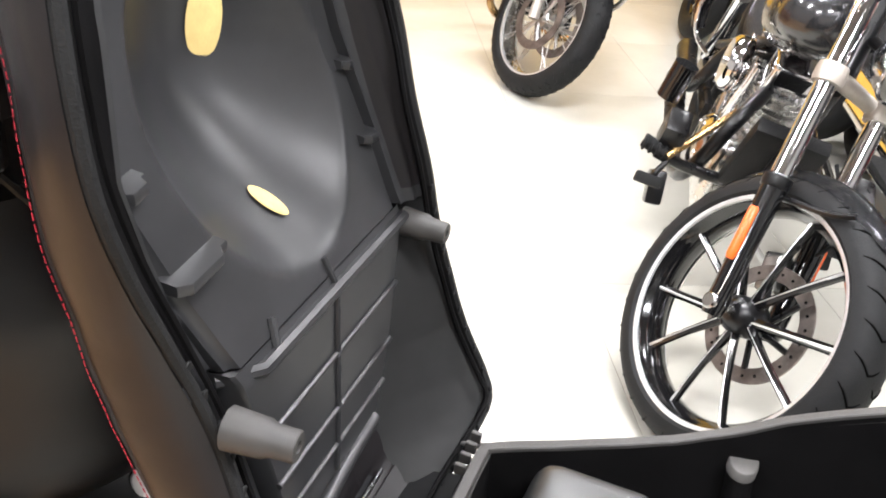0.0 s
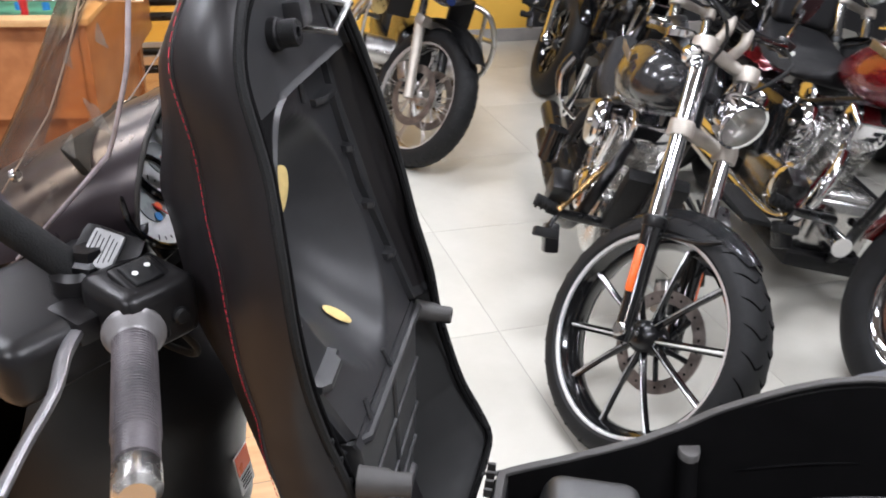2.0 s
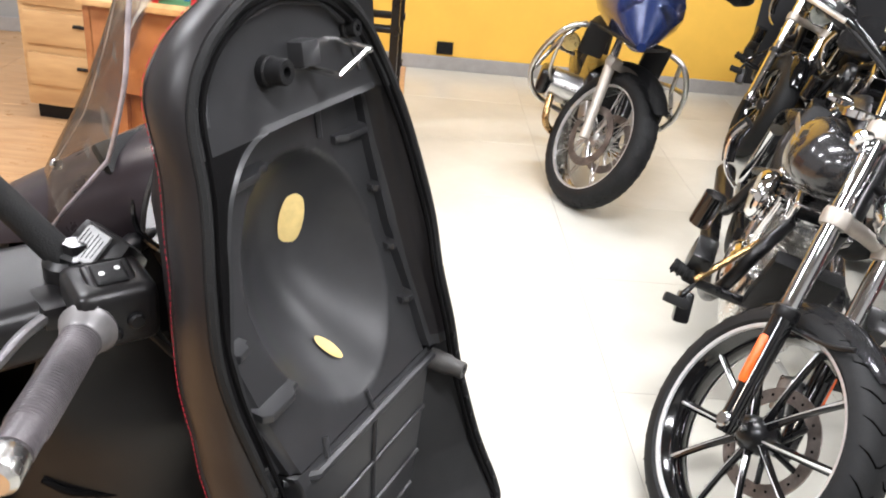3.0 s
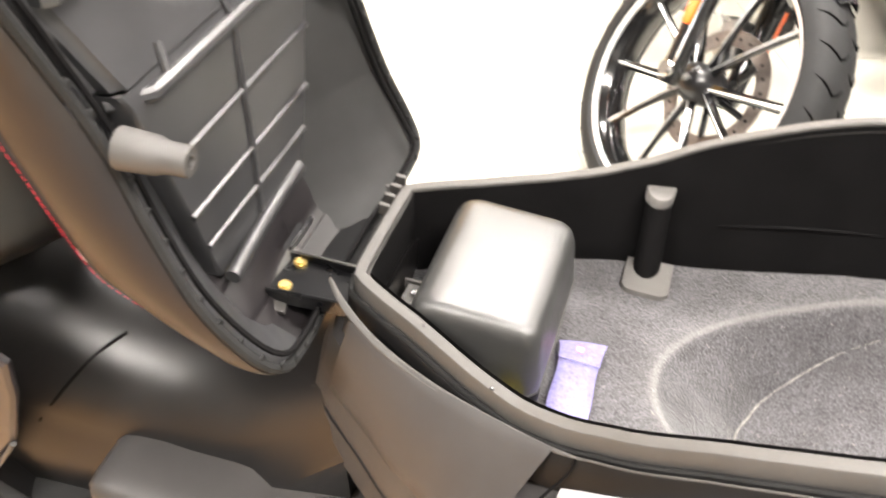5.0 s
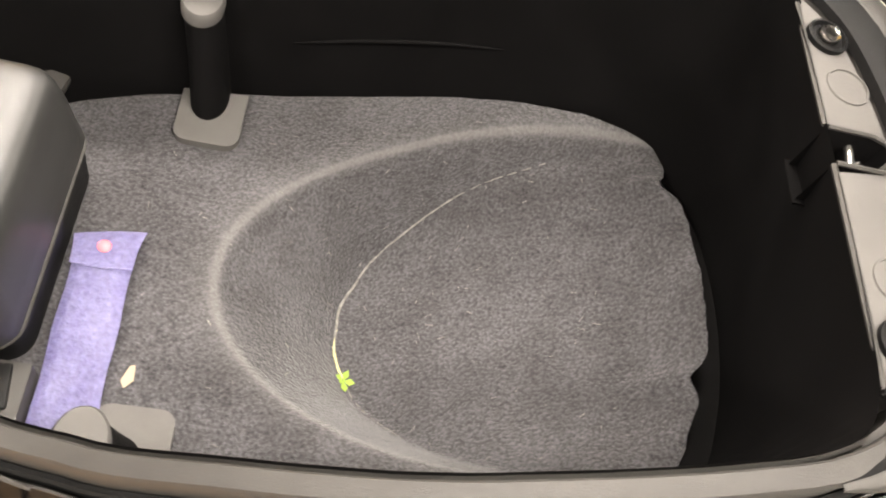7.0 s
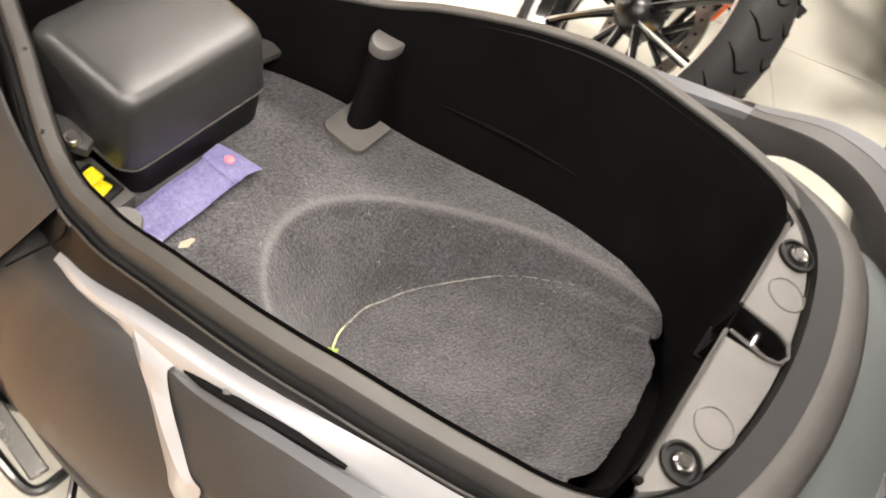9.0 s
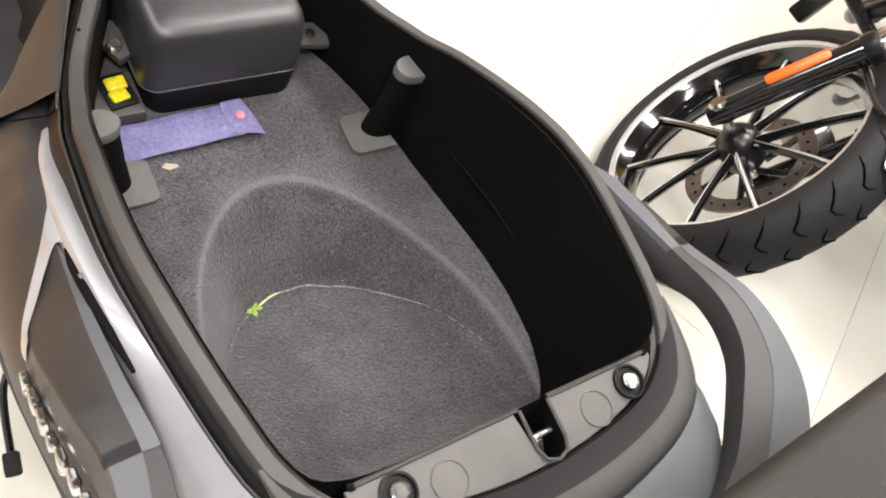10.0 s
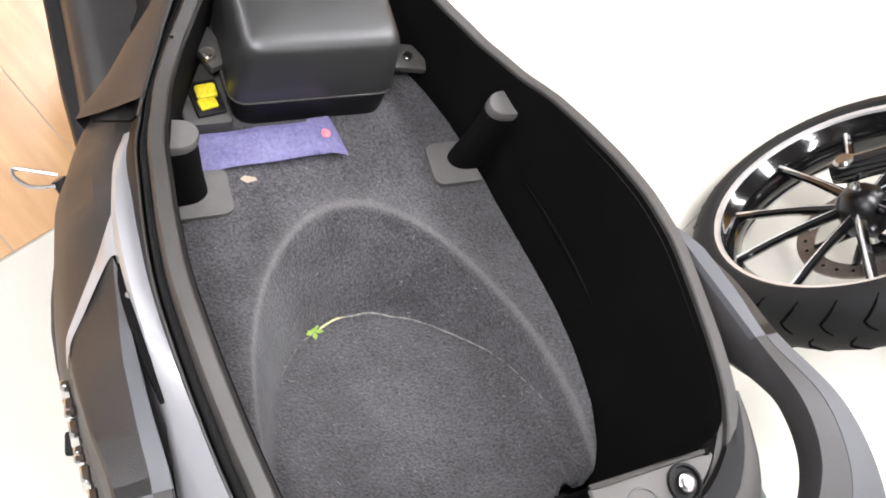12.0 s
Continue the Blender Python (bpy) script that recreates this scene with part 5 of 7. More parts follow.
    for i in range(24):
        z = 0.797 + (1.031 - 0.797) * i / 23
        l, r = interp(z, PANEL_Z, PANEL_L), interp(z, PANEL_Z, PANEL_R)
        ring = [V(panel_x(z) - 0.030, l - 0.004, z), V(panel_x(z) - 0.003, l - 0.001, z), V(panel_x(z), l + 0.002, z)]
        ring += [V(panel_x(z), l + (r - l) * k / 8, z) for k in range(1, 8)]
        ring += [V(panel_x(z), r - 0.002, z), V(panel_x(z) - 0.003, r + 0.001, z), V(panel_x(z) - 0.030, r + 0.004, z)]
        front.append(ring)
    part("ribbed_panel", loft(front, False, False), M_UNDER, base, "moulded panel with raised ribs", sharp=40)
    rib("rib", [(-0.170, 1.020), (0.126, 1.020)], 0.0065, 0.002)
    rib("rib", [(-0.150, 0.952), (0.106, 0.952)], 0.0032, 0.001)
    rib("rib", [(-0.137, 0.890), (0.090, 0.890)], 0.0032, 0.001)
    rib("rib", [(-0.125, 0.845), (0.074, 0.845)], 0.0032, 0.001)
    rib("rib", [(-0.020, 1.048), (-0.018, 1.018), (-0.024, 0.952), (-0.028, 0.890), (-0.032, 0.812)], 0.0032, 0.001)
    rib("rib", [(-0.110, 1.044), (-0.118, 1.022)], 0.0040, 0.001)
    def fin(y0, z0, y1, z1, tall=0.012, wide=0.005):
        rings = []
        for k in range(9):
            y, z = y0 + (y1 - y0) * k / 8, z0 + (z1 - z0) * k / 8
            x = under_x(z, y)
            up = tall * (1.0 if k < 7 else 0.55)
            rings.append([V(x - 0.01, y, z - wide), V(x + up - 0.001, y, z - wide * 0.8), V(x + up, y, z - wide * 0.45), V(x + up, y, z + wide * 0.45), V(x + up - 0.001, y, z + wide * 0.8), V(x - 0.01, y, z + wide)])
        part("fin", loft(rings), M_UNDER, base)
    for z, l1, l2 in ((1.327, 0.088, 0.070), (1.255, 0.020, 0.022), (1.180, 0.024, 0.022), (1.112, 0.056, 0.030)):
        l, r = panel_sides(z)
        fin(l + 0.002, z, l + l1 + 0.006, z + 0.004, 0.0165, 0.0055)
        fin(r - 0.002, z - 0.006, r - l2, z - 0.004)
    rib("rib", [(0.006, 1.372), (0.004, 1.332)], 0.0035, 0.002)
    part("nose_bar", tube([(-0.398, -0.115, 0.800), (-0.408, -0.02, 0.801), (-0.410, 0.055, 0.806)], 0.008, 10, 4), M_UNDER, base, "raised bar at the nose of the base")
    part("nose_plate", rbox(0.07, 0.12, 0.004, 0.001, 1, pose(-0.395, -0.005, 0.735, 0, 62, 0)), M_UNDER, base)
    part("hinge_strap", rbox(0.004, 0.055, 0.07, 0.001, 1, pose(-0.398, 0.015, 0.715, 0, 12, 0)), M_DARKMETAL, base, "black steel hinge strap")
    # buffers and lock loop
    def post(x, y, z, d, r, l, m_post=M_RIM):
        m = Matrix.Translation((x, y, z)) @ axis_to(d)
        p = part("buffer", lathe([(r * 1.35, -l), (r * 1.2, -l * 0.45), (r * 1.05, -l * 0.4), (r * 1.05, -l * 0.36), (r, -l * 0.34), (r, -0.002), (r * 0.9, 0), (r * 0.4, 0), (r * 0.38, -0.008), (0, -0.008)], 24, m), m_post, base, "grey rubber buffer post")
        return p
    post(-0.376, 0.133, 1.008, (0.99, -0.03, 0.0), 0.0115, 0.05)
    post(-0.366, -0.186, 1.004, (0.99, 0.10, 0.0), 0.0125, 0.055)
    post(-0.492, -0.104, 1.432, (0.98, 0, 0.17), 0.0125, 0.040, M_BLACK)
    post(-0.504, 0.036, 1.448, (0.98, 0, 0.17), 0.0095, 0.026, M_BLACK)
    loop = [(-0.530, -0.038, 1.420), (-0.482, -0.038, 1.418), (-0.479, -0.033, 1.419), (-0.479, 0.012, 1.433), (-0.482, 0.017, 1.434), (-0.530, 0.017, 1.438)]
    part("lock_loop", tube(loop, 0.0036, 8, 2), M_POLISH, base, "shiny steel lock loop")
    part("loop_plate", rbox(0.006, 0.062, 0.045, 0.002, 1, pose(-0.523, -0.012, 1.428, 0, -10, 0)), M_DARKMETAL, base)
    part("loop_block", rbox(0.028, 0.030, 0.026, 0.005, 2, pose(-0.514, -0.052, 1.436, 0, -10, 0)), M_UNDER, base, "moulded block beside the lock loop")
    arch = [(seat_c(1.42) - 0.125, 1.40), (seat_c(1.44) - 0.112, 1.445), (seat_c(1.47) - 0.07, 1.476), (seat_c(1.48), 1.487), (seat_c(1.47) + 0.07, 1.476), (seat_c(1.44) + 0.112, 1.445), (seat_c(1.42) + 0.125, 1.40)]
    rib("arch_bead", arch, 0.003, 0.002)
    # foam showing through the two drain holes
    foam = mat("yellow_seat_foam", (0.80, 0.60, 0.24), 0.8, 0, 0.08, 60, 0.2, 300)
    for y, z, wide, tall, turn in ((0.004, 1.225, 0.0165, 0.036, -6), (-0.022, 1.088, 0.0082, 0.021, 24)):
        x0 = under_x(z, y)
        dz = (under_x(z + 0.01, y) - under_x(z - 0.01, y)) / 0.02
        dy = (under_x(z, y + 0.01) - under_x(z, y - 0.01)) / 0.02
        nrm = V(1, -dy, -dz).normalized()
        up = (V(0, 0, 1) - nrm * nrm.z).normalized()
        side = up.cross(nrm)
        m = Matrix(((side.x, up.x, nrm.x, x0), (side.y, up.y, nrm.y, y), (side.z, up.z, nrm.z, z), (0, 0, 0, 1))) @ Matrix.Translation((0, 0, 0.003)) @ pose(0, 0, 0, 0, 0, turn)
        ring = bmesh.new()
        lathe([(0, 0.0008), (0.9, 0.0008), (1.0, 0.0)], 28, m @ Matrix.Diagonal((wide, tall, 1, 1)), ring)
        part("foam_window", ring, foam, base, "yellow foam showing through a drain hole")


open_seat()

# ---- handlebar, instruments and windscreen ----
def handlebar():
    bar = part("handlebar", tube([(-0.60, -0.26, 1.200), (-0.66, -0.16, 1.215), (-0.69, 0.0, 1.215), (-0.76, 0.15, 1.215), (-0.83, 0.24, 1.200)], 0.012, 12), M_DARKMETAL, scooter, "black handlebar with its switchgear")
    cov = [V(-0.70, -0.17, 1.185), V(-0.72, -0.08, 1.18), V(-0.725, 0.0, 1.18), V(-0.72, 0.08, 1.18), V(-0.70, 0.17, 1.185)]
    part("bar_cover", tube(cov, [0.036, 0.046, 0.05, 0.046, 0.036], 16), M_SWITCH, bar, "dark plastic handlebar cover")
    part("bar_shroud", rbox(0.15, 0.13, 0.062, 0.020, 3, pose(-0.715, -0.235, 1.178, 0, 0, -24)), M_SWITCH, bar, "dark plastic shroud round the lever pivot")
    made = set()
    for s in (1, -1):
        made = set(bar.children)
        a, b = V(-0.597, s * 0.262, 1.203), V(-0.520, s * 0.408, 1.200)
        d = (b - a).normalized()
        g = part("grip", tube([a, a + d * 0.012, a + d * 0.014, a + d * 0.15, b], [0.0215, 0.0215, 0.0178, 0.0168, 0.0168], 20, 1), M_GRIP, bar, "worn grey rubber grip")
        bm = bmesh.new()
        for i in range(34):
            c = a + d * (0.018 + 0.0036 * i)
            lathe([(0.0174, -0.0008), (0.0183, 0.0), (0.0174, 0.0008)], 20, Matrix.Translation(c) @ axis_to(d), bm)
        part("grip_rib", bm, M_GRIP, g)["kind"] = "stuff"
        part("bar_end", lathe([(0.014, 0), (0.017, 0.004), (0.017, 0.026), (0.012, 0.031), (0, 0.031)], 20, Matrix.Translation(b) @ axis_to(d)), M_POLISH, g, "polished bar end weight")
        part("flange", lathe([(0.016, -0.006), (0.026, -0.004), (0.027, 0.0), (0.024, 0.003), (0.0205, 0.016), (0.0185, 0.018)], 24, Matrix.Translation(a) @ axis_to(d)), M_COLLAR, g, "grey plastic grip collar")
        # switch housing
        c = V(-0.610, s * 0.222, 1.208)
        turn = Matrix.Translation(c) @ pose(0, 0, 0, 0, 0, s * 28)
        sw = part("switch_housing", rbox(0.075, 0.075, 0.062, 0.014, 3, turn), M_SWITCH, bar, "black switch housing with rocker switches")
        part("switch_bezel", rbox(0.040, 0.044, 0.006, 0.005, 3, turn @ pose(0.006, 0.0, 0.0315, 0, 14, 0)), M_SWITCH, sw)
        part("rocker", rbox(0.030, 0.030, 0.009, 0.004, 3, turn @ pose(0.0065, 0.0, 0.0335, 0, 14, 0)), M_BLACK, sw, "black rocker switch")
        for k in (-1, 1):
            part("symbol", lathe([(0, 0.0005), (0.0028, 0.0005), (0.0028, 0)], 12, turn @ pose(0.0065, 0.0, 0.0335, 0, 14, 0) @ Matrix.Translation((-0.002 * k, k * 0.0075, 0.0046))), M_MARK, sw, "white switch symbol")
        part("horn_button", lathe([(0.008, 0), (0.008, 0.006), (0.006, 0.008), (0, 0.008)], 14, turn @ pose(0.036, 0.012, -0.002, 0, 90, 0)), M_BLACK, sw)
        part("lower_switch", rbox(0.012, 0.018, 0.012, 0.003, 1, turn @ pose(0.038, -0.010, -0.012)), M_BLACK, sw)
        # brake fluid reservoir, its lid, the lever and the mirror stem
        lv = [(-0.652, s * 0.262, 1.196), (-0.640, s * 0.300, 1.198), (-0.622, s * 0.345, 1.196), (-0.612, s * 0.40, 1.192), (-0.600, s * 0.45, 1.190)]
        part("brake_lever", tube(lv, [0.011, 0.0095, 0.008, 0.0075, 0.008], 10, 5, None, False, 0.6), M_LEVER, bar, "satin alloy brake lever")
        part("lever_bracket", rbox(0.05, 0.05, 0.026, 0.007, 2, pose(-0.655, s * 0.238, 1.198, 0, 0, s * 25)), M_SWITCH, bar)
        cab = [(-0.66, s * 0.245, 1.185), (-0.70, s * 0.23, 1.15), (-0.73, s * 0.18, 1.10), (-0.76, s * 0.12, 1.05)]
        part("brake_hose", tube(cab, 0.005, 8), M_RUBBER, bar)
        part("switch_cable", tube([(-0.600, s * 0.20, 1.180), (-0.590, s * 0.17, 1.13), (-0.62, s * 0.13, 1.09), (-0.70, s * 0.08, 1.07)], 0.004, 8), M_RUBBER, bar)
        if s > 0:
            # turned to the left lock, so the right end swings forward
            for ob in set(bar.children) - made:
                ob.matrix_basis = Matrix.Translation((-0.215, -0.02, 0))
            continue
        res = part("brake_reservoir", rbox(0.062, 0.052, 0.050, 0.010, 2, pose(-0.656, s * 0.184, 1.224, -s * 42, 14, 0)), M_SWITCH, bar, "black brake reservoir with an alloy lid")
        lid = part("reservoir_lid", rbox(0.030, 0.036, 0.006, 0.004, 2, pose(-0.652, s * 0.202, 1.2470, -s * 42, 14, 0)), M_LIDPAINT, res, "alloy lid with engraved warning lines")
        bm = bmesh.new()
        for i in range(6):
            rbox(0.0010, 0.028 - 0.004 * (i % 3), 0.0004, 0, 1, pose(-0.652, s * 0.202, 1.2470, -s * 42, 14, 0) @ Matrix.Translation((-0.0105 + 0.0042 * i, 0, 0.0031)), bm)
        part("engraved_lines", bm, M_BLACK, lid)
        base = V(-0.676, s * 0.207, 1.222)
        top = V(-0.775, s * 0.255, 1.345)
        stem = part("mirror_stem", tube([base, base.lerp(top, 0.5) + V(-0.008, 0, 0.004), top, top + V(-0.03, s * 0.05, 0.09)], [0.0155, 0.015, 0.0125, 0.010], 14), M_RUBBER, bar, "black rubber covered mirror stem")
        part("stem_nut", lathe([(0.017, 0), (0.017, 0.010), (0.013, 0.014), (0.013, 0.024), (0, 0.024)], 6, pose(base.x + 0.012, base.y, base.z + 0.004)), M_DARKMETAL, stem)
        part("clamp_ring", lathe([(0.020, -0.014), (0.026, -0.012), (0.026, 0.004), (0.020, 0.010)], 24, pose(base.x, base.y, base.z)), M_SWITCH, stem)
        hd = part("mirror_head", rbox(0.03, 0.15, 0.085, 0.012, 3, pose(-0.815, s * 0.34, 1.47, 0, 0, s * 12)), M_BLACK, stem, "black rear-view mirror")
        part("mirror_glass", rbox(0.003, 0.135, 0.072, 0.001, 1, pose(-0.799, s * 0.337, 1.47, 0, 0, s * 12)), M_CHROME, hd)


def dashboard():
    """Hooded cowl with three white dials on a slanted panel."""
    def arch(x, a, b, z0, n=24):
        return [V(x, -a * math.cos(math.pi * k / n), z0 + b * math.sin(math.pi * k / n)) for k in range(n + 1)]
    outer = [arch(-0.662, 0.128, 0.126, 1.218), arch(-0.70, 0.140, 0.116, 1.212), arch(-0.76, 0.156, 0.095, 1.202), arch(-0.83, 0.172, 0.076, 1.182), arch(-0.92, 0.190, 0.055, 1.150), arch(-1.0, 0.190, 0.02, 1.115)]
    cowl = part("dash_cowl", loft(outer, False, False), M_COWL, scooter, "glossy violet-grey cowl round the instruments", sharp=60)
    inner = [arch(-0.662, 0.128, 0.126, 1.218), arch(-0.662, 0.121, 0.119, 1.218), arch(-0.685, 0.116, 0.113, 1.214), arch(-0.74, 0.118, 0.100, 1.21), arch(-0.78, 0.10, 0.07, 1.21), arch(-0.79, 0.02, 0.02, 1.22)]
    part("hood_lining", loft(inner, False, False), M_BLACK, cowl, "black hood lining", sharp=40)
    part("hood_edge", tube(arch(-0.660, 0.1255, 0.1235, 1.218), 0.0028, 8, 1), M_RIM, cowl)
    m = pose(-0.690, -0.012, 1.246, 0, 53, 0)
    pan = part("instrument_panel", rbox(0.15, 0.205, 0.012, 0.006, 2, m), M_BLACK, cowl, "instrument panel with white dials")
    for x, y, r in ((-0.008, 0.0, 0.052), (0.024, -0.066, 0.045), (-0.006, 0.068, 0.040)):
        d = part("dial", lathe([(0, 0.008), (r, 0.008), (r, 0.006)], 36, m @ Matrix.Translation((x, y, 0))), M_DIAL, pan, "white dial face")
        part("dial_hood", tube([m @ V(x + (r + 0.004) * math.cos(a), y + (r + 0.004) * math.sin(a), 0.012 + 0.016 * max(0.0, -math.cos(a))) for a in [2 * math.pi * k / 30 for k in range(30)]], 0.004, 8, 1, None, True), M_GLOSSBLACK, d, "black dial surround")
        part("dial_centre", lathe([(0, 0.0096), (r * 0.40, 0.0094), (r * 0.40, 0.008)], 30, m @ Matrix.Translation((x, y, 0))), M_LCD, d)
        bm = bmesh.new()
        for i in range(19):
            a = math.radians(-40 + 260 * i / 18)
            rbox(0.006 if i % 3 == 0 else 0.0035, 0.0012, 0.0006, 0, 1, m @ Matrix.Translation((x, y, 0.0088)) @ pose(0, 0, 0, 0, 0, math.degrees(a)) @ Matrix.Translation((r * 0.82, 0, 0)), bm)
        part("tick_marks", bm, M_BLACK, d)
        part("needle", rbox(r * 0.8, 0.0022, 0.0015, 0.0005, 1, m @ Matrix.Translation((x, y, 0.0115)) @ pose(0, 0, 0, 0, 0, 30) @ Matrix.Translation((r * 0.35, 0, 0))), M_REDPLAS, d)
    part("lcd_window", rbox(0.034, 0.060, 0.003, 0.003, 1, m @ Matrix.Translation((0.052, 0.02, 0.0065))), M_LCD, pan, "grey digital display")
    for x, y, mt in ((0.028, -0.060, M_ORANGE), (0.036, -0.070, M_BLUEPLAS), (0.012, 0.066, M_REDPLAS)):
        part("warning_light", lathe([(0, 0.0106), (0.005, 0.0106), (0.005, 0.008)], 14, m @ Matrix.Translation((x, y, 0.0004))), mt, pan)
    # shelf between the panel and the handlebar
    rows = [[V(-0.640 - 0.03 * f * f, 0.135 * f, 1.172 - 0.02 * f * f) for f in [-1 + k / 6 for k in range(13)]], [V(-0.665 - 0.02 * f * f, 0.135 * f, 1.205 - 0.01 * f * f) for f in [-1 + k / 6 for k in range(13)]], [V(-0.70, 0.15 * f, 1.20) for f in [-1 + k / 6 for k in range(13)]]]
    part("dash_shelf", loft(rows, False, False), M_SHELL, cowl, "dark shelf below the dials")


def windscreen():
    rows = []
    for i in range(25):
        u = i / 24
        row = []
        for k in range(25):
            f = -1 + 2 * k / 24
            w = interp(u, [0, 0.2, 0.75, 0.9, 1.0], [0.150, 0.172, 0.172, 0.150, 0.085])
            x = -0.93 + 0.26 * u ** 0.85 + interp(u, [0, 0.21, 0.38, 0.57, 0.76, 1.0], [0.12, 0.146, 0.168, 0.149, 0.117, 0.07]) * f * f
            z = 1.19 + 0.42 * u - 0.02 * f * f
            row.append(V(x, w * f, z))
        rows.append(row)
    bm = loft(rows, False, False)
    bmesh.ops.solidify(bm, geom=bm.faces[:], thickness=0.0035)
    ws = part("windscreen", bm, M_SCREEN, scooter, "clear curved acrylic windscreen", sharp=70)
    ws.visible_shadow = False
    edge = [r[0] for r in rows] + rows[-1][1:-1] + [r[-1] for r in reversed(rows)]
    part("screen_edge", tube(edge, 0.0024, 8, 1), mat("screen_edge_acrylic", (0.60, 0.52, 0.54), 0.12, 0.2, 0.3, 30, spec=0.9), ws, "polished bright screen edge")
    for k in (4, 20):
        part("bend_line", tube([r[k] + V(0.002, 0, 0) for r in rows[:22]], 0.0009, 6, 1), M_SCREENLINE, ws, "bright bend line in the screen")
    for y in (-0.11, 0.11):
        for u in (2, 5):
            p = rows[u][4 if y < 0 else 20]
            bolt(p + V(0.004, 0, 0), (1, 0, 0.3), 0.007, 0.006, "screen_screw", ws, M_POLISH)


def warning_label():
    m = pose(-0.629, -0.005, 0.815, 2, 82, 0)
    lab = part("warning_label", rbox(0.062, 0.040, 0.0012, 0.0004, 1, m), M_MARK, scooter, "white and orange warning label")
    part("orange_field", rbox(0.030, 0.036, 0.0008, 0.0003, 1, m @ Matrix.Translation((-0.014, 0, 0.0010))), M_ORANGE, lab)
    bm = bmesh.new()
    for i in range(4):
        rbox(0.0018, 0.028 - 0.005 * (i % 2), 0.0006, 0, 1, m @ Matrix.Translation((0.008 + 0.0055 * i, 0, 0.0009)), bm)
    part("printed_line", bm, M_BLACK, lab)


warning_label()
handlebar()
dashboard()
windscreen()


# ---- loose things in the trunk ----
def pouch():
    """A flat film sleeve lying slightly lifted on the carpet, its mouth folded over and snapped."""
    t = thing("tool_pouch", pose(-0.062, 0.588, 0, 0, 0, 1.5), "violet plastic tool pouch with a pink snap on the carpet", "pouch")

    def lay(y):
        return floor_z(-0.06, y) + 0.010 + 0.004 * smooth_step(-0.16, 0.0, y)
    rows = []
    for i in range(41):
        y = -0.170 + 0.178 * i / 40
        w = 0.0215 + 0.0006 * math.sin(y * 90)
        row = []
        for k in range(13):
            f = -1 + k / 6
            z = lay(y) + 0.0035 * (1 - f ** 4) + 0.0016 * noise.noise(V(y * 28, f * 2.2, 2)) + 0.0007 * noise.noise(V(y * 130, f * 7, 5))
            row.append(V(w * f, y, z))
        rows.append(row)
    bm = loft(rows, False, False)
    bmesh.ops.solidify(bm, geom=bm.faces[:], thickness=0.003)
    part("sleeve", bm, M_PURPLE, t, sharp=70)
    rows = []
    for i in range(11):
        y = -0.004 + 0.030 * i / 10
        row = []
        for k in range(9):
            f = -1 + k / 4
            w = 0.0222 + 0.0035 * (i / 10) ** 2
            tip = 0.005 * (i / 10) * (f + 0.4)
            row.append(V(w * f, y + tip, lay(y) + 0.0052 - 0.002 * abs(f) ** 3 - 0.006 * (i / 10) ** 3 + 0.0008 * noise.noise(V(y * 60, f * 3, 9))))
        rows.append(row)
    bm = loft(rows, False, False)
    bmesh.ops.solidify(bm, geom=bm.faces[:], thickness=0.0012)
    part("flap", bm, M_PURPLE, t, "folded violet flap", sharp=70)
    part("fold_line", tube([V(-0.0215, -0.004, lay(-0.004) + 0.0045), V(0.0, -0.006, lay(-0.004) + 0.0062), V(0.0215, -0.004, lay(-0.004) + 0.0045)], 0.0007, 6), M_PURPLE, t)
    part("snap_button", lathe([(0.0052, 0), (0.0052, 0.0012), (0.0035, 0.002), (0, 0.0021)], 18, pose(-0.001, 0.012, lay(0.012) + 0.0040)), M_PINK, t, "pink snap button")


pouch()


def scraps():
    z = floor_z(0.135, -0.048) + 0.004
    bm = bmesh.new()
    for a in range(5):
        q = Matrix.Translation((0.134, 0.6 - 0.046, z + 0.002)) @ pose(0, 0, 0, random.uniform(-25, 25), random.uniform(-25, 25), a * 72)
        slab([(0, 0), (0.006, 0.0032), (0.0105, 0.0), (0.006, -0.0032)], 0.0006, q, 0, 1, bm)
    tagged(part("leaf_scrap", bm, M_LEAF), "tiny green leaf scrap lying on the carpet", "scrap")
    z = floor_z(-0.02, -0.10) + 0.0045
    bm = slab([(-0.008, -0.003), (0.0, -0.006), (0.010, -0.001), (0.008, 0.002), (-0.004, 0.002)], 0.0008, pose(-0.0267, 0.6 - 0.093, z + 0.001, 3, -4, 70))
    tagged(part("paper_scrap", bm, M_PAPER), "small beige paper scrap on the carpet", "scrap")


scraps()

# ---- motorcycles: x runs forward, y to the left, the front axle stands over the origin ----
def bike_pose(x, y, heading, lean):
    return pose(x, y, 0, 0, 0, heading) @ pose(0, 0, 0, -lean)


def steer_pose(rake, steer, pivot):
    s = V(-math.sin(radians(rake)), 0, math.cos(radians(rake)))
    return Matrix.Translation(pivot) @ Matrix.Rotation(radians(steer), 4, s) @ Matrix.Translation(-pivot), s


def shift(bm, m):
    bm.transform(m)
    return bm


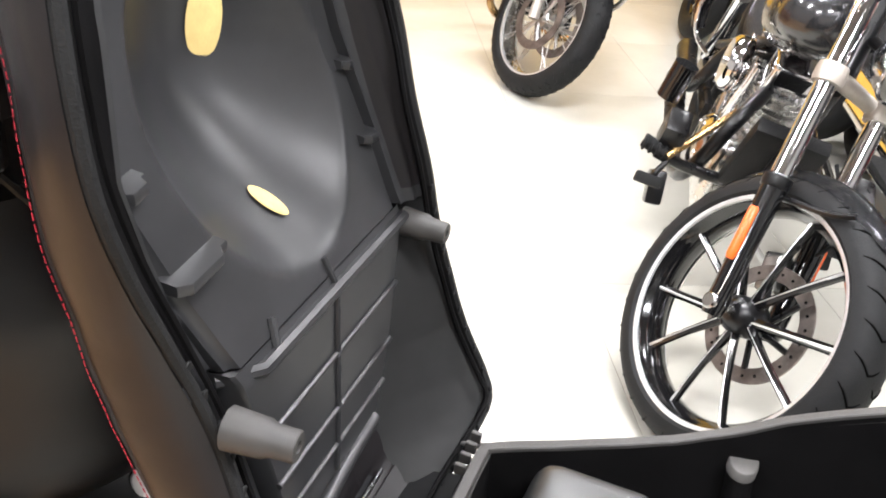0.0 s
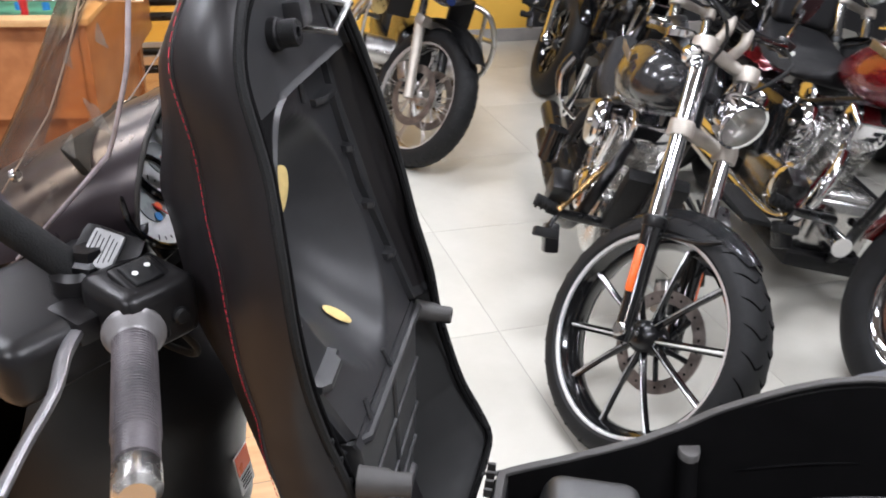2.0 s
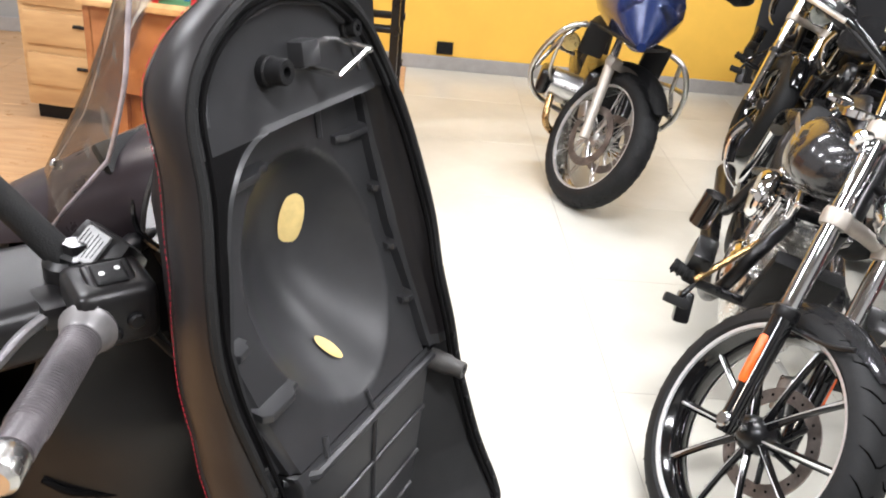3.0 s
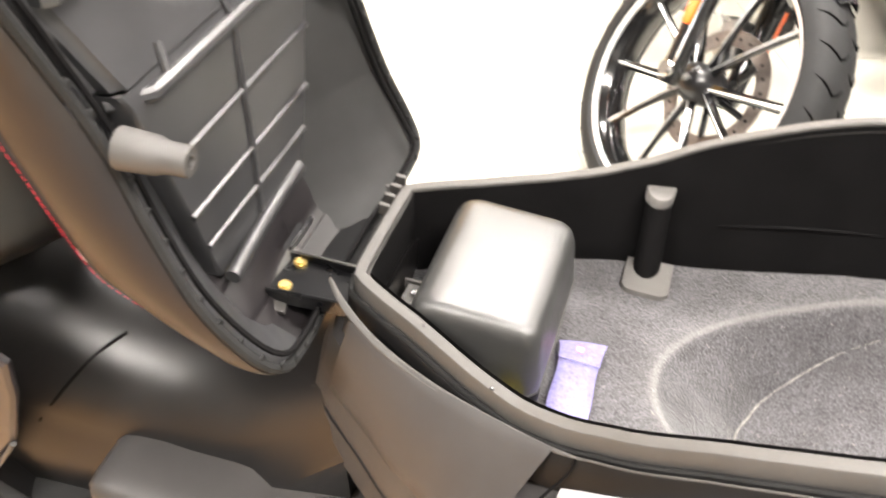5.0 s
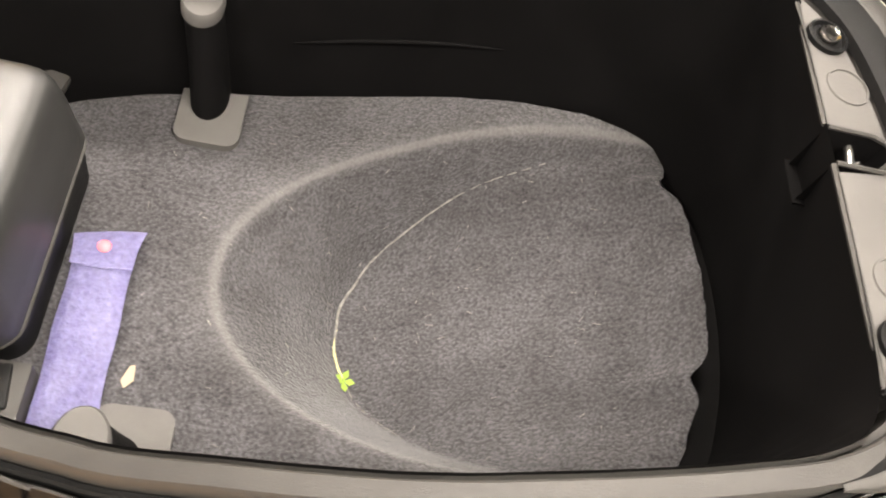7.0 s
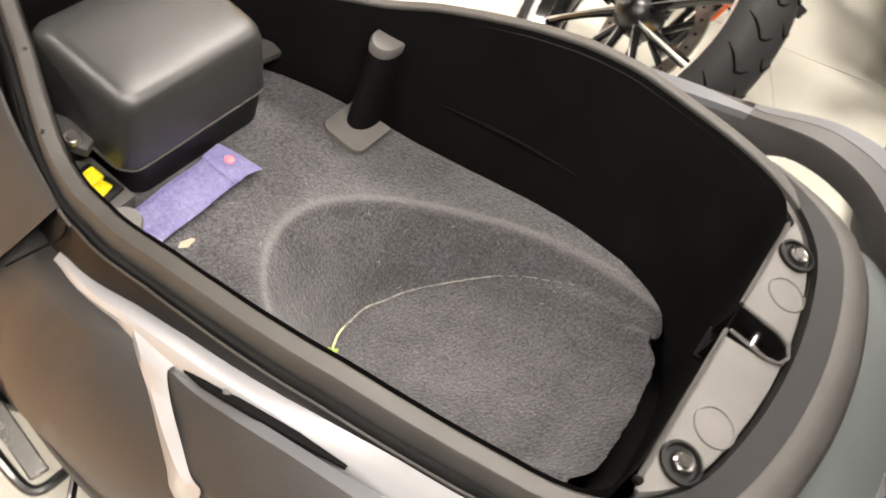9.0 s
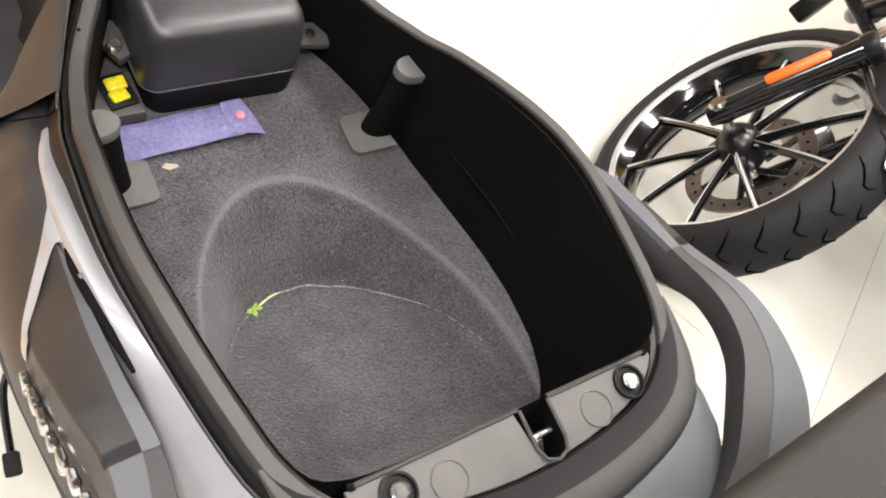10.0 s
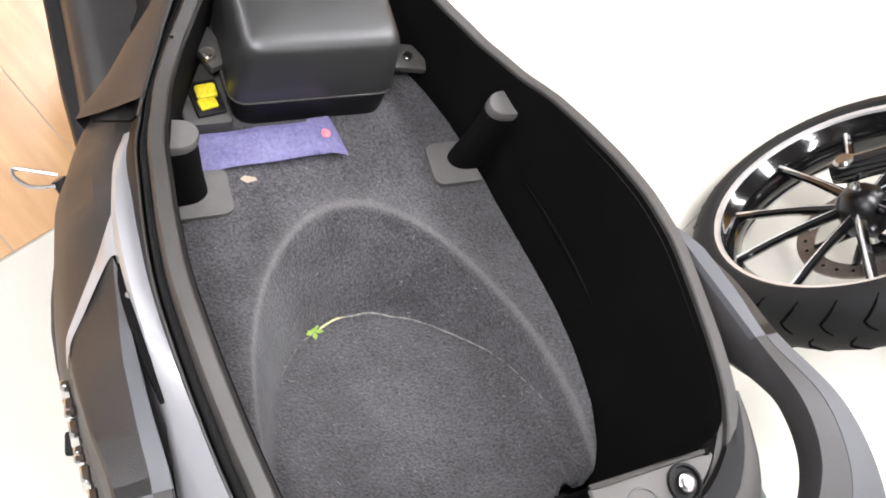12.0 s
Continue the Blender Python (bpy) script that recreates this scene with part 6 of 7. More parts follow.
def tread(R, half, depth, m, n=36, v=False):
    """Slanting grooves cut round the tread, as thin dark strips."""
    bm = bmesh.new()
    for i in range(n):
        for s in (1, -1):
            a0 = 2 * math.pi * (i + (0.5 if s > 0 else 0)) / n
            pts = []
            for k in range(6):
                f = 0.06 + 0.86 * k / 5
                ang = math.acos(max(-1.0, min(1.0, f)))
                r = R - depth * (1 - math.sin(ang) ** 0.75) - 0.0002
                a = a0 + (0.05 * f + (0.05 * (k % 2)) if v else 0.20 * abs(f - 0.35))
                pts.append(V(r * math.cos(a), r * math.sin(a), s * half * f))
            tube(pts, [0.0012, 0.0026, 0.0030, 0.0030, 0.0028, 0.0012], 5, 1, bm)
    bm.transform(m)
    return bm


def cast_wheel(parent, R, half, rim, m, name="front_wheel", spokes=5, disc=1, detail=True):
    """Tyre, black cast rim with a bright edge, paired spokes, hub, disc and its carrier; the axle lies along y."""
    M = m @ pose(0, 0, 0, 90)
    w = part(name, torus_tyre(R, half, R - rim - 0.004, M, 64), M_TYRE, parent, "black road tyre on a cast wheel")
    if detail:
        part("tread_groove", tread(R, half, R - rim - 0.004, M, 30), M_GROOVE, w)["kind"] = "stuff"
    hw = half * 0.80
    prof = [(rim + 0.001, hw), (rim - 0.012, hw * 0.98), (rim - 0.020, hw * 0.7), (rim - 0.034, hw * 0.45), (rim - 0.038, 0), (rim - 0.034, -hw * 0.45), (rim - 0.020, -hw * 0.7), (rim - 0.012, -hw * 0.98), (rim + 0.001, -hw)]
    rm = part("rim", lathe(prof, 64, M), M_GLOSSBLACK, w, "gloss black cast rim")
    for s in (1, -1):
        part("bright_edge", lathe([(rim + 0.005, s * hw * 1.0), (rim + 0.004, s * (hw + 0.005)), (rim - 0.006, s * (hw + 0.007)), (rim - 0.013, s * (hw + 0.004)), (rim - 0.015, s * hw * 0.96)], 64, M), M_BRIGHT, rm, "polished rim edge")
    hub = part("hub", lathe([(0, 0.055), (0.022, 0.055), (0.03, 0.05), (0.045, 0.035), (0.05, 0.0), (0.045, -0.035), (0.03, -0.05), (0.022, -0.055), (0, -0.055)], 28, M), M_DARKMETAL, w, "black wheel hub")
    for i in range(spokes):
        for k in (-1, 1):
            a0, a1 = 2 * math.pi * i / spokes + 0.3 + k * 0.10, 2 * math.pi * i / spokes + 0.3 + k * 0.30
            p, q = V(0.036 * math.cos(a0), 0.036 * math.sin(a0), 0.014), V((rim - 0.030) * math.cos(a1), (rim - 0.030) * math.sin(a1), hw * 0.30)
            sp = part("spoke", shift(tube([p, p.lerp(q, 0.5) + V(0, 0, 0.006), q], [0.017, 0.0125, 0.0135], 8, 3, None, False, 0.75), M), M_GLOSSBLACK, w, "black spoke with a bright milled ridge")
            part("milled_ridge", shift(tube([p + V(0, 0, 0.0095), p.lerp(q, 0.5) + V(0, 0, 0.0130), q + V(0, 0, 0.0085)], [0.0042, 0.0040, 0.0050], 6, 3), M), M_BRIGHT, sp)
    if disc:
        z = -0.052
        d = part("brake_disc", lathe([(0.148, z), (0.148, z + 0.005), (0.110, z + 0.005), (0.110, z), (0.148, z)], 48, M), M_DISC, w, "bronze-toned brake disc")
        bm = bmesh.new()
        for i in range(24):
            a = 2 * math.pi * i / 24
            lathe([(0.004, 0), (0.004, 0.0065), (0, 0.0065)], 8, M @ Matrix.Translation((0.129 * math.cos(a), 0.129 * math.sin(a), z - 0.0005)), bm)
        part("disc_holes", bm, M_LINER, d)
        for i in range(6):
            a = 2 * math.pi * i / 6
            part("carrier_arm", shift(tube([V(0.035 * math.cos(a), 0.035 * math.sin(a), z), V(0.114 * math.cos(a + 0.25), 0.114 * math.sin(a + 0.25), z + 0.002)], 0.008, 8, 1), M), M_DARKMETAL, d)
    return w


def dish_wheel(parent, R, half, rim, m, name="front_wheel"):
    """A fat tyre on a chromed, drilled dish wheel."""
    M = m @ pose(0, 0, 0, 90)
    w = part(name, torus_tyre(R, half, R - rim - 0.004, M, 64), M_TYRE, parent, "fat black tyre on a chromed wheel")
    hw = half * 0.82
    prof = [(rim + 0.003, -hw), (rim + 0.002, -hw - 0.004), (rim - 0.012, -hw - 0.003), (rim - 0.018, -hw * 0.8), (rim - 0.032, -hw * 0.75), (rim - 0.045, -hw * 0.55), (rim - 0.075, -hw * 0.50), (rim - 0.10, -hw * 0.42), (0.075, -hw * 0.62), (0.05, -hw * 0.72), (0.045, -hw * 1.0), (0.03, -hw * 1.1), (0, -hw * 1.1)]
    d = part("chrome_dish", lathe(prof, 64, M), M_CHROME, w, "chromed dish with drilled rim")
    prof = [(r, -h) for r, h in prof]
    part("chrome_dish", lathe(prof, 64, M), M_CHROME, w)
    for i in range(20):
        a = 2 * math.pi * i / 20
        bolt(M @ V((rim - 0.060) * math.cos(a), (rim - 0.060) * math.sin(a), -hw * 0.52), M.to_3x3() @ V(0, 0, -1), 0.008, 0.008, "rim_stud", d, M_POLISH)
    for i in range(5):
        a = 2 * math.pi * i / 5
        p = M @ V(0.11 * math.cos(a), 0.11 * math.sin(a), -hw * 0.52)
        part("dish_hole", lathe([(0.026, 0.0), (0.028, 0.004), (0.024, 0.005), (0.022, 0.001), (0, 0.001)], 20, Matrix.Translation(p) @ axis_to(M.to_3x3() @ V(0, 0, -1))), M_DARKMETAL, d)
    return w


def fender(R, half, a0, a1, m, material, name, parent, label, drop=0.036):
    """A rounded mudguard round the wheel between two angles, measured from straight ahead."""
    rings = []
    for i in range(29):
        a = radians(a0 + (a1 - a0) * i / 28)
        e = min(i, 28 - i) / 28
        w = half * (0.55 + 0.45 * min(1.0, e * 5) ** 0.6)
        row = []
        for k in range(13):
            f = -1 + 2 * k / 12
            r = R - drop * abs(f) ** 2.4 * (0.5 + 0.5 * min(1.0, e * 6))
            row.append(m @ V(r * math.cos(a), w * f, r * math.sin(a)))
        rings.append(row)
    bm = loft(rings, False, False)
    bmesh.ops.solidify(bm, geom=bm.faces[:], thickness=0.003)
    return part(name, bm, material, parent, label, sharp=60)


def finned(parent, base, d, r, h, name, label, metal):
    """A finned engine cylinder with a chromed rocker cover."""
    M = Matrix.Translation(base) @ axis_to(d)
    prof = [(r * 0.8, 0)]
    for i in range(9):
        z = h * (0.08 + 0.60 * i / 9)
        prof += [(r * 0.8, z), (r, z + 0.002), (r, z + 0.006), (r * 0.8, z + 0.008)]
    prof += [(r * 0.8, h * 0.72), (r * 0.95, h * 0.74), (0, h * 0.74)]
    c = part(name, lathe(prof, 28, M), metal, parent, label)
    part("rocker_cover", rbox(r * 1.7, r * 1.35, h * 0.30, 0.02, 3, M @ Matrix.Translation((0, 0, h * 0.86))), M_CHROME, c, "chrome rocker cover")
    for k in (-1, 1):
        part("cover_bolt", lathe([(0.008, 0), (0.008, 0.008), (0, 0.01)], 6, M @ Matrix.Translation((k * r * 0.6, 0, h * 1.01))), M_POLISH, c)
    return c


def cruiser(at, rake, steer, paint, label, style, group=""):
    R, half, rim = style["R"], style["half"], style["rim"]
    t = thing("motorcycle", at, label, "motorcycle", group)
    piv = V(-0.075, 0, R)
    S, s = steer_pose(rake, steer, piv)
    axle = V(0, 0, R)
    # wheel, fork and fender turn with the handlebar
    if style["wheel"] == "cast":
        cast_wheel(t, R, half, rim, S @ Matrix.Translation(axle), detail=style.get("near", False))
    else:
        dish_wheel(t, R, half, rim, S @ Matrix.Translation(axle))
    part("front_axle", shift(rod(V(0, -0.125, R), V(0, 0.125, R), 0.011), S), M_POLISH, t, "polished front axle")
    lo, mid, top = 0.30, style["clamp_low"], style["clamp_top"]
    for y in (-0.108, 0.108):
        off = V(0, y, 0)
        a, b = axle + off - s * 0.03, axle + off + s * lo
        leg = part("fork_lower", shift(tube([a, a + s * 0.03, a + s * 0.06, b], [0.022, 0.028, 0.026, 0.030], 18, 1), S), M_GLOSSBLACK if style.get("near") else M_CHROME, t, "gloss black lower fork leg")
        part("fork_tube", shift(rod(b, axle + off + s * (top + 0.03), 0.0245, 18), S), M_CHROME, leg, "chrome fork tube")
        part("dust_seal", shift(lathe([(0.031, -0.012), (0.0335, -0.008), (0.0335, 0.016), (0.026, 0.022)], 20, Matrix.Translation(b) @ axis_to(s)), S), M_DARKMETAL, leg)
        part("pinch_boss", shift(lathe([(0.0, -0.03), (0.024, -0.03), (0.027, -0.02), (0.027, 0.014), (0.020, 0.02), (0.0, 0.02)], 18, Matrix.Translation(axle + off * 1.12) @ axis_to((0, 1 if y > 0 else -1, 0)) @ Matrix.Scale(0.78, 4)), S), M_DARKCHROME, leg, "alloy axle boss")
        if style.get("near"):
            r0, r1 = axle + V(0.004, y * 1.28, 0) + s * 0.105, axle + V(0.004, y * 1.28, 0) + s * 0.235
            part("reflector", shift(tube([r0, r0 + s * 0.008, r1 - s * 0.008, r1], [0.008, 0.0115, 0.0115, 0.008], 12, 1, None, False, 0.6), S), M_ORANGE, leg, "long orange side reflector")
        for c, nm, rr in ((mid, "lower_clamp", 0.034), (top, "upper_clamp", 0.034)):
            part("clamp_ring", shift(lathe([(0.026, -0.022), (rr, -0.022), (rr + 0.002, -0.012), (rr + 0.002, 0.012), (rr, 0.022), (0.026, 0.022)], 22, Matrix.Translation(axle + off + s * c) @ axis_to(s)), S), M_CREAM, leg, "pale cast fork clamp")
    for c, nm in ((mid, "lower_triple_clamp"), (top, "upper_triple_clamp")):
        p = axle + s * c
        part(nm, shift(tube([p + V(0, -0.10, 0), p + V(-0.03, -0.05, 0), p + V(-0.035, 0, 0), p + V(-0.03, 0.05, 0), p + V(0, 0.10, 0)], [0.018, 0.020, 0.022, 0.020, 0.018], 12, 4), S), M_CREAM, t, "pale cast triple clamp")
    part("steering_head", rod(axle + V(-0.075, 0, 0) + s * (mid - 0.02), axle + V(-0.075, 0, 0) + s * (top + 0.01), 0.032), M_DARKMETAL, t)
    f0, f1 = style["fender"]
    fd = fender(R + style.get("fender_grow", 0.018), half * style.get("fender_wide", 0.80), f0, f1, S @ Matrix.Translation(axle), style["fender_paint"], "front_fender", t, style["fender_label"], style.get("fender_drop", 0.036))
    for y in (-0.085, 0.085):
        part("fender_stay", shift(tube([axle + V(0, y, 0) + s * 0.28, axle + V(-0.03, y * 0.95, 0.30), axle + V(0.02, y * 0.85, 0.345)], 0.007, 8), S), M_DARKMETAL, fd)
    # headlamp
    hc = axle + s * (mid + 0.135) + V(0.115, 0, -0.01)
    hm = S @ Matrix.Translation(hc) @ axis_to((0.96, 0, -0.12)) @ Matrix.Scale(0.84, 4)
    h = part("headlamp", lathe([(0.0, -0.10), (0.035, -0.10), (0.062, -0.075), (0.082, -0.02), (0.086, 0.02), (0.089, 0.03), (0.086, 0.038), (0.078, 0.036)], 36, hm), M_CHROME, t, "round chrome headlamp")
    part("reflector_bowl", lathe([(0.078, 0.032), (0.060, -0.01), (0.030, -0.035), (0, -0.04)], 36, hm), M_ALU, h)
    part("lens", lathe([(0.079, 0.034), (0.06, 0.042), (0.03, 0.047), (0, 0.048)], 36, hm), M_LENS, h, "clear headlamp lens")
    part("bulb", lathe([(0.012, -0.035), (0.012, 0.008), (0.006, 0.016), (0, 0.016)], 14, hm), M_ALU, h)
    part("lamp_bracket", shift(rod(hc + V(-0.09, 0, 0), axle + s * (mid + 0.12) + V(-0.03, 0, 0), 0.014), S), M_DARKMETAL, h)
    # handlebar
    tc = axle + s * (top + 0.02) + V(-0.03, 0, 0)
    rise = style["rise"]
    for y in (-0.045, 0.045):
        part("riser", shift(tube([tc + V(0, y, 0), tc + V(0.01, y, 0.05), tc + V(-0.01, y, rise)], [0.016, 0.015, 0.017], 12), S), M_CREAM, t, "pale cast handlebar riser")
    hb = [tc + V(-0.24, -0.43, rise + 0.02), tc + V(-0.10, -0.32, rise + 0.035), tc + V(-0.02, -0.12, rise + 0.005), tc + V(-0.01, 0, rise), tc + V(-0.02, 0.12, rise + 0.005), tc + V(-0.10, 0.32, rise + 0.035), tc + V(-0.24, 0.43, rise + 0.02)]
    bar = part("handlebar", shift(tube(hb, 0.0135, 12), S), M_GLOSSBLACK if style.get("near") else M_CHROME, t, "wide handlebar")
    for y, q in ((-1, hb[0]), (1, hb[-1])):
        d = (q - hb[1 if y < 0 else -2]).normalized()
        part("grip", shift(rod(q - d * 0.12, q + d * 0.012, 0.019), S), M_RUBBER, bar)
        part("lever", shift(tube([q - d * 0.14 + V(0.05, 0, 0), q - d * 0.05 + V(0.065, 0, -0.005), q + d * 0.02 + V(0.06, 0, -0.01)], 0.007, 8), S), M_ALU, bar)
        part("switch_box", shift(rbox(0.05, 0.05, 0.05, 0.012, 2, Matrix.Translation(q - d * 0.15)), S), M_DARKMETAL, bar)
        mst = part("mirror", shift(lathe([(0, 0), (0.055, 0.002), (0.06, 0.010), (0.05, 0.022), (0, 0.028)], 24, Matrix.Translation(q + V(-0.02, y * 0.02, 0.16)) @ axis_to((1, 0, 0)) @ Matrix.Diagonal((0.75, 1.2, 1, 1))), S), M_DARKMETAL, bar, "oval mirror")
        part("mirror_arm", shift(tube([q - d * 0.13, q - d * 0.09 + V(0, 0, 0.07), q + V(-0.01, y * 0.02, 0.15)], 0.006, 8), S), M_CHROME, mst)
        part("cable", shift(tube([q - d * 0.14, tc + V(0.10, y * 0.16, rise - 0.02), tc + V(0.06, y * 0.09, -0.10), tc + V(-0.10, y * 0.05, -0.22)], 0.0055, 8), S), M_RUBBER, bar)
    part("turn_signal", shift(lathe([(0, -0.03), (0.024, -0.02), (0.032, 0.0), (0.028, 0.012), (0, 0.016)], 20, Matrix.Translation(axle + s * (mid + 0.20) + V(0.02, 0.165, 0)) @ axis_to((1, 0, -0.1))), S), M_ORANGE if style["wheel"] != "cast" else M_CHROME, bar)
    part("turn_signal", shift(lathe([(0, -0.03), (0.024, -0.02), (0.032, 0.0), (0.028, 0.012), (0, 0.016)], 20, Matrix.Translation(axle + s * (mid + 0.20) + V(0.02, -0.165, 0)) @ axis_to((1, 0, -0.1))), S), M_CHROME, bar)
    # brake caliper
    cal = part("brake_caliper", shift(rbox(0.055, 0.05, 0.10, 0.012, 3, pose(-0.105, 0.075, R + 0.085, 0, -40, 0)), S), M_ALU, t, "silver brake caliper")
    part("brake_line", shift(tube([V(-0.10, 0.085, R + 0.13), V(-0.10, 0.11, R + 0.25), axle + V(-0.06, 0.11, 0) + s * 0.40], 0.005, 8), S), M_RUBBER, cal)
    front_parts = set(t.children)
    # frame, tank, seat
    hx = -0.075 - math.tan(radians(rake)) * 0.42
    part("frame_tube", tube([V(hx - 0.02, 0, 0.78), V(-0.48, 0, 0.45), V(-0.58, 0, 0.22), V(-0.80, 0, 0.17), V(-1.25, 0, 0.19)], 0.021, 12), M_DARKMETAL, t, "black frame down tube")
    for y in (-0.10, 0.10):
        part("frame_tube", tube([V(hx - 0.06, 0, 0.80), V(-0.62, y * 0.4, 0.80), V(-1.15, y, 0.60), V(-1.55, y * 1.2, 0.45)], 0.017, 10), M_DARKMETAL, t)
    rings = []
    tx0, tl, tz, tw, th = hx - 0.06, 0.60, style["tank_z"], style.get("tank_w", 0.135), style.get("tank_h", 0.115)
    for i in range(17):
        u = i / 16
        w = tw * (math.sin(math.pi * (0.10 + 0.62 * (1 - u) ** 0.9)) ** 0.55 if u < 0.97 else 0.55) * (1.0 - 0.45 * u ** 2.5)
        h = th * (0.62 + 0.38 * math.sin(math.pi * (1 - u) ** 1.1)) * (1 - 0.35 * u ** 3)
        if i == 0:
            w, h = w * 0.55, h * 0.6
        row = []
        for k in range(24):
            a = 2 * math.pi * k / 24
            ca, sa = math.cos(a), math.sin(a)
            row.append(V(tx0 - tl * u + (0.03 if i == 0 else 0), w * (abs(ca) ** 0.8) * (1 if ca > 0 else -1), tz - 0.12 * u + h * (sa if sa > 0 else 0.80 * sa)))
        rings.append(row)
    tank = part("fuel_tank", loft(rings), paint, t, style["tank_label"], sharp=70)
    tank.matrix_basis = Matrix.Translation((0, style.get("tank_y", 0.0), 0))
    part("filler_cap", lathe([(0.038, 0), (0.038, 0.012), (0.030, 0.018), (0, 0.019)], 24, pose(tx0 - 0.24, -0.045, tz + th * 0.93)), M_CHROME, tank, "chrome filler cap")
    part("tank_console", tube([V(tx0 - 0.03, 0, tz + th * 0.86), V(tx0 - 0.25, 0, tz + th * 0.97), V(tx0 - 0.52, 0, tz + th * 0.50)], [0.012, 0.045, 0.02], 14, 5, None, False, 0.35), M_CHROME if style["wheel"] == "dish" else M_DARKMETAL, tank)
    part("speedometer", lathe([(0.042, 0), (0.045, 0.02), (0.04, 0.026), (0, 0.026)], 24, pose(tx0 - 0.12, 0, tz + th * 0.9, 0, -18, 0)), M_CHROME, tank)
    part("tank_badge", rbox(0.11, 0.004, 0.032, 0.002, 1, pose(tx0 - 0.22, -tw * 0.985, tz + 0.03, 8, 6, 4)), M_ALU, tank, "plain metal tank badge")
    rings = []
    for i in range(13):
        u = i / 12
        w = (0.085 + 0.125 * math.sin(math.pi * min(1.0, u * 0.95 + 0.02)) ** 0.7) * style.get("seat_w", 1.0)
        z = style["seat_z"] + 0.05 * (u - 0.35) ** 2 * 6
        row = []
        for k in range(18):
            a = 2 * math.pi * k / 18
            row.append(V(tx0 - tl + 0.06 - 0.62 * u, w * math.cos(a), z + 0.05 * (math.sin(a) if math.sin(a) > 0 else 0.5 * math.sin(a))))
        rings.append(row)
    seat = part("saddle", loft(rings), M_GREYVINYL, t, "dark grey vinyl saddle", sharp=70)
    if style.get("backrest"):
        bx = tx0 - tl - 0.52
        b = part("backrest", rbox(0.075, 0.26, 0.22, 0.035, 4, pose(bx, 0, style["seat_z"] + 0.23, 0, -12, 0)), M_GREYVINYL, t, "padded grey backrest")
        part("backrest_hoop", tube([V(bx - 0.04, -0.13, style["seat_z"] - 0.03), V(bx - 0.05, -0.13, style["seat_z"] + 0.2), V(bx - 0.08, -0.10, style["seat_z"] + 0.34), V(bx - 0.08, 0.10, style["seat_z"] + 0.34), V(bx - 0.05, 0.13, style["seat_z"] + 0.2), V(bx - 0.04, 0.13, style["seat_z"] - 0.03)], 0.009, 8), M_CHROME, b)
    # rear wheel and fender
    rx = -1.68
    rw = cast_wheel(t, 0.335, 0.085, 0.235, Matrix.Translation((rx, 0, 0.335)), "rear_wheel", detail=False)
    fender(0.375, 0.105, 60, 175, Matrix.Translation((rx, 0, 0.335)), paint, "rear_fender", t, "painted rear fender")
    for y in (-0.13, 0.13):
        part("rear_shock", rod(V(rx + 0.02, y, 0.36), V(rx + 0.22, y, 0.66), 0.028), M_CHROME, t)
        part("swing_arm", rbox(0.62, 0.03, 0.055, 0.012, 2, pose(rx + 0.30, y, 0.34, 0, -4, 0)), M_DARKMETAL, t)
    # engine
    ex = -0.86
    metal = style.get("metal", M_DARKMETAL)
    eng = part("crankcase", rbox(0.46, 0.24, 0.26, 0.05, 4, Matrix.Translation((ex, 0, 0.33))), metal, t, "engine crankcase")
    finned(t, V(ex + 0.02, -0.01, 0.42), (0.42, 0, 0.9), 0.088, 0.34, "cylinder", "finned front cylinder", metal)
    finned(t, V(ex - 0.08, -0.01, 0.42), (-0.40, 0, 0.9), 0.088, 0.34, "cylinder", "finned rear cylinder", metal)
    for dx, dd in ((0.03, 0.36), (0.0, 0.30), (-0.07, -0.30), (-0.10, -0.36)):
        part("pushrod_tube", rod(V(ex + dx, -0.115, 0.42), V(ex + dx + dd * 0.26, -0.105, 0.66), 0.0085), M_CHROME, eng)
    cov = part("cam_cover", lathe([(0.105, 0), (0.105, 0.02), (0.09, 0.035), (0.05, 0.042), (0, 0.044)], 32, pose(ex + 0.02, -0.12, 0.34, 90)), M_CHROME, eng, "chrome cam cover")
    for i in range(5):
        a = 2 * math.pi * i / 5
        bolt(V(ex + 0.02 + 0.08 * math.cos(a), -0.155, 0.34 + 0.08 * math.sin(a)), (0, -1, 0), 0.008, 0.006, "screw", cov, M_POLISH)
    part("oil_filter", rod(V(ex + 0.24, -0.03, 0.30), V(ex + 0.36, -0.03, 0.30), 0.038), M_CHROME, eng)
    part("primary_cover", tube([V(ex + 0.10, 0.15, 0.33), V(ex - 0.25, 0.16, 0.34)], [0.11, 0.11], 28, 1, None, False, 0.35), M_CHROME, eng, "chrome primary cover")
    ac = part("air_cleaner", lathe([(0.0, 0.06), (0.07, 0.058), (0.085, 0.045), (0.09, 0.02), (0.085, 0.0), (0.0, 0.0)], 32, pose(ex - 0.03, -0.12, 0.60, 90)), M_CHROME if "metal" in style else M_DARKMETAL, t, "round air cleaner cover")
    part("cover_screw", lathe([(0.012, 0), (0.012, 0.008), (0, 0.010)], 12, pose(ex - 0.03, -0.18, 0.60, 90)), M_POLISH, ac)
    part("horn", lathe([(0, 0.035), (0.03, 0.032), (0.045, 0.012), (0.042, 0)], 20, pose(ex - 0.02, 0.13, 0.58, -90)), M_CHROME, t)
    # exhaust on the right side
    e1 = [V(ex + 0.16, -0.06, 0.62), V(ex + 0.27, -0.12, 0.54), V(ex + 0.26, -0.17, 0.36), V(ex + 0.10, -0.19, 0.27), V(ex - 0.30, -0.20, 0.26), V(ex - 0.70, -0.21, 0.27)]
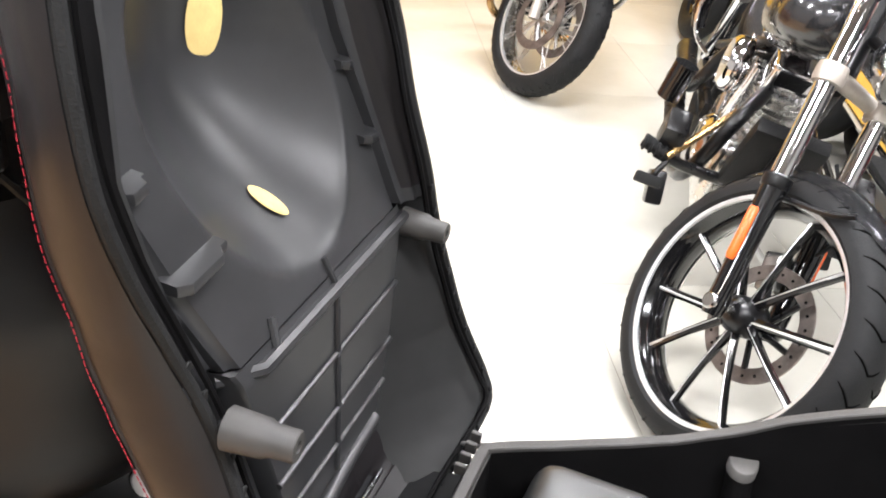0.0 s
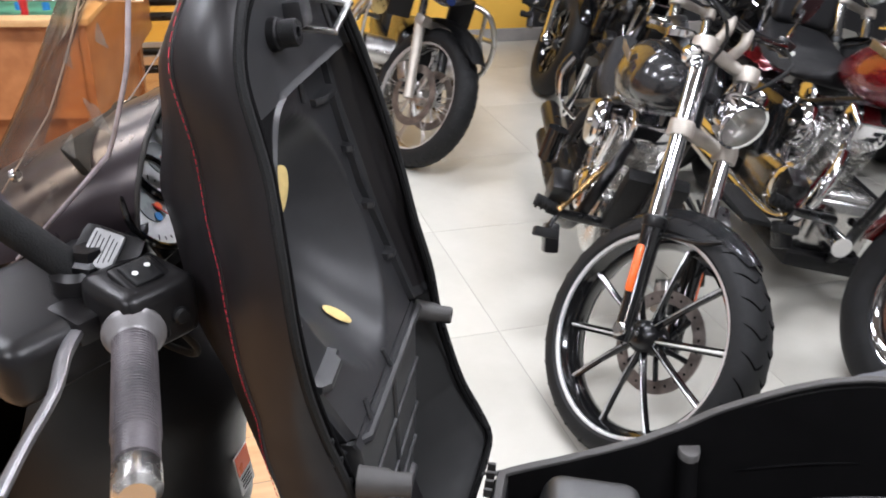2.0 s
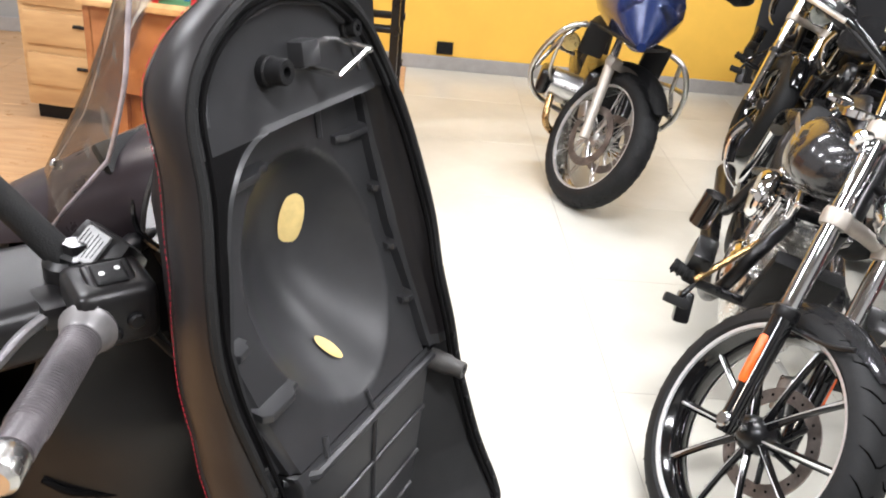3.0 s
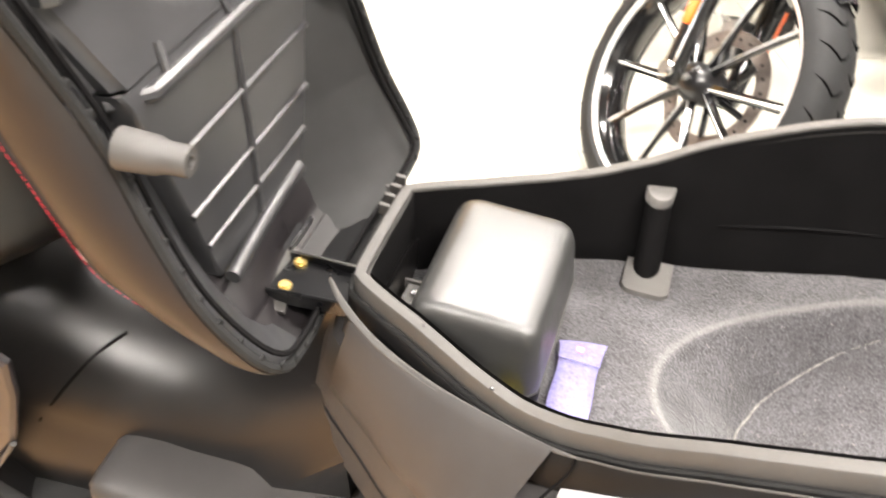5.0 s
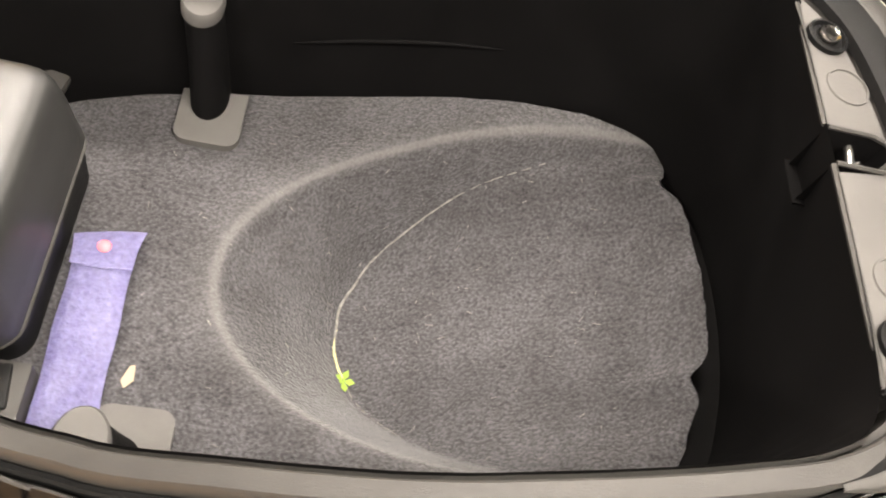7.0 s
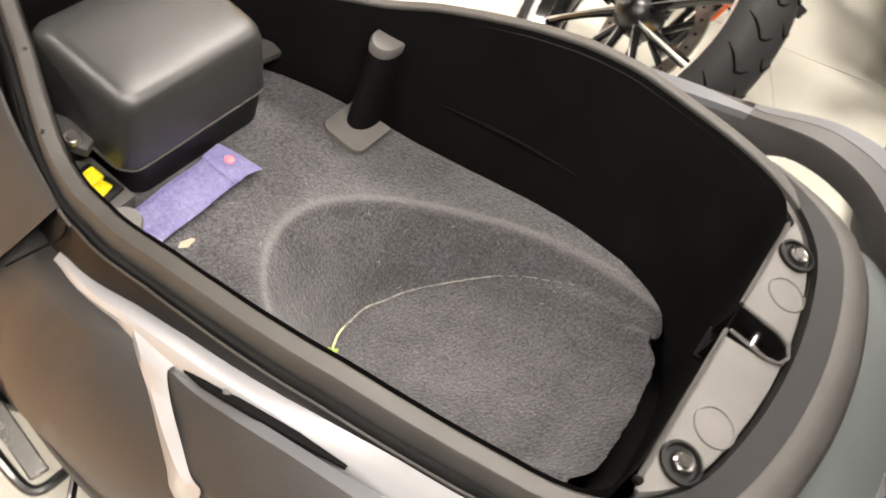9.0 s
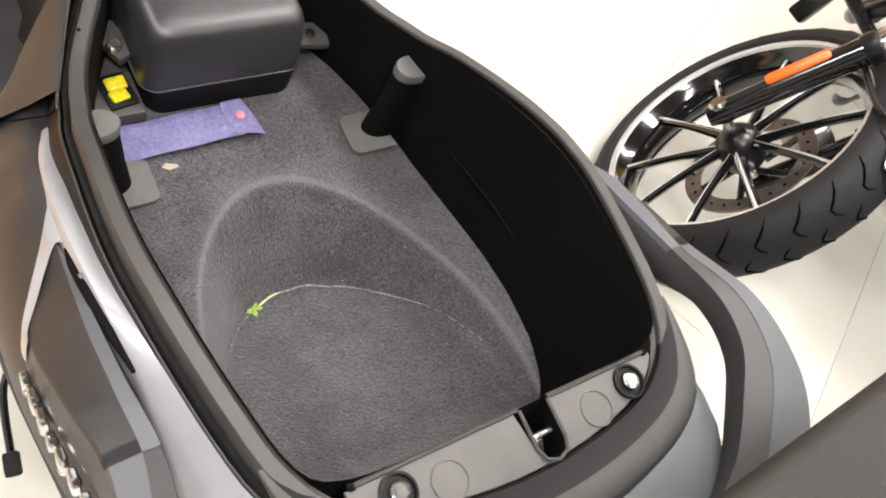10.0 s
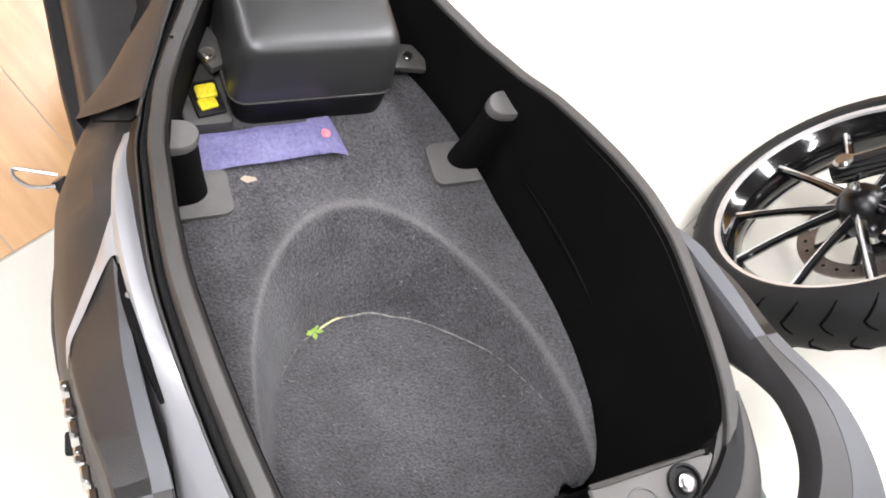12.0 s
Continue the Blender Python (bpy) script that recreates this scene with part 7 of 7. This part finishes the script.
    e2 = [V(ex - 0.20, -0.06, 0.62), V(ex - 0.30, -0.13, 0.56), V(ex - 0.32, -0.18, 0.42), V(ex - 0.45, -0.20, 0.36), V(ex - 0.80, -0.21, 0.36)]
    part("exhaust_pipe", tube(e1, [0.022, 0.022, 0.022, 0.023, 0.036, 0.042], 16), M_CHROME if style["wheel"] == "dish" else M_DARKMETAL, t, "exhaust pipe and muffler")
    part("exhaust_pipe", tube(e2, [0.022, 0.022, 0.023, 0.036, 0.042], 16), M_CHROME if style["wheel"] == "dish" else M_DARKMETAL, t)
    # forward controls
    for y in (-1, 1):
        fc = part("forward_control", tube([V(-0.60, y * 0.04, 0.36), V(-0.55, y * 0.20, 0.38), V(-0.52, y * 0.29, 0.40)], [0.018, 0.017, 0.015], 10), M_DARKMETAL, t, "forward foot control")
        part("foot_peg", tube([V(-0.52, y * 0.255, 0.405), V(-0.53, y * 0.335, 0.42)], [0.019, 0.021], 14, 1), M_RUBBER, fc, "ribbed black foot peg")
        bm = bmesh.new()
        for i in range(4):
            lathe([(0.020, -0.004), (0.024, -0.003), (0.024, 0.003), (0.020, 0.004)], 14, Matrix.Translation((-0.524, y * (0.270 + 0.02 * i), 0.408 + 0.003 * i)) @ axis_to((0, 1, 0)), bm)
        part("peg_ribs", bm, M_RUBBER, fc)
        part("pedal_arm", tube([V(-0.52, y * 0.25, 0.39), V(-0.50, y * 0.27, 0.35), V(-0.46, y * 0.28, 0.345)], 0.009, 8), M_DARKMETAL, fc)
        part("pedal_pad", rbox(0.05, 0.075, 0.030, 0.006, 2, pose(-0.455, y * 0.285, 0.345, 0, -30, 0)), M_RUBBER, fc)
        part("control_housing", rbox(0.10, 0.07, 0.12, 0.015, 2, pose(-0.565, y * 0.265, 0.45, 0, 20, 0)), M_DARKMETAL, fc)
        part("heel_guard", rbox(0.07, 0.05, 0.10, 0.012, 2, pose(-0.52, y * 0.25, 0.30, 10, -25, 0)), M_DARKMETAL, fc)
        part("linkage", tube([V(-0.50, y * 0.26, 0.41), V(-0.64, y * 0.12, 0.55)], 0.011, 8, 1), M_BRASS if y < 0 and style.get("near") else M_CHROME, fc, "bright linkage rod")
        if style["wheel"] == "dish":
            part("floorboard", slab([(-0.62, -0.05), (-0.60, 0.055), (-0.94, 0.055), (-0.96, -0.05)], 0.02, pose(0, y * 0.30, 0.30), 0.006, 2), M_RUBBER, fc, "black rider floorboard")
            part("board_edge", tube([V(-0.60, y * 0.36, 0.29), V(-0.78, y * 0.365, 0.285), V(-0.95, y * 0.36, 0.29)], 0.006, 8), M_CHROME, fc)
    if style["wheel"] == "dish":
        part("side_cover", rbox(0.34, 0.30, 0.30, 0.05, 3, Matrix.Translation((-1.22, 0, 0.50))), M_GLOSSBLACK, t, "gloss black side cover")
        part("primary_case", rbox(0.62, 0.30, 0.24, 0.07, 4, Matrix.Translation((-0.92, 0, 0.32))), M_DARKCHROME, t, "smoked chrome primary case")
        part("lower_rail", rbox(0.70, 0.34, 0.06, 0.02, 2, Matrix.Translation((-0.92, 0, 0.19))), M_BLACK, t)
    if style["wheel"] != "dish":
        # shapes that stand out on the right flank: belt guard, black side case and its chrome edge
        sc = part("side_pod", tube([V(-0.93, -0.285, 0.800), V(-0.945, -0.305, 0.725), V(-0.93, -0.29, 0.65)], [0.022, 0.030, 0.024], 16, 5, None, False, 0.6), M_GLOSSBLACK, t, "gloss black side pod")
        part("pod_edge", tube([V(-0.905, -0.29, 0.80), V(-0.912, -0.315, 0.725), V(-0.90, -0.29, 0.64), V(-0.84, -0.24, 0.61)], 0.007, 8), M_CHROME, sc)
        part("side_can", tube([V(-0.80, -0.285, 0.575), V(-0.80, -0.295, 0.46)], [0.038, 0.036], 18, 1), M_GLOSSBLACK, t, "gloss black cylindrical can")
        part("radiator", rbox(0.05, 0.20, 0.26, 0.012, 2, pose(-0.50, 0, 0.50, 0, 28, 0)), M_BLACK, t)
    part("kick_stand", tube([V(-0.62, 0.10, 0.20), V(-0.66, 0.22, 0.10), V(-0.68, 0.285, 0.075)], 0.010, 8), M_CHROME, t)
    turn, lift = style.get("body", (0.0, 0.0))
    p = V(-0.33, 0, 0.80)
    swing = Matrix.Translation(p + V(0, 0, style.get("up", 0.0))) @ pose(0, 0, 0, 0, 0, turn) @ pose(0, 0, 0, lift) @ Matrix.Translation(-p)
    for ob in set(t.children) - front_parts:
        ob.matrix_basis = swing @ ob.matrix_basis
    return t


NEAR = dict(metal=M_POLISH, R=0.355, half=0.068, rim=0.292, wheel="cast", near=True, clamp_low=0.57, clamp_top=0.81, fender=(74, 150), fender_paint=M_SILVERPAINT, fender_label="charcoal painted front fender", rise=0.085, tank_z=0.90, tank_w=0.118, tank_h=0.135, tank_y=-0.075, body=(4.0, 2.0), up=0.03, seat_w=0.55, seat_z=0.60, tank_label="charcoal metallic fuel tank")
cruiser(bike_pose(-0.078, 1.785, -88, 13.0), 32.0, 36.5, M_GREYPAINT, "charcoal cruiser motorcycle with black cast wheels on its side stand", NEAR, "parked motorcycles")
FAT = dict(metal=M_POLISH, R=0.34, half=0.078, rim=0.225, wheel="dish", clamp_low=0.50, clamp_top=0.72, fender=(20, 172), fender_drop=0.075, fender_grow=0.045, fender_wide=1.32, fender_paint=M_REDPAINT, fender_label="deep red front fender", rise=0.16, tank_z=0.93, tank_w=0.165, tank_h=0.14, seat_z=0.74, tank_label="deep red metallic fuel tank", backrest=True)
cruiser(bike_pose(0.82, 2.08, -78, 11.0), 30.0, 12.0, M_REDPAINT, "deep red cruiser motorcycle with much chrome on its side stand", FAT, "parked motorcycles")
DARK = dict(R=0.335, half=0.07, rim=0.235, wheel="cast", clamp_low=0.52, clamp_top=0.74, fender=(40, 150), fender_paint=M_GLOSSBLACK, fender_label="black front fender", rise=0.12, tank_z=0.90, seat_z=0.70, tank_label="gloss black fuel tank")
dark = cruiser(bike_pose(0.18, 3.95, -82, 11.0), 30.0, 22.0, M_GLOSSBLACK, "gloss black cruiser motorcycle parked in the second row", DARK, "parked motorcycles")
copy_thing(dark, bike_pose(-0.42, 5.10, -95, 10.0))
copy_thing(dark, bike_pose(1.05, 4.25, -80, 11.0))
copy_thing(dark, bike_pose(1.72, 2.75, -80, 11.0))


def adventure_bike():
    t = thing("motorcycle", bike_pose(-1.08, 3.72, -72, 13.0), "dark blue adventure motorcycle with steel crash bars on its side stand", "motorcycle", "parked motorcycles")
    R, half, rim = 0.350, 0.062, 0.278
    S, s = steer_pose(26, 31, V(-0.09, 0, R))
    axle = V(0, 0, R)
    M = S @ Matrix.Translation(axle) @ pose(0, 0, 0, 90)
    w = part("front_wheel", torus_tyre(R, half, R - rim - 0.004, M, 64), M_TYRE, t, "treaded black front tyre")
    part("tread_groove", tread(R, half, R - rim - 0.004, M, 44, True), M_RUBBER, w)["kind"] = "stuff"
    hw = half * 0.8
    part("rim", lathe([(rim + 0.002, hw), (rim - 0.014, hw), (rim - 0.020, hw * 0.6), (rim - 0.022, -hw * 0.6), (rim - 0.014, -hw), (rim + 0.002, -hw)], 64, M), M_POLISH, w, "polished alloy rim")
    for sgn in (1, -1):
        part("rim_edge", lathe([(rim + 0.005, sgn * hw), (rim + 0.003, sgn * (hw + 0.005)), (rim - 0.016, sgn * (hw + 0.003)), (rim - 0.019, sgn * hw * 0.8)], 64, M), M_BRIGHT, w)
    part("hub", lathe([(0.0, 0.06), (0.03, 0.06), (0.048, 0.05), (0.04, 0.0), (0.048, -0.05), (0.03, -0.06), (0, -0.06)], 28, M), M_ALU, w, "alloy hub")
    for i in range(32):
        a = 2 * math.pi * i / 32
        b = a + (0.35 if i % 2 else -0.35)
        sgn = 1 if (i // 2) % 2 else -1
        part("wire_spoke", shift(rod(V(0.045 * math.cos(a), 0.045 * math.sin(a), sgn * 0.045), V((rim - 0.016) * math.cos(b), (rim - 0.016) * math.sin(b), sgn * hw * 0.7), 0.0022, 6), M), M_ALU, w)
    for z in (-0.062, 0.058):
        d = part("brake_disc", lathe([(0.152, z), (0.152, z + 0.005), (0.112, z + 0.005), (0.112, z), (0.152, z)], 44, M), M_DISC, w, "drilled steel brake disc")
        for i in range(6):
            a = 2 * math.pi * i / 6
            part("carrier_arm", shift(rod(V(0.03 * math.cos(a), 0.03 * math.sin(a), z), V(0.115 * math.cos(a + 0.2), 0.115 * math.sin(a + 0.2), z), 0.008), M), M_ALU, d)
    for y in (-0.095, 0.095):
        leg = part("fork_leg", shift(tube([axle + V(0.01, y, -0.02), axle + V(0.0, y, 0) + s * 0.08, axle + V(0, y, 0) + s * 0.36], [0.026, 0.024, 0.029], 18, 1), S), M_CREAM if y < 0 else M_DARKMETAL, t, "pale cast fork leg" if y < 0 else "dark fork leg")
        part("stanchion", shift(rod(axle + V(0, y, 0) + s * 0.36, axle + V(0, y, 0) + s * 0.66, 0.021), S), M_CHROME, leg)
        part("caliper", shift(rbox(0.06, 0.05, 0.09, 0.012, 2, pose(-0.10, y * 1.0, R + 0.075, 0, -38, 0)), S), M_ALU, leg, "alloy brake caliper")
    part("fork_bridge", shift(rbox(0.07, 0.25, 0.05, 0.012, 2, Matrix.Translation(axle + s * 0.37 + V(0.02, 0, 0))), S), M_CREAM, t, "pale cast fork bridge")
    fender(R + 0.05, 0.075, 48, 150, S @ Matrix.Translation(axle), M_BLACK, "front_mudguard", t, "black plastic front mudguard")
    # beak, blue fairing, tank
    rings = []
    for x, w_, z0, z1 in ((0.28, 0.02, 0.86, 0.90), (0.16, 0.07, 0.83, 0.95), (0.0, 0.13, 0.82, 1.06), (-0.18, 0.20, 0.80, 1.16), (-0.42, 0.215, 0.78, 1.14), (-0.66, 0.16, 0.80, 1.05)):
        rings.append([V(x, w_ * math.cos(a), (z0 + z1) / 2 + (z1 - z0) / 2 * math.sin(a)) for a in [2 * math.pi * k / 20 for k in range(20)]])
    fair = part("fairing", loft(rings), M_BLUEPAINT, t, "dark blue fairing and beak", sharp=50)
    for y in (-1, 1):
        part("headlight", lathe([(0, 0.02), (0.05, 0.012), (0.06, 0), (0.055, -0.02)], 24, Matrix.Translation((0.035, y * 0.075, 0.99)) @ axis_to((1, 0, 0.1))), M_LENS, fair, "clear headlight")
        part("beak_edge", tube([V(0.27, y * 0.02, 0.87), V(0.12, y * 0.09, 0.86), V(-0.08, y * 0.17, 0.84)], 0.008, 8), M_BLACK, fair)
        part("radiator_guard", rbox(0.04, 0.12, 0.16, 0.01, 2, pose(-0.16, y * 0.15, 0.76, 0, 12, 0)), M_BLACK, t)
        bars = [V(-0.20, y * 0.10, 0.82), V(-0.12, y * 0.27, 0.80), V(-0.16, y * 0.36, 0.66), V(-0.28, y * 0.38, 0.48), V(-0.40, y * 0.30, 0.34), V(-0.46, y * 0.12, 0.28)]
        cb = part("crash_bar", tube(bars, 0.0135, 12), M_ALU, t, "bright steel crash bar")
        part("cross_bar", tube([V(-0.12, y * 0.27, 0.80), V(-0.30, y * 0.32, 0.62), V(-0.28, y * 0.38, 0.48)], 0.011, 10, 1), M_ALU, cb)
        part("side_bar", tube([V(-0.16, y * 0.36, 0.66), V(-0.50, y * 0.33, 0.60), V(-0.62, y * 0.18, 0.56)], 0.0125, 10), M_ALU, cb)
        cyl = part("boxer_cylinder", tube([V(-0.34, y * 0.10, 0.44), V(-0.33, y * 0.27, 0.45)], [0.085, 0.08], 24, 1), M_ALU, t, "finned flat-twin cylinder")
        part("valve_cover", rbox(0.17, 0.06, 0.13, 0.028, 3, Matrix.Translation((-0.33, y * 0.30, 0.455))), M_DARKMETAL, cyl, "dark valve cover")
        part("header_pipe", tube([V(-0.26, y * 0.24, 0.40), V(-0.20, y * 0.22, 0.28), V(-0.32, y * 0.12, 0.20), V(-0.60, y * 0.06, 0.20)], 0.019, 12), M_BRASS, cyl, "heat-tinted header pipe")
        part("foot_peg", rod(V(-0.80, y * 0.16, 0.36), V(-0.80, y * 0.30, 0.36), 0.014), M_RUBBER, t)
        part("hand_guard", tube([V(-0.22, y * 0.30, 1.16), V(-0.14, y * 0.38, 1.17), V(-0.24, y * 0.46, 1.16)], [0.02, 0.05, 0.02], 12), M_BLACK, t)
    part("engine_block", rbox(0.46, 0.22, 0.34, 0.05, 3, Matrix.Translation((-0.45, 0, 0.44))), M_DARKMETAL, t, "dark flat-twin engine block")
    part("frame_tube", tube([V(-0.24, 0, 0.98), V(-0.60, 0, 0.80), V(-1.2, 0, 0.72)], 0.03, 12), M_DARKMETAL, t)
    part("saddle", rbox(0.72, 0.26, 0.10, 0.04, 3, pose(-1.0, 0, 0.88, 0, 4, 0)), M_LEATHER, t, "black two-up saddle")
    part("windshield", loft([[V(-0.02 - 0.10 * u - 0.10 * f * f, 0.15 * f, 1.14 + 0.26 * u) for f in [-1 + 0.2 * k for k in range(11)]] for u in (0, 0.33, 0.66, 1.0)], False, False), M_SCREEN, t, "small clear windshield")
    part("handlebar", tube([V(-0.26, -0.44, 1.15), V(-0.22, -0.2, 1.16), V(-0.20, 0, 1.12), V(-0.22, 0.2, 1.16), V(-0.26, 0.44, 1.15)], 0.012, 10), M_DARKMETAL, t)
    cast_wheel(t, 0.33, 0.075, 0.225, Matrix.Translation((-1.50, 0, 0.33)), "rear_wheel", detail=False)
    part("swing_arm", rbox(0.60, 0.06, 0.09, 0.02, 2, Matrix.Translation((-1.20, -0.09, 0.36))), M_DARKMETAL, t)
    part("side_stand", tube([V(-0.62, 0.12, 0.30), V(-0.66, 0.28, 0.12), V(-0.67, 0.33, 0.082)], 0.011, 8), M_DARKMETAL, t)
    part("fog_lamp", lathe([(0, 0.03), (0.04, 0.026), (0.045, 0), (0.03, -0.04), (0, -0.045)], 20, Matrix.Translation((-0.12, -0.26, 0.72)) @ axis_to((1, 0, 0))), M_GOLD, t, "small amber fog lamp")
    part("hose", tube([V(-0.18, -0.22, 0.82), V(-0.10, -0.30, 0.72), V(-0.16, -0.30, 0.55), V(-0.30, -0.24, 0.45)], 0.009, 8), M_ALU, t)
    return t


adventure_bike()


# ---- games table and rack ----
def foosball_table():
    # its goal end faces the scooter
    t = thing("foosball_table", pose(-2.53, 3.02, 0, 0, 0, -71), "brown wooden foosball table with coloured players on steel rods", "foosball table")
    L, W, H = 1.40, 0.74, 0.90
    for y in (-W / 2, W / 2):
        part("long_side", rbox(L, 0.04, 0.34, 0.006, 2, Matrix.Translation((0, y, H - 0.17))), M_WOOD, t, "brown veneered cabinet side")
    for x in (-L / 2 + 0.02, L / 2 - 0.02):
        part("end_panel", rbox(0.04, W, 0.34, 0.006, 2, Matrix.Translation((x, 0, H - 0.17))), M_WOOD, t)
    part("top_rail", rbox(L + 0.04, 0.07, 0.025, 0.006, 2, Matrix.Translation((0, -W / 2, H + 0.012))), M_PALEWOOD, t, "pale wooden top rail")
    part("top_rail", rbox(L + 0.04, 0.07, 0.025, 0.006, 2, Matrix.Translation((0, W / 2, H + 0.012))), M_PALEWOOD, t)
    for x in (-L / 2, L / 2):
        part("end_rail", rbox(0.08, W, 0.025, 0.006, 2, Matrix.Translation((x, 0, H + 0.012))), M_PALEWOOD, t)
    part("pitch", rbox(L - 0.06, W - 0.06, 0.02, 0, 1, Matrix.Translation((0, 0, H - 0.10))), M_PITCH, t, "green playing field")
    part("lower_body", rbox(L - 0.16, W - 0.10, 0.30, 0.006, 2, Matrix.Translation((0, 0, 0.42))), M_WOOD, t, "brown lower cabinet")
    part("coin_plate", rbox(0.18, 0.006, 0.11, 0.003, 1, Matrix.Translation((0.22, -W / 2 + 0.045, 0.46))), M_ALU, t)
    for x in (-L / 2 + 0.08, L / 2 - 0.08):
        for y in (-W / 2 + 0.07, W / 2 - 0.07):
            leg = part("leg", tube([V(x, y, H - 0.32), V(x, y, 0.05)], [0.055, 0.038], 4, 1), M_WOOD, t, "square tapered leg")
            part("foot", lathe([(0.03, 0), (0.03, 0.03), (0.02, 0.05)], 14, pose(x, y, 0)), M_RUBBER, leg)
    for i in range(8):
        x = -0.56 + 0.16 * i
        rodp = part("player_rod", rod(V(x, -W / 2 - 0.26, H + 0.055), V(x, W / 2 + 0.2, H + 0.055), 0.008), M_CHROME, t, "chromed player rod")
        part("handle", rod(V(x, -W / 2 - 0.36, H + 0.055), V(x, -W / 2 - 0.25, H + 0.055), 0.016), M_BLACK, rodp, "black rod handle")
        part("bearing", lathe([(0.014, -0.012), (0.02, -0.01), (0.02, 0.01), (0.014, 0.012)], 14, pose(x, -W / 2, H + 0.055, 90)), M_BLACK, rodp)
        for k in range(3 if i % 3 else 5):
            y = -0.24 + 0.48 * (k + 0.5) / (3 if i % 3 else 5)
            pl = lathe([(0, -0.07), (0.014, -0.068), (0.012, -0.03), (0.017, 0.0), (0.014, 0.018), (0.011, 0.024), (0.012, 0.034), (0, 0.042)], 10, pose(x, y, H + 0.055))
            part("player_figure", pl, M_REDPLAS if i % 2 else M_BLUEPLAS, rodp, "plain plastic playing piece")
    return t


foosball_table()


def rack():
    t = thing("steel_rack", pose(-2.42, 3.98, 0, 0, 0, 24), "dark steel display rack with round rails by the wall", "rack")
    for x in (-0.16, 0.16):
        for y in (-0.18, 0.18):
            part("upright", rbox(0.045, 0.045, 1.6, 0.004, 1, Matrix.Translation((x, y, 0.80))), M_DARKMETAL, t)
    for z in (0.35, 0.62, 0.90, 1.15, 1.4):
        for y in (-0.18, 0.18):
            part("rail", rod(V(-0.19, y, z), V(0.19, y, z), 0.022), M_DARKMETAL, t, "round dark steel rail")


rack()


def bench():
    t = thing("pale_wood_bench", pose(-3.55, 3.3, 0, 0, 0, 19), "pale wooden bench with drawer fronts beside the games table", "bench")
    part("top", rbox(0.9, 0.6, 0.04, 0.005, 2, Matrix.Translation((0, 0, 0.84))), M_PALEWOOD, t)
    part("carcass", rbox(0.86, 0.55, 0.74, 0.005, 2, Matrix.Translation((0, 0, 0.45))), M_PALEWOOD, t)
    for z in (0.70, 0.50, 0.28):
        d = part("drawer", rbox(0.80, 0.02, 0.17, 0.004, 2, Matrix.Translation((0, -0.285, z))), M_PALEWOOD, t)
        part("pull", rod(V(-0.12, -0.31, z + 0.03), V(0.12, -0.31, z + 0.03), 0.009), M_BLACK, d)
    part("plinth", rbox(0.80, 0.5, 0.08, 0.002, 1, Matrix.Translation((0, 0, 0.04))), M_BLACK, t)


bench()


def top_case():
    t = thing("top_case", pose(0, 0.6, 0), "dark vinyl-covered top case lid above the scooter's tail", "top case")
    part("lid", rbox(0.36, 0.62, 0.030, 0.012, 3, pose(0.64, 0.08, 1.150, 0, 0, 3)), M_DARKCLOTH, t, "padded dark vinyl lid")
    part("case_body", rbox(0.26, 0.44, 0.15, 0.03, 3, pose(0.72, 0.04, 1.062, 0, 0, 3)), M_BLACK, t, "black plastic case body")
    part("mount_plate", rbox(0.22, 0.20, 0.05, 0.01, 2, pose(0.66, 0.02, 0.965)), M_DARKMETAL, t)
    part("mount_arm", rbox(0.12, 0.14, 0.03, 0.008, 2, pose(0.575, 0.0, 0.945, 0, -10, 0)), M_DARKMETAL, t)


top_case()


# ---- floor tiles, laid with thin joints ----
def floor_tiles():
    size, gap = 0.79, 0.0022
    bm = rbox(size - gap, size - gap, 0.010, 0.0008, 1, Matrix.Translation((0, 0, -0.005)))
    me = bpy.data.meshes.new("tile")
    bm.to_mesh(me)
    bm.free()
    me.materials.append(M_FLOOR)
    for i in range(-1, 6):
        for j in range(-5, 5):
            piece("tile", me, floor, Matrix.Translation((size * (i + 0.5), size * (j + 0.5), 0.0)))


floor_tiles()


def floor_planks():
    """Light wooden boards on the games corner, up to the tile edge."""
    w, l = 0.19, 1.26
    bm = rbox(l - 0.002, w - 0.002, 0.010, 0.001, 1, Matrix.Translation((0, 0, -0.005)))
    me = bpy.data.meshes.new("plank")
    bm.to_mesh(me)
    bm.free()
    me.materials.append(M_PLANK)
    for i in range(3):
        for j in range(42):
            x = -0.792 - l * (i + 0.5)
            piece("plank", me, floor, Matrix.Translation((x, V0 + 0.1 + w * j, 0.0)))


floor_planks()
